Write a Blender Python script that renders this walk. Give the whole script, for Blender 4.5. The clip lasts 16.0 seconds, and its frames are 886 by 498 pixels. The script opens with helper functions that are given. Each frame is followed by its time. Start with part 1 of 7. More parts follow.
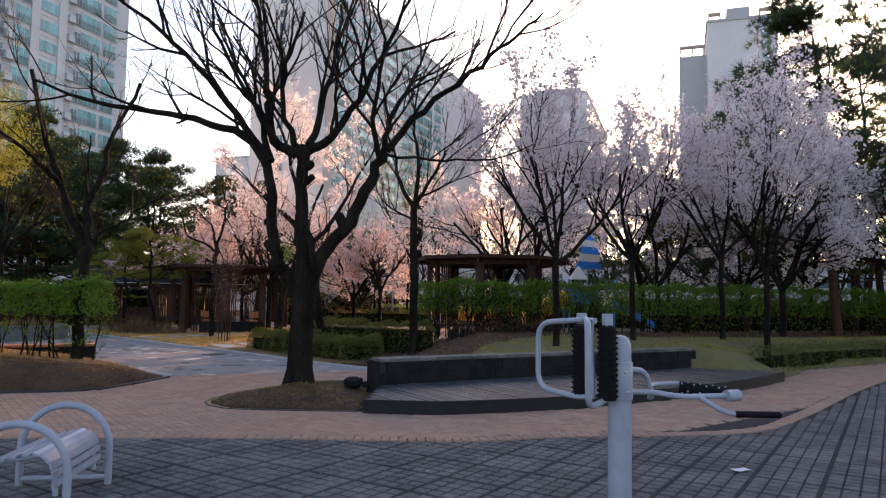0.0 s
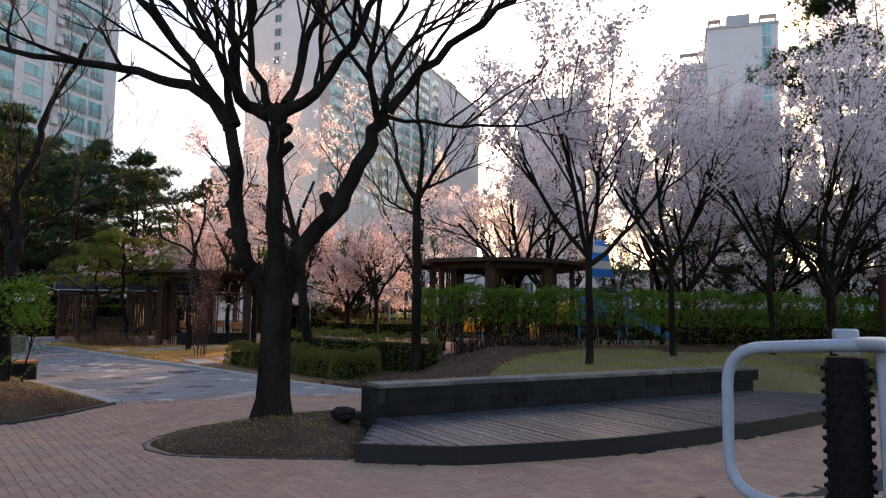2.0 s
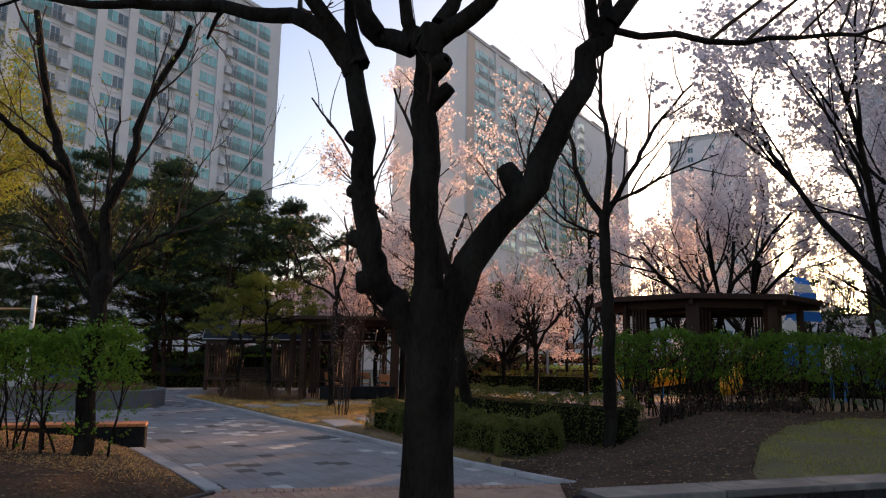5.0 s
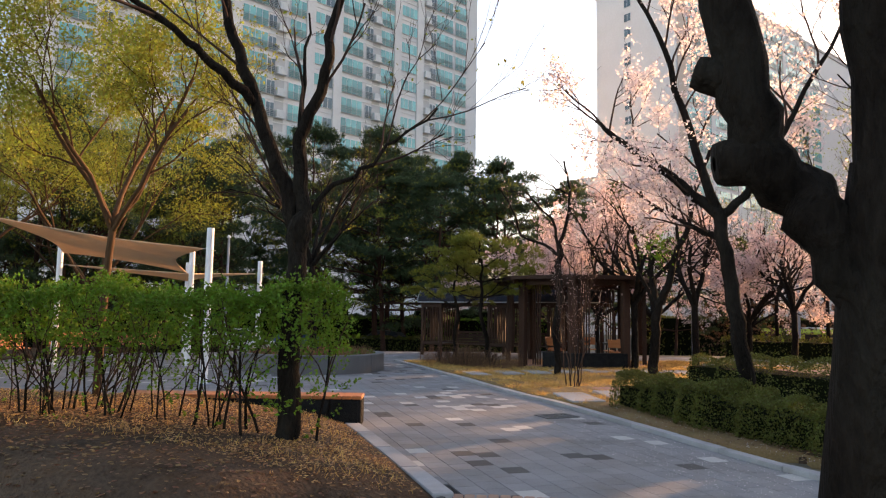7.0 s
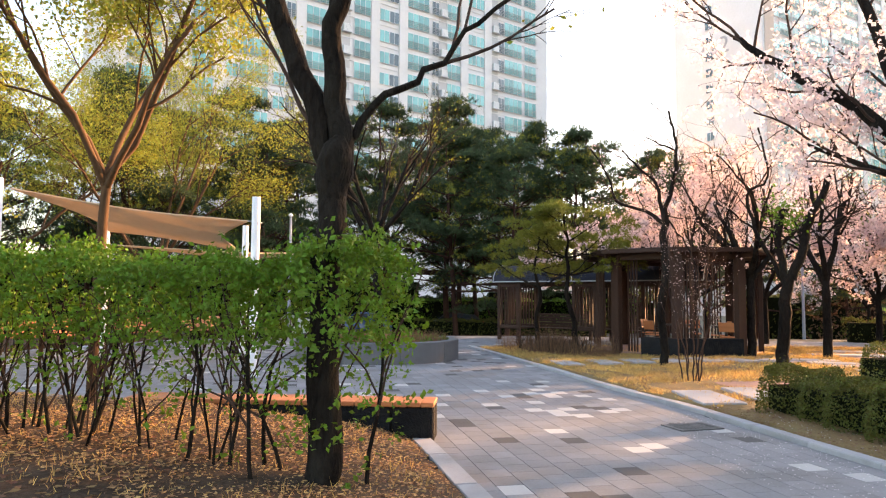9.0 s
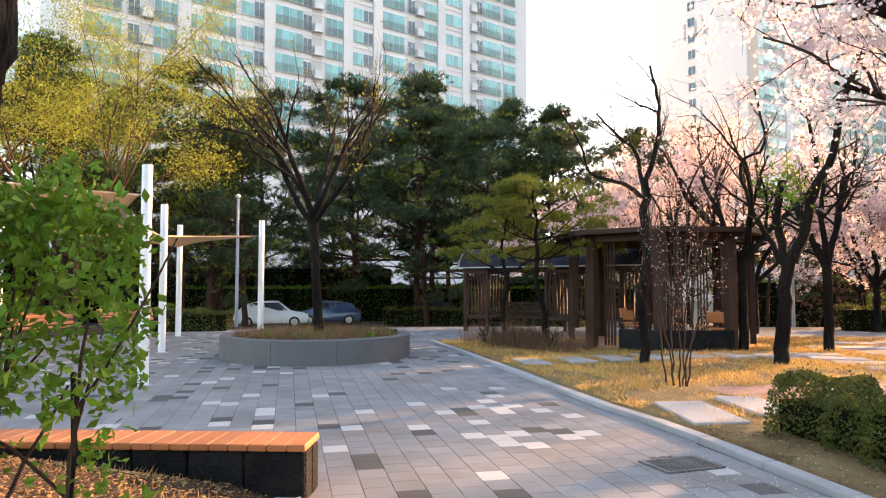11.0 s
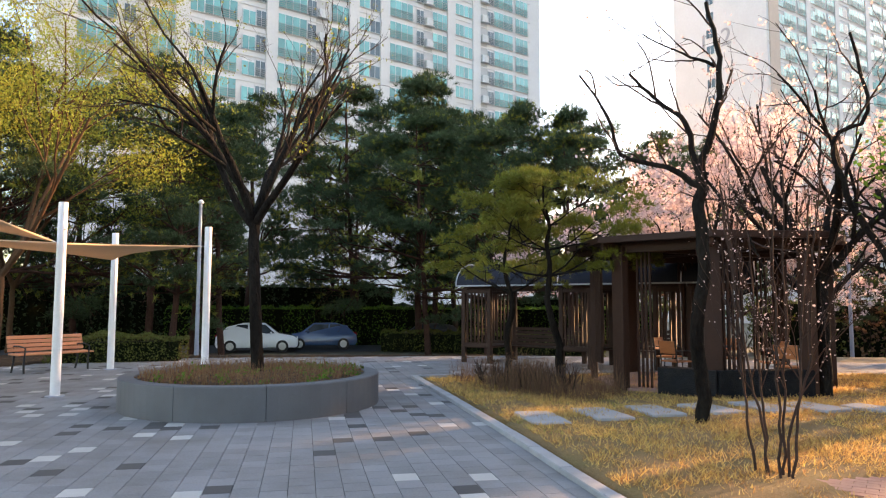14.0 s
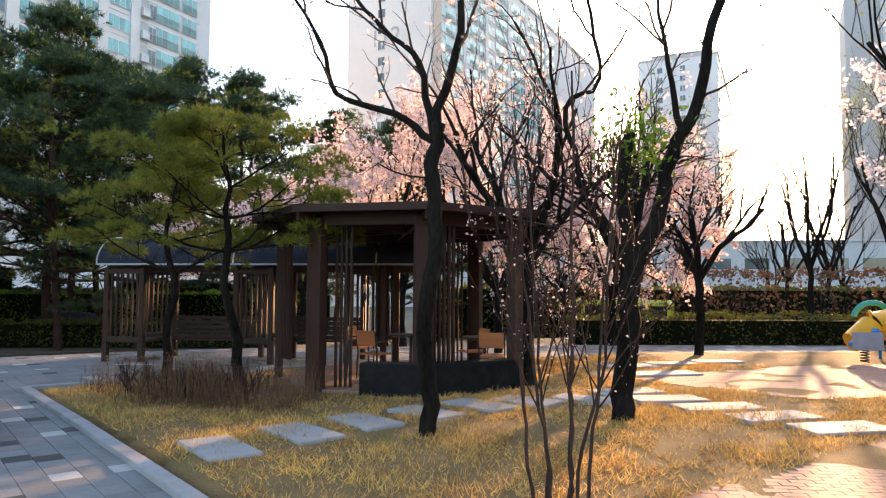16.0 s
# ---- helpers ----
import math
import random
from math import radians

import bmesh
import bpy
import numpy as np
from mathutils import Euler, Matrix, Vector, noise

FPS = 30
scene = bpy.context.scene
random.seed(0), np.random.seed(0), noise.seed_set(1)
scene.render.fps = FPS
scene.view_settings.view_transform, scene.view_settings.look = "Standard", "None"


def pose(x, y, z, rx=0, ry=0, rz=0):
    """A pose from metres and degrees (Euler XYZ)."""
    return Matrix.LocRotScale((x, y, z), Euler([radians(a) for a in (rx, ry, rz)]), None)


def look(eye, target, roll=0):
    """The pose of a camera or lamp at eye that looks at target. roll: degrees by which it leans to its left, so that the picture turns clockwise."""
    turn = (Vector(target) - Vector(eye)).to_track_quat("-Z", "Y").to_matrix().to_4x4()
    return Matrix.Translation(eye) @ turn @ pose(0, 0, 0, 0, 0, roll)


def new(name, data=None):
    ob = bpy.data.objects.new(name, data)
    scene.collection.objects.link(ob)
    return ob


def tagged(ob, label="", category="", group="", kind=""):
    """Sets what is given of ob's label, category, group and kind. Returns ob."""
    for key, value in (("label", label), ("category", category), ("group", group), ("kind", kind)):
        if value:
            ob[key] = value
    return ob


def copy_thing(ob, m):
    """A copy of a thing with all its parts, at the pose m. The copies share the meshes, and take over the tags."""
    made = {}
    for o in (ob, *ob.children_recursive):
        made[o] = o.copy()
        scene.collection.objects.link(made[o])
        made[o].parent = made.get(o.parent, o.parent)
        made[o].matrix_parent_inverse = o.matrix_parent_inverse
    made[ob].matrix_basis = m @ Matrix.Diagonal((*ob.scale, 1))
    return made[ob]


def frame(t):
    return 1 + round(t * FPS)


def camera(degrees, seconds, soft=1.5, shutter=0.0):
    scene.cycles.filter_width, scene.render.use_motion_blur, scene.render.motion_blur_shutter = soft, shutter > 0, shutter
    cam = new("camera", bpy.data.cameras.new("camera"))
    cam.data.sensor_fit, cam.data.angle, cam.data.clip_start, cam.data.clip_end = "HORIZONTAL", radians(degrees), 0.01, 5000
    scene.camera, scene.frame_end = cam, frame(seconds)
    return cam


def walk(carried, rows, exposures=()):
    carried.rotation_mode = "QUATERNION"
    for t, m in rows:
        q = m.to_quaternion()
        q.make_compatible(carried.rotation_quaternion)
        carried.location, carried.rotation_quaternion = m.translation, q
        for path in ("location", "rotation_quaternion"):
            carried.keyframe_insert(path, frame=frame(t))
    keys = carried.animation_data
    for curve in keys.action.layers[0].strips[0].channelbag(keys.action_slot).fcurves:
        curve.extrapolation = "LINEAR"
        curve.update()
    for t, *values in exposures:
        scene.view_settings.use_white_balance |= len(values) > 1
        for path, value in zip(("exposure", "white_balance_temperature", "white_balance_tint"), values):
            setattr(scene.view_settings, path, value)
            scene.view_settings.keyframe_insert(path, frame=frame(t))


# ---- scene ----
cam = camera(65.2, 16.0, 1.2)
METRES, EYE, TILT, LEAN, TURN = 21.0, 1.65, -0.95, -0.5, 0.0
ROWS = [
    (0.0, 0.0, 0.0, 0.0, -0.03, 5.04, -0.38),
    (0.5, -0.0051, 0.0318, -0.0015, 0.54, 5.14, -0.37),
    (1.0, -0.0071, 0.0634, -0.0006, -0.2, 5.19, -0.44),
    (1.5, -0.0126, 0.0953, 0.0008, -0.87, 5.37, -0.32),
    (2.0, -0.0131, 0.1273, 0.0001, -0.38, 5.88, -0.43),
    (2.5, -0.0179, 0.1584, 0.0017, -0.19, 6.52, -0.5),
    (3.0, -0.0196, 0.1884, 0.0036, 0.81, 7.78, -0.5),
    (5.5, -0.0677, 0.325, 0.0044, 15.55, 9.84, -0.93),
    (6.0, -0.083, 0.3514, 0.0045, 19.89, 8.43, -0.94),
    (6.5, -0.1038, 0.376, 0.0048, 24.52, 7.36, -0.92),
    (7.0, -0.1187, 0.4041, 0.0048, 28.51, 6.64, -0.89),
    (7.5, -0.1397, 0.4289, 0.0051, 31.52, 6.19, -0.88),
    (8.0, -0.1579, 0.4535, 0.0038, 33.98, 5.61, -0.84),
    (10.5, -0.2203, 0.5932, 0.009, 34.16, 4.33, -0.07),
    (11.0, -0.2239, 0.6227, 0.0099, 33.0, 4.0, -0.07),
    (11.5, -0.2328, 0.6524, 0.0117, 32.91, 4.34, 0.02),
    (12.0, -0.242, 0.6846, 0.0125, 33.51, 4.86, -0.08),
    (12.5, -0.258, 0.7124, 0.0141, 33.7, 5.65, -0.11),
    (13.0, -0.2699, 0.7412, 0.0139, 34.31, 5.54, -0.09),
    (13.5, -0.2845, 0.7685, 0.0144, 34.41, 5.42, -0.15),
    (14.0, -0.303, 0.7954, 0.0163, 34.15, 5.61, -0.24),
    (14.5, -0.3202, 0.8243, 0.0176, 31.54, 5.6, -0.34),
    (15.0, -0.3403, 0.8534, 0.0203, 26.51, 5.48, -0.28),
    (15.5, -0.3545, 0.8808, 0.0187, 17.58, 4.94, -0.13),
    (16.0, -0.3694, 0.9072, 0.0178, 6.86, 4.39, 0.08),
]
EXPOSURE = [(0.0, 1.53, 7000, 26), (3.0, 1.42, 7100, 24), (5.5, 0.95, 7200, 24), (6.0, 0.95, 7300, 22), (6.5, 1.3, 7500, 22), (7.0, 1.78, 7700, 21), (8.0, 2.4, 7900, 21), (10.5, 2.72, 7800, 20), (12.0, 2.52, 7600, 18), (14.5, 2.45, 7500, 18), (15.5, 2.5, 7200, 17), (16.0, 2.34, 7000, 16)]
walk(cam, [(t, pose(0, 0, EYE, TILT, LEAN, TURN) @ pose(METRES * x, METRES * y, METRES * z, 90 + pitch, roll, yaw)) for t, x, y, z, yaw, pitch, roll in ROWS], EXPOSURE)

# ---- light: a low sun behind thin haze, and the sky ----
SUN_AZ, SUN_EL = 21.5, 11.8
world = bpy.data.worlds.new("sky")
scene.world = world
world.use_nodes = True
wn = world.node_tree.nodes
wl = world.node_tree.links
sky = wn.new("ShaderNodeTexSky")
sky.sky_type = 'NISHITA'
sky.sun_disc = False
sky.sun_elevation = radians(SUN_EL)
sky.sun_rotation = radians(SUN_AZ)
sky.air_density = 1.0
sky.dust_density = 1.5
sky.ozone_density = 1.4
wn["Background"].inputs["Strength"].default_value = 0.15
wl.new(sky.outputs["Color"], wn["Background"].inputs["Color"])
sun = new("sun", bpy.data.lights.new("sun", 'SUN'))
sun.data.energy = 3.6
sun.data.angle = radians(1.0)
sun.data.color = (1.0, 0.62, 0.33)
_s = Vector((math.sin(radians(SUN_AZ)) * math.cos(radians(SUN_EL)), math.cos(radians(SUN_AZ)) * math.cos(radians(SUN_EL)), math.sin(radians(SUN_EL))))
sun.matrix_world = look(_s * 300, (0, 0, 0))

# ---- materials ----


def mat(name, base, rough=0.8, var=0.25, scale=6.0, fine=60.0, bump=0.25, dist=0.01, metal=0.0, dirt=None, dirt_scale=1.5, dirt_amount=0.5,
        per_object=0.0, per_island=0.0, stretch=(1, 1, 1), spec=0.4, hue=0.0, coat=0.0):
    """A surface with broad stains, fine grain, relief and piece-by-piece variation."""
    m = bpy.data.materials.new(name)
    m.use_nodes = True
    n, l = m.node_tree.nodes, m.node_tree.links
    b = n["Principled BSDF"]
    b.inputs["Roughness"].default_value = rough
    b.inputs["Metallic"].default_value = metal
    b.inputs["Specular IOR Level"].default_value = spec
    b.inputs["Coat Weight"].default_value = coat
    tc = n.new("ShaderNodeTexCoord")
    mp = n.new("ShaderNodeMapping")
    mp.inputs["Scale"].default_value = stretch
    geo = n.new("ShaderNodeNewGeometry")
    l.new(geo.outputs["Position"] if per_object or per_island else tc.outputs["Object"], mp.inputs["Vector"])
    big = n.new("ShaderNodeTexNoise")
    big.inputs["Scale"].default_value = scale
    big.inputs["Detail"].default_value = 5
    small = n.new("ShaderNodeTexNoise")
    small.inputs["Scale"].default_value = fine
    small.inputs["Detail"].default_value = 4
    l.new(mp.outputs["Vector"], big.inputs["Vector"])
    l.new(mp.outputs["Vector"], small.inputs["Vector"])
    add = n.new("ShaderNodeMath")
    add.operation = 'ADD'
    l.new(big.outputs["Fac"], add.inputs[0])
    l.new(small.outputs["Fac"], add.inputs[1])
    val = add.outputs[0]
    if per_object:
        info = n.new("ShaderNodeObjectInfo")
        ma = n.new("ShaderNodeMath")
        ma.operation = 'MULTIPLY_ADD'
        ma.inputs[1].default_value = per_object
        l.new(info.outputs["Random"], ma.inputs[0])
        l.new(val, ma.inputs[2])
        val = ma.outputs[0]
    if per_island:
        mi = n.new("ShaderNodeMath")
        mi.operation = 'MULTIPLY_ADD'
        mi.inputs[1].default_value = per_island
        l.new(geo.outputs["Random Per Island"], mi.inputs[0])
        l.new(val, mi.inputs[2])
        val = mi.outputs[0]
    span = n.new("ShaderNodeMapRange")
    mid = 1.0 + 0.5 * per_object + 0.5 * per_island
    half = 0.35 + 0.5 * per_object + 0.5 * per_island
    span.inputs["From Min"].default_value = mid - half
    span.inputs["From Max"].default_value = mid + half
    span.inputs["To Min"].default_value = 1 - var
    span.inputs["To Max"].default_value = 1 + var
    l.new(val, span.inputs["Value"])
    hsv = n.new("ShaderNodeHueSaturation")
    hsv.inputs["Color"].default_value = (*base, 1)
    l.new(span.outputs["Result"], hsv.inputs["Value"])
    if hue:
        hr = n.new("ShaderNodeMapRange")
        hr.inputs["To Min"].default_value = 0.5 - hue
        hr.inputs["To Max"].default_value = 0.5 + hue
        l.new(geo.outputs["Random Per Island"] if per_island else small.outputs["Fac"], hr.inputs["Value"])
        l.new(hr.outputs["Result"], hsv.inputs["Hue"])
    col = hsv.outputs["Color"]
    if dirt:
        dn = n.new("ShaderNodeTexNoise")
        dn.inputs["Scale"].default_value = dirt_scale
        dn.inputs["Detail"].default_value = 7
        dn.inputs["Roughness"].default_value = 0.65
        l.new(mp.outputs["Vector"], dn.inputs["Vector"])
        dr = n.new("ShaderNodeMapRange")
        dr.inputs["From Min"].default_value = 0.45
        dr.inputs["From Max"].default_value = 0.72
        dr.inputs["To Max"].default_value = dirt_amount
        l.new(dn.outputs["Fac"], dr.inputs["Value"])
        mx = n.new("ShaderNodeMix")
        mx.data_type = 'RGBA'
        mx.inputs["B"].default_value = (*dirt, 1)
        l.new(dr.outputs["Result"], mx.inputs["Factor"])
        l.new(col, mx.inputs["A"])
        col = mx.outputs["Result"]
    l.new(col, b.inputs["Base Color"])
    if bump:
        bp = n.new("ShaderNodeBump")
        bp.inputs["Strength"].default_value = bump
        bp.inputs["Distance"].default_value = dist
        l.new(add.outputs[0], bp.inputs["Height"])
        l.new(bp.outputs["Normal"], b.inputs["Normal"])
    return m


def leaf_mat(name, base, var=0.35, hue=0.02, glow=0.45, rough=0.6):
    """Thin leaves or petals: some of the light passes through them."""
    m = mat(name, base, rough=rough, var=var, scale=0.7, fine=8, bump=0, per_island=0.8, hue=hue, spec=0.25)
    n, l = m.node_tree.nodes, m.node_tree.links
    b = n["Principled BSDF"]
    tr = n.new("ShaderNodeBsdfTranslucent")
    l.new(b.inputs["Base Color"].links[0].from_socket, tr.inputs["Color"])
    mix = n.new("ShaderNodeMixShader")
    mix.inputs[0].default_value = glow
    l.new(b.outputs[0], mix.inputs[1])
    l.new(tr.outputs[0], mix.inputs[2])
    l.new(mix.outputs[0], n["Material Output"].inputs["Surface"])
    return m


M_SOIL = mat("soil", (0.075, 0.05, 0.034), 0.95, 0.5, 1.2, 25, 1.0, 0.04, dirt=(0.12, 0.065, 0.035), dirt_scale=3, spec=0.1)
M_GROUND = mat("earth", (0.13, 0.11, 0.075), 0.95, 0.4, 0.3, 8, 0.5, 0.03, dirt=(0.10, 0.12, 0.05), dirt_scale=0.25)
M_MORTAR = mat("joint_sand", (0.03, 0.028, 0.026), 0.95, 0.3, 2, 80, 0.3)
M_TILE = mat("grey_paver", (0.225, 0.225, 0.23), 0.7, 0.3, 1.4, 45, 0.12, 0.002, per_object=0.5, dirt=(0.15, 0.135, 0.12), dirt_scale=0.9, dirt_amount=0.65, spec=0.25)
M_TILE_J = mat("grey_paver_field", (0.225, 0.225, 0.23), 0.7, 0.3, 1.4, 45, 0.12, 0.002, per_island=0.5, dirt=(0.15, 0.135, 0.12), dirt_scale=0.9, dirt_amount=0.65, spec=0.25)
M_TILE_L = mat("light_paver", (0.46, 0.45, 0.43), 0.75, 0.12, 1.4, 45, 0.12, 0.002, per_island=0.3, dirt=(0.4, 0.38, 0.35), dirt_amount=0.4, spec=0.3)
M_TILE_D = mat("dark_paver", (0.075, 0.072, 0.07), 0.75, 0.2, 1.4, 45, 0.12, 0.002, per_island=0.3, spec=0.3)
M_BRICK = mat("clay_paver", (0.40, 0.235, 0.165), 0.85, 0.25, 1.1, 50, 0.35, 0.004, per_island=0.6, per_object=0.0, hue=0.01, dirt=(0.30, 0.23, 0.18), dirt_scale=0.7, dirt_amount=0.65, spec=0.25)
M_BRICK_O = mat("clay_paver_near", (0.40, 0.235, 0.165), 0.85, 0.25, 1.1, 50, 0.35, 0.004, per_object=0.6, dirt=(0.30, 0.23, 0.18), dirt_scale=0.7, dirt_amount=0.65, spec=0.25)
M_RUBBER = mat("rubber_mat", (0.072, 0.073, 0.076), 0.6, 0.65, 1.6, 70, 1.0, 0.01, per_island=0.4, dirt=(0.19, 0.185, 0.175), dirt_scale=1.6, dirt_amount=0.75, spec=0.35)
M_RUBBER_O = mat("rubber_mat_near", (0.072, 0.073, 0.076), 0.6, 0.65, 1.6, 70, 1.0, 0.01, per_object=0.4, dirt=(0.19, 0.185, 0.175), dirt_scale=1.6, dirt_amount=0.75, spec=0.35)
M_KERB = mat("granite_kerb", (0.34, 0.34, 0.345), 0.7, 0.2, 3, 120, 0.25, 0.003, per_object=0.3, dirt=(0.18, 0.17, 0.15), dirt_scale=2)
M_GRANITE = mat("dark_granite", (0.028, 0.029, 0.031), 0.45, 0.3, 2, 90, 0.2, 0.004, dirt=(0.06, 0.058, 0.055), dirt_scale=1.3, dirt_amount=0.6, spec=0.25)
M_COPING = mat("worn_coping", (0.085, 0.083, 0.08), 0.6, 0.4, 3, 90, 0.3, 0.004, per_object=0.6, dirt=(0.24, 0.22, 0.2), dirt_scale=3, dirt_amount=0.7, spec=0.3)
M_STONE = mat("stepping_stone", (0.36, 0.365, 0.375), 0.75, 0.18, 3, 80, 0.3, 0.004, per_object=0.3, dirt=(0.2, 0.18, 0.14), dirt_scale=3)
M_WALLST = mat("wall_stone", (0.015, 0.0155, 0.017), 0.8, 0.6, 5, 50, 1.0, 0.03, per_object=0.6, dirt=(0.04, 0.036, 0.03), dirt_scale=4, dirt_amount=0.4, spec=0.1)
M_DECK = mat("weathered_deck", (0.048, 0.052, 0.06), 0.45, 0.9, 2, 60, 0.4, 0.004, per_object=1.0, stretch=(1, 1, 1), dirt=(0.085, 0.085, 0.085), dirt_scale=1.4, spec=0.3)
M_WOOD = mat("orange_wood", (0.45, 0.16, 0.06), 0.5, 0.3, 3, 40, 0.25, 0.003, per_object=0.4, stretch=(1, 1, 6))
M_SLAT = mat("bench_slat_wood", (0.52, 0.20, 0.09), 0.5, 0.25, 3, 40, 0.25, 0.003, per_object=0.4)
M_BROWN = mat("brown_timber", (0.034, 0.0145, 0.009), 0.6, 0.35, 2.5, 35, 0.3, 0.004, per_object=0.4, dirt=(0.05, 0.024, 0.015), dirt_scale=2, spec=0.25)
M_STAIN = mat("black_stained_board", (0.011, 0.011, 0.012), 0.6, 0.3, 3, 60, 0.2, 0.003, spec=0.25)
M_BLACK = mat("black_iron", (0.022, 0.022, 0.024), 0.5, 0.2, 6, 60, 0.1)
M_STEEL = mat("painted_steel", (0.30, 0.335, 0.41), 0.38, 0.12, 4, 120, 0.08, 0.002, dirt=(0.2, 0.2, 0.22), dirt_scale=6, dirt_amount=0.4, coat=0.2)
M_FOAM = mat("black_rubber", (0.007, 0.007, 0.008), 0.7, 0.3, 10, 120, 0.3, spec=0.12)
M_WHITE = mat("white_pole_paint", (0.78, 0.78, 0.79), 0.4, 0.08, 2, 60, 0.08, 0.002, dirt=(0.5, 0.48, 0.45), dirt_scale=3, dirt_amount=0.35)
M_CANVAS = leaf_mat("beige_canvas", (0.62, 0.48, 0.33), 0.12, 0.0, 0.45, 0.85)
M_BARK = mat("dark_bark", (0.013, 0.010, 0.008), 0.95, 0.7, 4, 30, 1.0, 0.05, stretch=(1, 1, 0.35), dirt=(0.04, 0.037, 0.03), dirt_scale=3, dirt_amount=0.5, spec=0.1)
M_TWIG = mat("twig_bark", (0.055, 0.035, 0.028), 0.95, 0.35, 3, 30, 0.4, 0.01, spec=0.15)
M_BARK_R = mat("pine_bark", (0.06, 0.03, 0.022), 0.95, 0.5, 3, 25, 1.0, 0.03, stretch=(1, 1, 0.4), spec=0.15)
M_BARK_Y = mat("smooth_tan_bark", (0.085, 0.046, 0.024), 0.9, 0.3, 3, 30, 0.4, 0.01, stretch=(1, 1, 0.4), spec=0.2)
M_PINE = leaf_mat("pine_needles", (0.055, 0.085, 0.038), 0.6, 0.03, 0.3)
# garden pines' own colour; on dark pines it stands for sunlit tips
M_PINE_Y = leaf_mat("yellow_green_needles", (0.19, 0.20, 0.03), 0.5, 0.03, 0.3)
M_PINK = leaf_mat("blossom", (0.70, 0.54, 0.52), 0.25, 0.015, 0.5)
M_PINK2 = leaf_mat("pale_blossom", (0.80, 0.71, 0.72), 0.2, 0.015, 0.65)
M_YELLOW = leaf_mat("young_leaves", (0.27, 0.29, 0.045), 0.45, 0.035, 0.45)
M_LEAF = leaf_mat("hedge_leaves", (0.10, 0.195, 0.018), 0.5, 0.02, 0.35)
M_LEAF2 = leaf_mat("box_leaves", (0.10, 0.11, 0.022), 0.45, 0.03, 0.3)
# near-black colour that stands for the shade among a hedge's inner leaves
M_HEDGE_SHADE = mat("hedge_inner_shade", (0.010, 0.012, 0.005), 1.0, 0.5, 6, 40, 0.8, 0.03, spec=0.05)
M_DRY = leaf_mat("dry_grass", (0.62, 0.385, 0.135), 0.7, 0.02, 0.35)
M_DRYBASE = mat("dry_turf", (0.22, 0.135, 0.055), 0.95, 0.35, 1.5, 40, 0.8, 0.02, dirt=(0.18, 0.15, 0.05), dirt_scale=0.8, dirt_amount=0.6)
M_GRASS = leaf_mat("lawn_grass", (0.26, 0.25, 0.05), 0.5, 0.03, 0.3)
M_LAWN = mat("lawn_turf", (0.15, 0.13, 0.05), 0.95, 0.35, 1.2, 40, 0.8, 0.02, dirt=(0.10, 0.075, 0.045), dirt_scale=0.7, dirt_amount=0.8)
M_TAN = leaf_mat("tan_leaves", (0.46, 0.27, 0.12), 0.5, 0.02, 0.2)
M_LITTER = leaf_mat("fallen_leaves", (0.22, 0.12, 0.06), 0.5, 0.03, 0.2)
M_PETAL = leaf_mat("fallen_petals", (0.75, 0.68, 0.68), 0.15, 0.01, 0.2)
M_CONC = mat("tower_paint", (0.66, 0.65, 0.655), 0.85, 0.06, 0.15, 3, 0.1, 0.02, dirt=(0.55, 0.54, 0.53), dirt_scale=0.12, dirt_amount=0.5)
M_CONC2 = mat("tower_paint_tan", (0.56, 0.46, 0.40), 0.85, 0.06, 0.15, 3, 0.1, 0.02)
M_CONC3 = mat("tower_paint_grey", (0.46, 0.46, 0.47), 0.85, 0.06, 0.15, 3, 0.1, 0.02)
M_GLASS = mat("teal_window_glass", (0.13, 0.38, 0.38), 0.12, 0.5, 0.3, 1.5, 0.0, per_object=1.2, spec=0.8)
M_GLASS_D = mat("dark_window_glass", (0.07, 0.11, 0.13), 0.12, 0.5, 0.3, 1.5, 0.0, per_object=1.2, spec=0.8)
M_SASH = mat("window_frame_paint", (0.60, 0.61, 0.62), 0.5, 0.08, 1, 10, 0.0)
M_RAIL = mat("balcony_rail", (0.35, 0.37, 0.38), 0.5, 0.1, 1, 10, 0.0)
M_ASPHALT = mat("asphalt", (0.055, 0.055, 0.058), 0.85, 0.2, 0.6, 60, 0.4, 0.006)
M_RED = mat("red_paver", (0.40, 0.22, 0.17), 0.75, 0.2, 1.0, 40, 0.3, 0.004, per_island=0.5, dirt=(0.30, 0.22, 0.18), dirt_scale=0.8, spec=0.2)
M_ROOF = mat("smoked_polycarbonate", (0.03, 0.032, 0.042), 0.55, 0.15, 1.5, 30, 0.03, 0.002, spec=0.03, dirt=(0.05, 0.05, 0.05), dirt_scale=1.5, dirt_amount=0.35)
M_BLUE = mat("blue_plastic", (0.02, 0.22, 0.62), 0.4, 0.1, 3, 30, 0.05)
M_SAILW = mat("cream_plastic", (0.72, 0.66, 0.52), 0.45, 0.1, 3, 30, 0.05)
M_YELPL = mat("yellow_plastic", (0.85, 0.42, 0.02), 0.35, 0.1, 3, 30, 0.05)
M_TEAL = mat("teal_plastic", (0.02, 0.34, 0.30), 0.4, 0.1, 3, 30, 0.05)
M_CARBLUE = mat("blue_car_paint", (0.045, 0.09, 0.19), 0.25, 0.06, 3, 30, 0.0, coat=1.0)
M_CARWHITE = mat("white_car_paint", (0.75, 0.76, 0.77), 0.25, 0.04, 3, 30, 0.0, coat=1.0)
M_BUS = mat("yellow_green_bus_paint", (0.60, 0.66, 0.06), 0.3, 0.05, 3, 30, 0.0, coat=0.6)
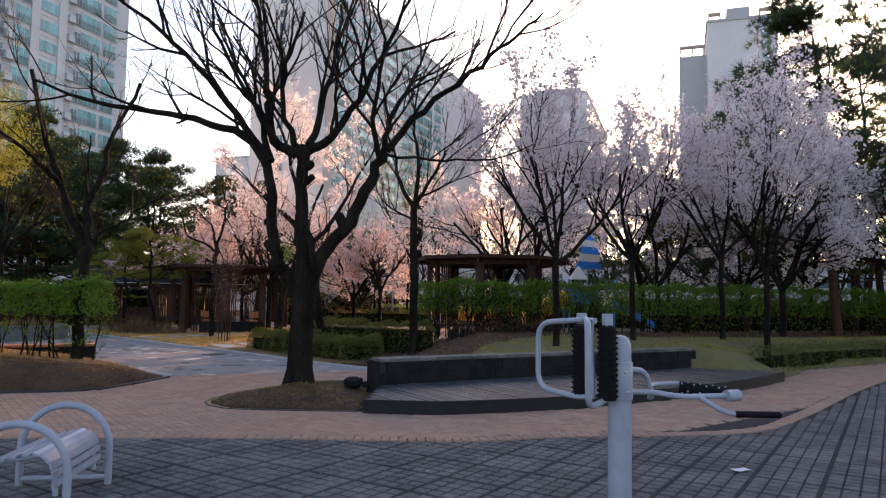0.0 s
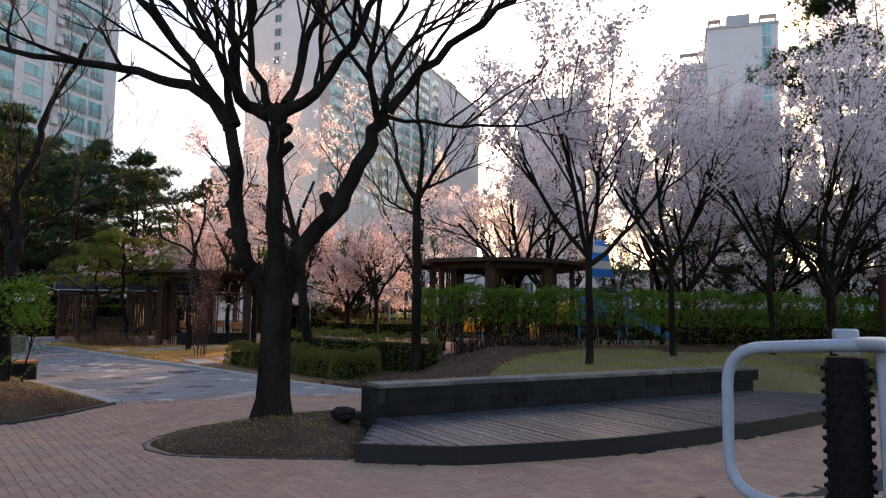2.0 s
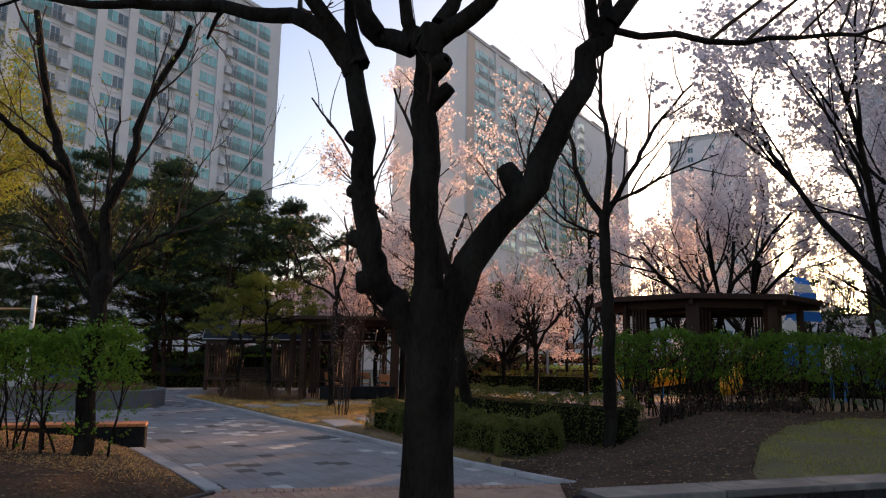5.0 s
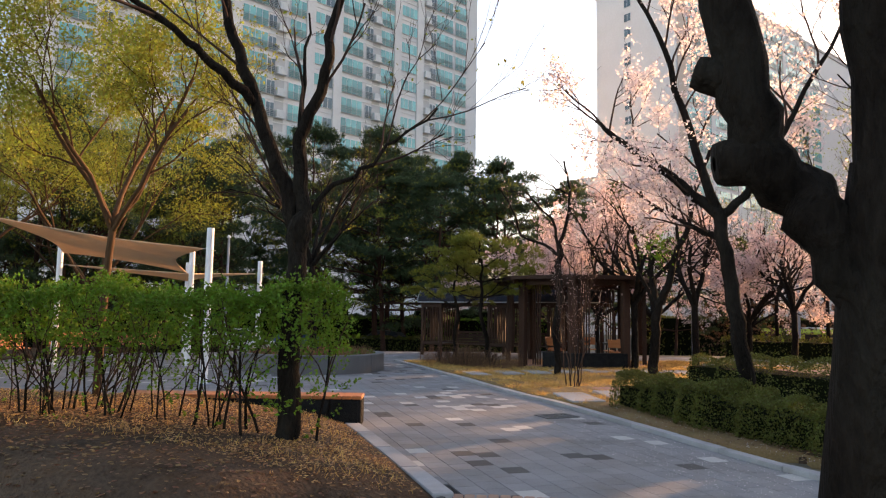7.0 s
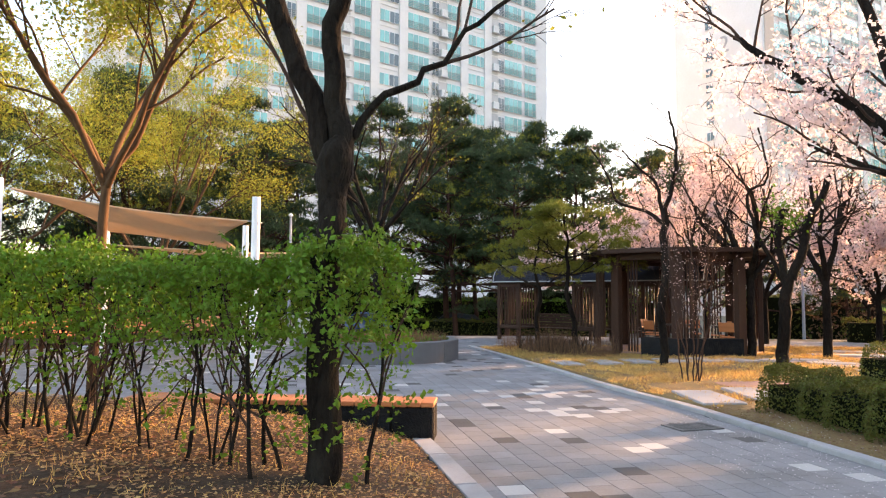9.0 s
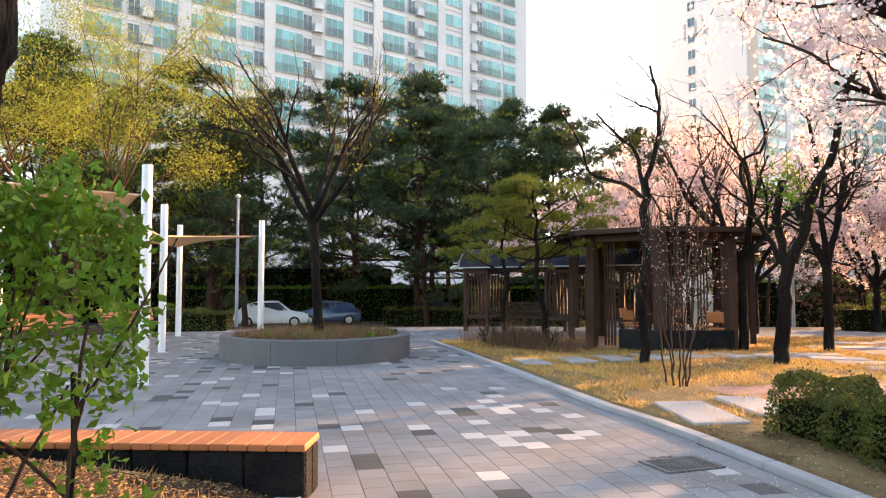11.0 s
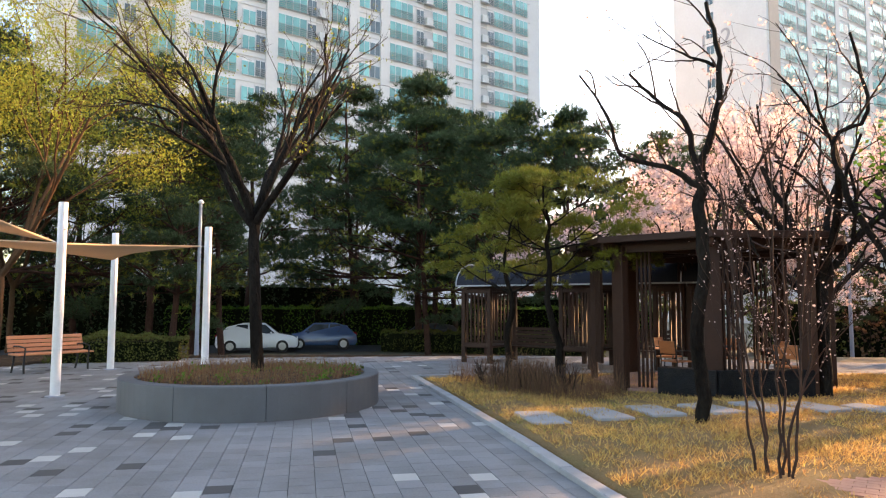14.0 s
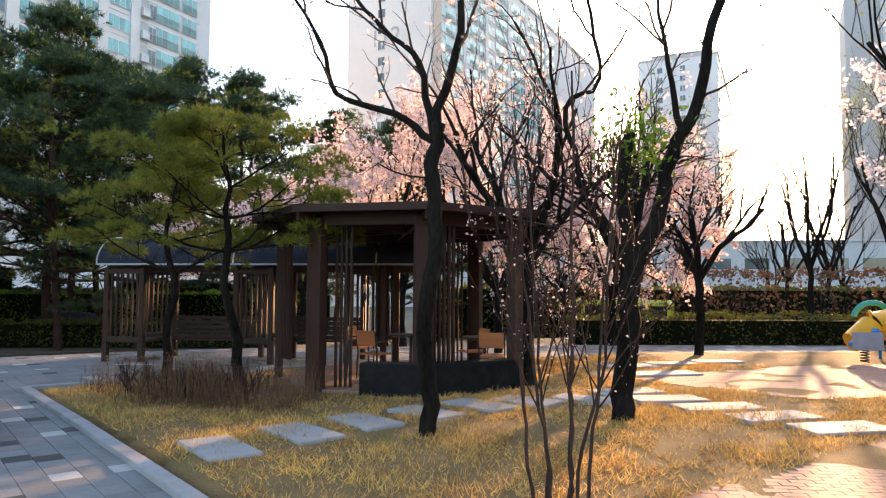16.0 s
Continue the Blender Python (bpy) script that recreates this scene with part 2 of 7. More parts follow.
M_CARGLASS = mat("car_glass", (0.03, 0.035, 0.04), 0.05, 0.1, 3, 30, 0.0, spec=0.8)
M_TYRE = mat("tyre_rubber", (0.02, 0.02, 0.02), 0.85, 0.2, 8, 60, 0.2)
M_CHROME = mat("brushed_metal", (0.55, 0.56, 0.58), 0.3, 0.1, 8, 80, 0.05, metal=1.0)
M_LAMP = mat("headlight_lens", (0.7, 0.72, 0.75), 0.1, 0.05, 8, 60, 0.0, spec=0.8)
M_TAIL = mat("red_lens", (0.45, 0.02, 0.02), 0.15, 0.05, 8, 60, 0.0, spec=0.8)
M_NUMBER = mat("painted_number", (0.36, 0.36, 0.38), 0.8, 0.05, 1, 10, 0.0)
M_LEADER = mat("shrub_yellow", (0.55, 0.40, 0.02), 0.6, 0.2, 3, 30, 0.0)

# ---- mesh helpers ----


def quick(name, verts, faces, mats, idx=None, smooth=False):
    """A mesh out of arrays; all faces have the same number of corners."""
    v = np.asarray(verts, dtype=np.float32).reshape(-1, 3)
    fc = np.asarray(faces, dtype=np.int32)
    me = bpy.data.meshes.new(name)
    k = fc.shape[1]
    me.vertices.add(len(v))
    me.vertices.foreach_set("co", v.ravel())
    me.loops.add(fc.size)
    me.loops.foreach_set("vertex_index", fc.ravel())
    me.polygons.add(len(fc))
    me.polygons.foreach_set("loop_start", np.arange(len(fc), dtype=np.int32) * k)
    if idx is not None:
        me.polygons.foreach_set("material_index", np.asarray(idx, dtype=np.int32))
    me.polygons.foreach_set("use_smooth", np.full(len(fc), bool(smooth)))
    for m in mats:
        me.materials.append(m)
    me.update(calc_edges=True)
    me.validate()
    return me


class Mesh:
    """Collects solids for one mesh."""

    def __init__(self):
        self.v, self.f, self.m = [], [], []

    def add(self, verts, faces, mi=0):
        o = len(self.v)
        self.v += [tuple(p) for p in verts]
        self.f += [tuple(i + o for i in fc) for fc in faces]
        self.m += [mi] * len(faces)
        return self

    def box(self, c, s, rz=0.0, b=0.0, mi=0, m=None):
        """A block with its corners taken off by b."""
        hx, hy, hz = s[0] / 2, s[1] / 2, s[2] / 2
        b = min(b, hx * 0.9, hy * 0.9, hz * 0.9)
        mtx = Matrix.Translation(c) @ Matrix.Rotation(rz, 4, 'Z') if m is None else m
        if b <= 0:
            vs = [(x * hx, y * hy, z * hz) for z in (-1, 1) for x, y in ((-1, -1), (1, -1), (1, 1), (-1, 1))]
            fs = [(3, 2, 1, 0), (4, 5, 6, 7), (0, 1, 5, 4), (1, 2, 6, 5), (2, 3, 7, 6), (3, 0, 4, 7)]
        else:
            ring = [(-1, -1), (1, -1), (1, 1), (-1, 1)]

            def loop(z, ins):
                out = []
                for x, y in ring:
                    px, py = x * (hx - ins), y * (hy - ins)
                    ax, ay = x * b, y * b
                    pts = [(px, py - ay, z), (px - ax, py, z)]
                    if x * y < 0:
                        pts.reverse()
                    out += pts
                return out
            vs = loop(-hz, b * 0.6) + loop(-hz + b, 0) + loop(hz - b, 0) + loop(hz, b * 0.6)
            fs = [tuple(range(7, -1, -1)), tuple(range(24, 32))]
            for k in range(3):
                for i in range(8):
                    j = (i + 1) % 8
                    fs.append((k * 8 + i, k * 8 + j, k * 8 + 8 + j, k * 8 + 8 + i))
        return self.add([mtx @ Vector(p) for p in vs], fs, mi)

    def tube(self, pts, radii, n=8, cap=True, mi=0, closed=False):
        """A round bar that follows points."""
        P = [Vector(p) for p in pts]
        if not hasattr(radii, "__len__"):
            radii = [radii] * len(P)
        o = len(self.v)
        last = None
        for i, p in enumerate(P):
            d = (P[(i + 1) % len(P)] - P[i - 1]) if closed or 0 < i < len(P) - 1 else (P[1] - P[0] if i == 0 else P[-1] - P[-2])
            d.normalize()
            if last is None:
                a = d.orthogonal().normalized()
            else:
                a = (last - d * last.dot(d)).normalized()
            last = a
            c = d.cross(a)
            for k in range(n):
                w = 2 * math.pi * k / n
                self.v.append(tuple(p + (a * math.cos(w) + c * math.sin(w)) * radii[i]))
        rows = len(P) if closed else len(P) - 1
        for i in range(rows):
            for k in range(n):
                q, r = o + i * n, o + ((i + 1) % len(P)) * n
                self.f.append((q + k, q + (k + 1) % n, r + (k + 1) % n, r + k))
                self.m.append(mi)
        if cap and not closed:
            self.f += [tuple(o + k for k in range(n - 1, -1, -1)), tuple(o + (len(P) - 1) * n + k for k in range(n))]
            self.m += [mi, mi]
        return self

    def prism(self, poly, z0, z1, mi=0, mside=None):
        n = len(poly)
        z0s = z0 if hasattr(z0, "__len__") else [z0] * n
        z1s = z1 if hasattr(z1, "__len__") else [z1] * n
        vs = [(x, y, z) for (x, y), z in zip(poly, z0s)] + [(x, y, z) for (x, y), z in zip(poly, z1s)]
        self.add(vs, [tuple(range(n, 2 * n))], mi)
        o = len(self.v) - 2 * n
        for i in range(n):
            j = (i + 1) % n
            self.f.append((o + i, o + j, o + n + j, o + n + i))
            self.m.append(mi if mside is None else mside)
        self.f.append(tuple(o + i for i in range(n - 1, -1, -1)))
        self.m.append(mi)
        return self

    def lathe(self, prof, c=(0, 0, 0), n=20, mi=0):
        """Turned about z: prof holds (radius, z)."""
        o = len(self.v)
        for r, z in prof:
            for k in range(n):
                w = 2 * math.pi * k / n
                self.v.append((c[0] + r * math.cos(w), c[1] + r * math.sin(w), c[2] + z))
        for i in range(len(prof) - 1):
            for k in range(n):
                self.f.append((o + i * n + k, o + i * n + (k + 1) % n, o + (i + 1) * n + (k + 1) % n, o + (i + 1) * n + k))
                self.m.append(mi)
        self.f += [tuple(o + k for k in range(n - 1, -1, -1)), tuple(o + (len(prof) - 1) * n + k for k in range(n))]
        self.m += [mi, mi]
        return self

    def data(self, name, mats, smooth=False):
        me = bpy.data.meshes.new(name)
        me.from_pydata(self.v, [], self.f)
        for m in mats if isinstance(mats, (list, tuple)) else [mats]:
            me.materials.append(m)
        if len(set(self.m)) > 1:
            me.polygons.foreach_set("material_index", np.array(self.m, dtype=np.int32))
        if smooth:
            me.polygons.foreach_set("use_smooth", np.ones(len(self.f), dtype=bool))
            me.set_sharp_from_angle(angle=radians(38))
        me.update()
        return me


def thing(name, label, category, at=(0, 0, 0), rz=0.0, group="", kind=""):
    e = new(name)
    e.empty_display_size = 0.2
    e.matrix_world = pose(*at, 0, 0, rz)
    return tagged(e, label, category, group, kind)


def part(name, mesh, material, parent, label="", smooth=False, kind=""):
    """Links a Mesh (or mesh data) as one object under a thing or a part, in the parent's own space."""
    me = mesh.data(name, material, smooth) if isinstance(mesh, Mesh) else mesh
    ob = new(name, me)
    ob.parent = parent
    return tagged(ob, label, kind=kind)


def struct(name, mesh, material, label, category, smooth=False):
    me = mesh.data(name, material, smooth) if isinstance(mesh, Mesh) else mesh
    return tagged(new(name, me), label, category, kind="structure")


def smooth_line(pts, k=4):
    """A Catmull-Rom curve through points."""
    P = [np.array(p, dtype=float) for p in pts]
    P = [2 * P[0] - P[1]] + P + [2 * P[-1] - P[-2]]
    out = []
    for i in range(1, len(P) - 2):
        for j in range(k):
            t = j / k
            out.append(0.5 * (2 * P[i] + (P[i + 1] - P[i - 1]) * t + (2 * P[i - 1] - 5 * P[i] + 4 * P[i + 1] - P[i + 2]) * t * t
                              + (3 * P[i] - P[i - 1] - 3 * P[i + 1] + P[i + 2]) * t ** 3))
    out.append(P[-2])
    return out


def inside(poly, x, y):
    """True where the points (arrays) lie in the polygon."""
    x, y = np.asarray(x, float), np.asarray(y, float)
    r = np.zeros(x.shape, bool)
    j = len(poly) - 1
    for i in range(len(poly)):
        (xi, yi), (xj, yj) = poly[i], poly[j]
        if yi != yj:
            r ^= ((yi > y) != (yj > y)) & (x < (xj - xi) * (y - yi) / (yj - yi) + xi)
        j = i
    return r


def scatter(poly, count, rng):
    xs, ys = [p[0] for p in poly], [p[1] for p in poly]
    x = rng.uniform(min(xs), max(xs), count * 3)
    y = rng.uniform(min(ys), max(ys), count * 3)
    k = inside(poly, x, y)
    return x[k][:count], y[k][:count]


def cards(pos, size, rng, aspect=0.6, up=0.0, fold=0.25):
    """Small folded leaves, two triangles each, turned every way. Returns verts, faces."""
    n = len(pos)
    pos = np.asarray(pos, float)
    a = rng.normal(size=(n, 3))
    a[:, 2] += up
    a /= np.linalg.norm(a, axis=1)[:, None]
    b = np.cross(a, rng.normal(size=(n, 3)))
    b /= np.linalg.norm(b, axis=1)[:, None] + 1e-9
    c = np.cross(a, b)
    s = (size * rng.uniform(0.6, 1.3, n))[:, None]
    v = np.stack([pos - a * s * 0.5, pos + b * s * aspect * 0.5 + c * s * fold * 0.4, pos + a * s * 0.5, pos - b * s * aspect * 0.5 + c * s * fold * 0.4], 1)
    q = np.arange(n)[:, None] * 4
    return v.reshape(-1, 3), np.concatenate([q + [0, 1, 2], q + [0, 2, 3]])


def blades(pos, length, width, rng, lean=0.5, d=None):
    """Thin pointed blades, one triangle each."""
    n = len(pos)
    pos = np.asarray(pos, float)
    if d is None:
        d = np.stack([rng.normal(0, lean, n), rng.normal(0, lean, n), np.ones(n)], 1)
    d = d / (np.linalg.norm(d, axis=1)[:, None] + 1e-9)
    s = np.cross(d, rng.normal(size=(n, 3)))
    s /= np.linalg.norm(s, axis=1)[:, None] + 1e-9
    w = width * 0.5
    L = (length * rng.uniform(0.5, 1.2, n))[:, None]
    v = np.stack([pos - s * w, pos + s * w, pos + d * L], 1)
    return v.reshape(-1, 3), np.arange(n * 3).reshape(-1, 3)


# ---- trees ----


def grow(rng, p, d, length, r, depth, cfg, lines, tips):
    """One limb and, from it, its side limbs."""
    k = cfg.get("steps", 5)
    pts, rad = [np.array(p, float)], [r]
    d = np.array(d, float)
    end = max(r * cfg.get("taper", 0.55), 0.002)
    for i in range(k):
        d = d + rng.normal(0, cfg["bend"], 3)
        d[2] += cfg["rise"]
        d /= np.linalg.norm(d)
        pts.append(pts[-1] + d * length / k)
        rad.append(r + (end - r) * (i + 1) / k)
    lines.append((pts, rad, depth))
    if depth <= cfg.get("tip_depth", 1):
        tips += [(pts[i], d) for i in range(1, k + 1)]
    if depth == 0:
        return
    n = cfg["kids"][min(depth, len(cfg["kids"]) - 1)]
    for i in range(n):
        t = cfg.get("from", 0.35) + (1 - cfg.get("from", 0.35)) * (i + rng.uniform(0.2, 1.0)) / n
        t = min(t, 1.0)
        j = min(int(t * k), k - 1)
        q = pts[j] + (pts[j + 1] - pts[j]) * (t * k - j)
        side = np.cross(d, rng.normal(size=3))
        side /= np.linalg.norm(side) + 1e-9
        ang = cfg["spread"] * rng.uniform(0.7, 1.25)
        nd = d * math.cos(ang) + side * math.sin(ang)
        nd[2] *= cfg.get("flat", 1.0)
        grow(rng, q, nd, length * cfg["ratio"] * rng.uniform(0.75, 1.15), max(rad[j] * cfg.get("thin", 0.6), 0.003), depth - 1, cfg, lines, tips)


def sweep(lines):
    """All limbs of a tree as one set of tapered tubes."""
    V, F, o = [], [], 0
    for pts, rad, depth in lines:
        P = np.array(pts)
        n = 9 if rad[0] > 0.06 else (6 if rad[0] > 0.025 else (4 if rad[0] > 0.009 else 3))
        D = np.gradient(P, axis=0)
        D /= np.linalg.norm(D, axis=1)[:, None] + 1e-9
        ref = np.array([1.0, 0.13, 0.07]) if abs(D[0][0]) < 0.8 else np.array([0.1, 1.0, 0.07])
        A = ref - D * (D @ ref)[:, None]
        A /= np.linalg.norm(A, axis=1)[:, None] + 1e-9
        C = np.cross(D, A)
        w = 2 * np.pi * np.arange(n) / n
        R = np.array(rad)[:, None, None]
        V.append((P[:, None, :] + R * (A[:, None, :] * np.cos(w)[None, :, None] + C[:, None, :] * np.sin(w)[None, :, None])).reshape(-1, 3))
        i = np.arange(len(P) - 1)[:, None] * n
        k = np.arange(n)[None, :]
        F.append(o + np.stack([i + k, i + (k + 1) % n, i + n + (k + 1) % n, i + n + k], -1).reshape(-1, 4))
        o += len(P) * n
    return np.concatenate(V), np.concatenate(F)


def trunk_mesh(lines, bark, twig, split=0.02):
    V, F = sweep(lines)
    counts = []
    for pts, rad, depth in lines:
        n = 9 if rad[0] > 0.06 else (6 if rad[0] > 0.025 else (4 if rad[0] > 0.009 else 3))
        counts.append(np.full((len(pts) - 1) * n, 0 if rad[0] > split else 1))
    return quick("trunk", V, F, [bark, twig], np.concatenate(counts), smooth=True)


def near_tips(tips, count, spread, rng):
    T = np.array([t[0] for t in tips])
    return T[rng.integers(0, len(T), count)] + rng.normal(0, spread, (count, 3))


def needle_crown(tips, rng, tufts, per, length, width, spread, clumps=60, flat=0.42):
    """Needle tufts on the upper side of flattened clumps that sit at the branch ends."""
    T = np.array([t[0] for t in tips])
    C = T[rng.integers(0, len(T), clumps)]
    R = spread * rng.uniform(0.6, 1.35, clumps)
    k = rng.integers(0, clumps, tufts)
    u = rng.normal(size=(tufts, 3))
    u[:, 2] = np.abs(u[:, 2]) - 0.25
    u /= np.linalg.norm(u, axis=1)[:, None]
    r = (R[k] * rng.uniform(0.35, 1.0, tufts) ** 0.5)[:, None]
    c = C[k] + u * r * [1, 1, flat]
    pos = np.repeat(c, per, 0) + rng.normal(0, length * 0.08, (tufts * per, 3))
    d = rng.normal(size=(tufts * per, 3)) * 0.8 + np.repeat(u, per, 0) * 0.8
    d[:, 2] += 0.35
    return blades(pos, length, width, rng, d=d)


def bunches(tips, count, per, spread, tight, rng, flat=1.0):
    """Places of leaves or petals gathered in bunches round the twig ends."""
    c = near_tips(tips, count, spread, rng)
    return np.repeat(c, per, 0) + rng.normal(0, tight, (count * per, 3)) * [1, 1, flat]


def flare(base, height, r, rng, wobble=0.04):
    """The foot of a trunk, wider at the ground."""
    pts = [np.array(base) + [0, 0, -0.15], np.array(base) + [0, 0, 0.05], np.array(base) + [0, 0, height * 0.3], np.array(base) + [0, 0, height]]
    return pts, [r * 1.5, r * 1.3, r * 1.05, r]

# ---- the large structure: ground, paving, kerbs ----
U_AX = Vector((math.sin(radians(19)), math.cos(radians(19)), 0))
V_AX = Vector((math.cos(radians(19)), -math.sin(radians(19)), 0))


def ground_z(x, y):
    """The ground falls gently to the street beyond the plaza."""
    s = -0.6 * x + 0.8 * y
    t = np.clip((s - 39.0) / 9.0, 0, 1)
    return -0.95 * t * t * (3 - 2 * t)


def sheet(name, material, label):
    xs = np.concatenate([[-2500, -900, -300, -150], np.arange(-90, 91, 3.0), [150, 300, 900, 2500]])
    ys = np.concatenate([[-2500, -900, -300, -100], np.arange(-40, 121, 3.0), [180, 300, 900, 2500]])
    X, Y = np.meshgrid(xs, ys)
    Z = ground_z(X, Y) - 0.06
    n = len(xs)
    i, j = np.meshgrid(np.arange(n - 1), np.arange(len(ys) - 1))
    q = (j * n + i).ravel()
    return tagged(new(name, quick(name, np.stack([X, Y, Z], -1), np.stack([q, q + 1, q + n + 1, q + n], 1), [material], smooth=True)), label, "ground", kind="structure")


sheet("ground", M_GROUND, "bare brown park earth with thin dry cover")

PLAZA = [(-5.4, 14.1), (-8.75, 17.1), (-11.6, 15.5), (-16, 14.2), (-22, 16), (-25, 20), (-26.5, 27.0), (-24.5, 30.2), (-20.5, 33.8), (-17.6, 36.8),
         (-6, 40.5), (2, 41.5), (2, 39.5), (-5.5, 37.8), (-12.2, 33.2), (-15.75, 29.4), (-13.2, 27.0), (-10.7, 24.6), (-8.0, 21.95), (-6.6, 20.75), (-3.8, 17.85), (-1.4, 15.75)]
BRICKS = [(-9.5, 8.0), (-5.05, 8.1), (-2.5, 8.3), (0.15, 8.3), (1.5, 8.7), (3.8, 9.1), (5.2, 10.4), (7.9, 13.6), (10.2, 16.1), (15.5, 20), (14.5, 21.2), (9.2, 17.6), (7.3, 15.2),
          (4.0, 12.0), (1.9, 10.7), (0.2, 10.05), (-1.1, 10.05), (-1.15, 13.3), (-1.4, 15.7), (-5.4, 14.05), (-5.85, 12.0), (-6.4, 11.65), (-7.2, 11.4), (-9.5, 11.1)]
RUBBER = [(-10, -6), (12, -6), (16, 4), (16.5, 19.5), (10.3, 16.0), (8.0, 13.5), (5.3, 10.3), (3.85, 9.0), (1.55, 8.6), (0.15, 8.22), (-2.5, 8.22), (-5.05, 8.02), (-10, 7.9)]

bed_plaza = struct("paving_bed_plaza", Mesh().prism(PLAZA, -0.12, -0.012), M_MORTAR, "grey sand joints under the plaza paving", "paving")
bed_brick = struct("paving_bed_path", Mesh().prism(BRICKS, -0.12, -0.012), M_MORTAR, "dark joints under the red clay path", "paving")
bed_rubber = struct("paving_bed_gym", Mesh().prism(RUBBER, -0.12, -0.012), M_MORTAR, "dark base under the rubber gym matting", "paving")


def piece(sx, sy, h, b):
    """One paving piece: top with chamfered rim, no underside."""
    vs = [(x * sx / 2, y * sy / 2, -h) for x, y in ((-1, -1), (1, -1), (1, 1), (-1, 1))]
    vs += [(x * sx / 2, y * sy / 2, -b) for x, y in ((-1, -1), (1, -1), (1, 1), (-1, 1))]
    vs += [(x * (sx / 2 - b), y * (sy / 2 - b), 0) for x, y in ((-1, -1), (1, -1), (1, 1), (-1, 1))]
    fs = [(8, 9, 10, 11)] + [(k, (k + 1) % 4, (k + 1) % 4 + 4, k + 4) for k in range(4)] + [(k + 4, (k + 1) % 4 + 4, (k + 1) % 4 + 8, k + 8) for k in range(4)]
    return np.array(vs), np.array(fs)


def pave(parent, cells, size, h, b, mats_single, mats_field, pick, near, rng, name, lift=0.003):
    """Lays pieces at cells (x, y, turn): those nearest as parts, the rest joined."""
    vs, fs = piece(size[0], size[1], h, b)
    shared = [quick(name, vs, fs, [m]) for m in mats_single]
    cells = sorted(cells, key=lambda c: (c[0] - near[0]) ** 2 + (c[1] - near[1]) ** 2)
    for i, (x, y, a) in enumerate(cells[:300]):
        ob = new(name, shared[pick(x, y, rng)])
        ob.parent = parent
        ob.matrix_world = Matrix.Translation((x, y, rng.uniform(0, lift) + ground_z(x, y))) @ Euler((rng.normal(0, 0.0012), rng.normal(0, 0.0012), a)).to_matrix().to_4x4()
    rest = np.array(cells[300:])
    if not len(rest):
        return
    ca, sa = np.cos(rest[:, 2]), np.sin(rest[:, 2])
    X = rest[:, 0, None] + ca[:, None] * vs[None, :, 0] - sa[:, None] * vs[None, :, 1]
    Y = rest[:, 1, None] + sa[:, None] * vs[None, :, 0] + ca[:, None] * vs[None, :, 1]
    Z = vs[None, :, 2] + rng.uniform(0, lift, len(rest))[:, None] + ground_z(rest[:, 0], rest[:, 1])[:, None] + rng.normal(0, 0.0012, len(rest))[:, None] * vs[None, :, 0]
    F = (np.arange(len(rest))[:, None, None] * len(vs) + fs[None]).reshape(-1, 4)
    idx = np.repeat([pick(x, y, rng) for x, y, a in rest], len(fs))
    part(name + "_field", quick(name + "_field", np.stack([X, Y, Z], -1), F, mats_field, idx), None, parent, kind="stuff")


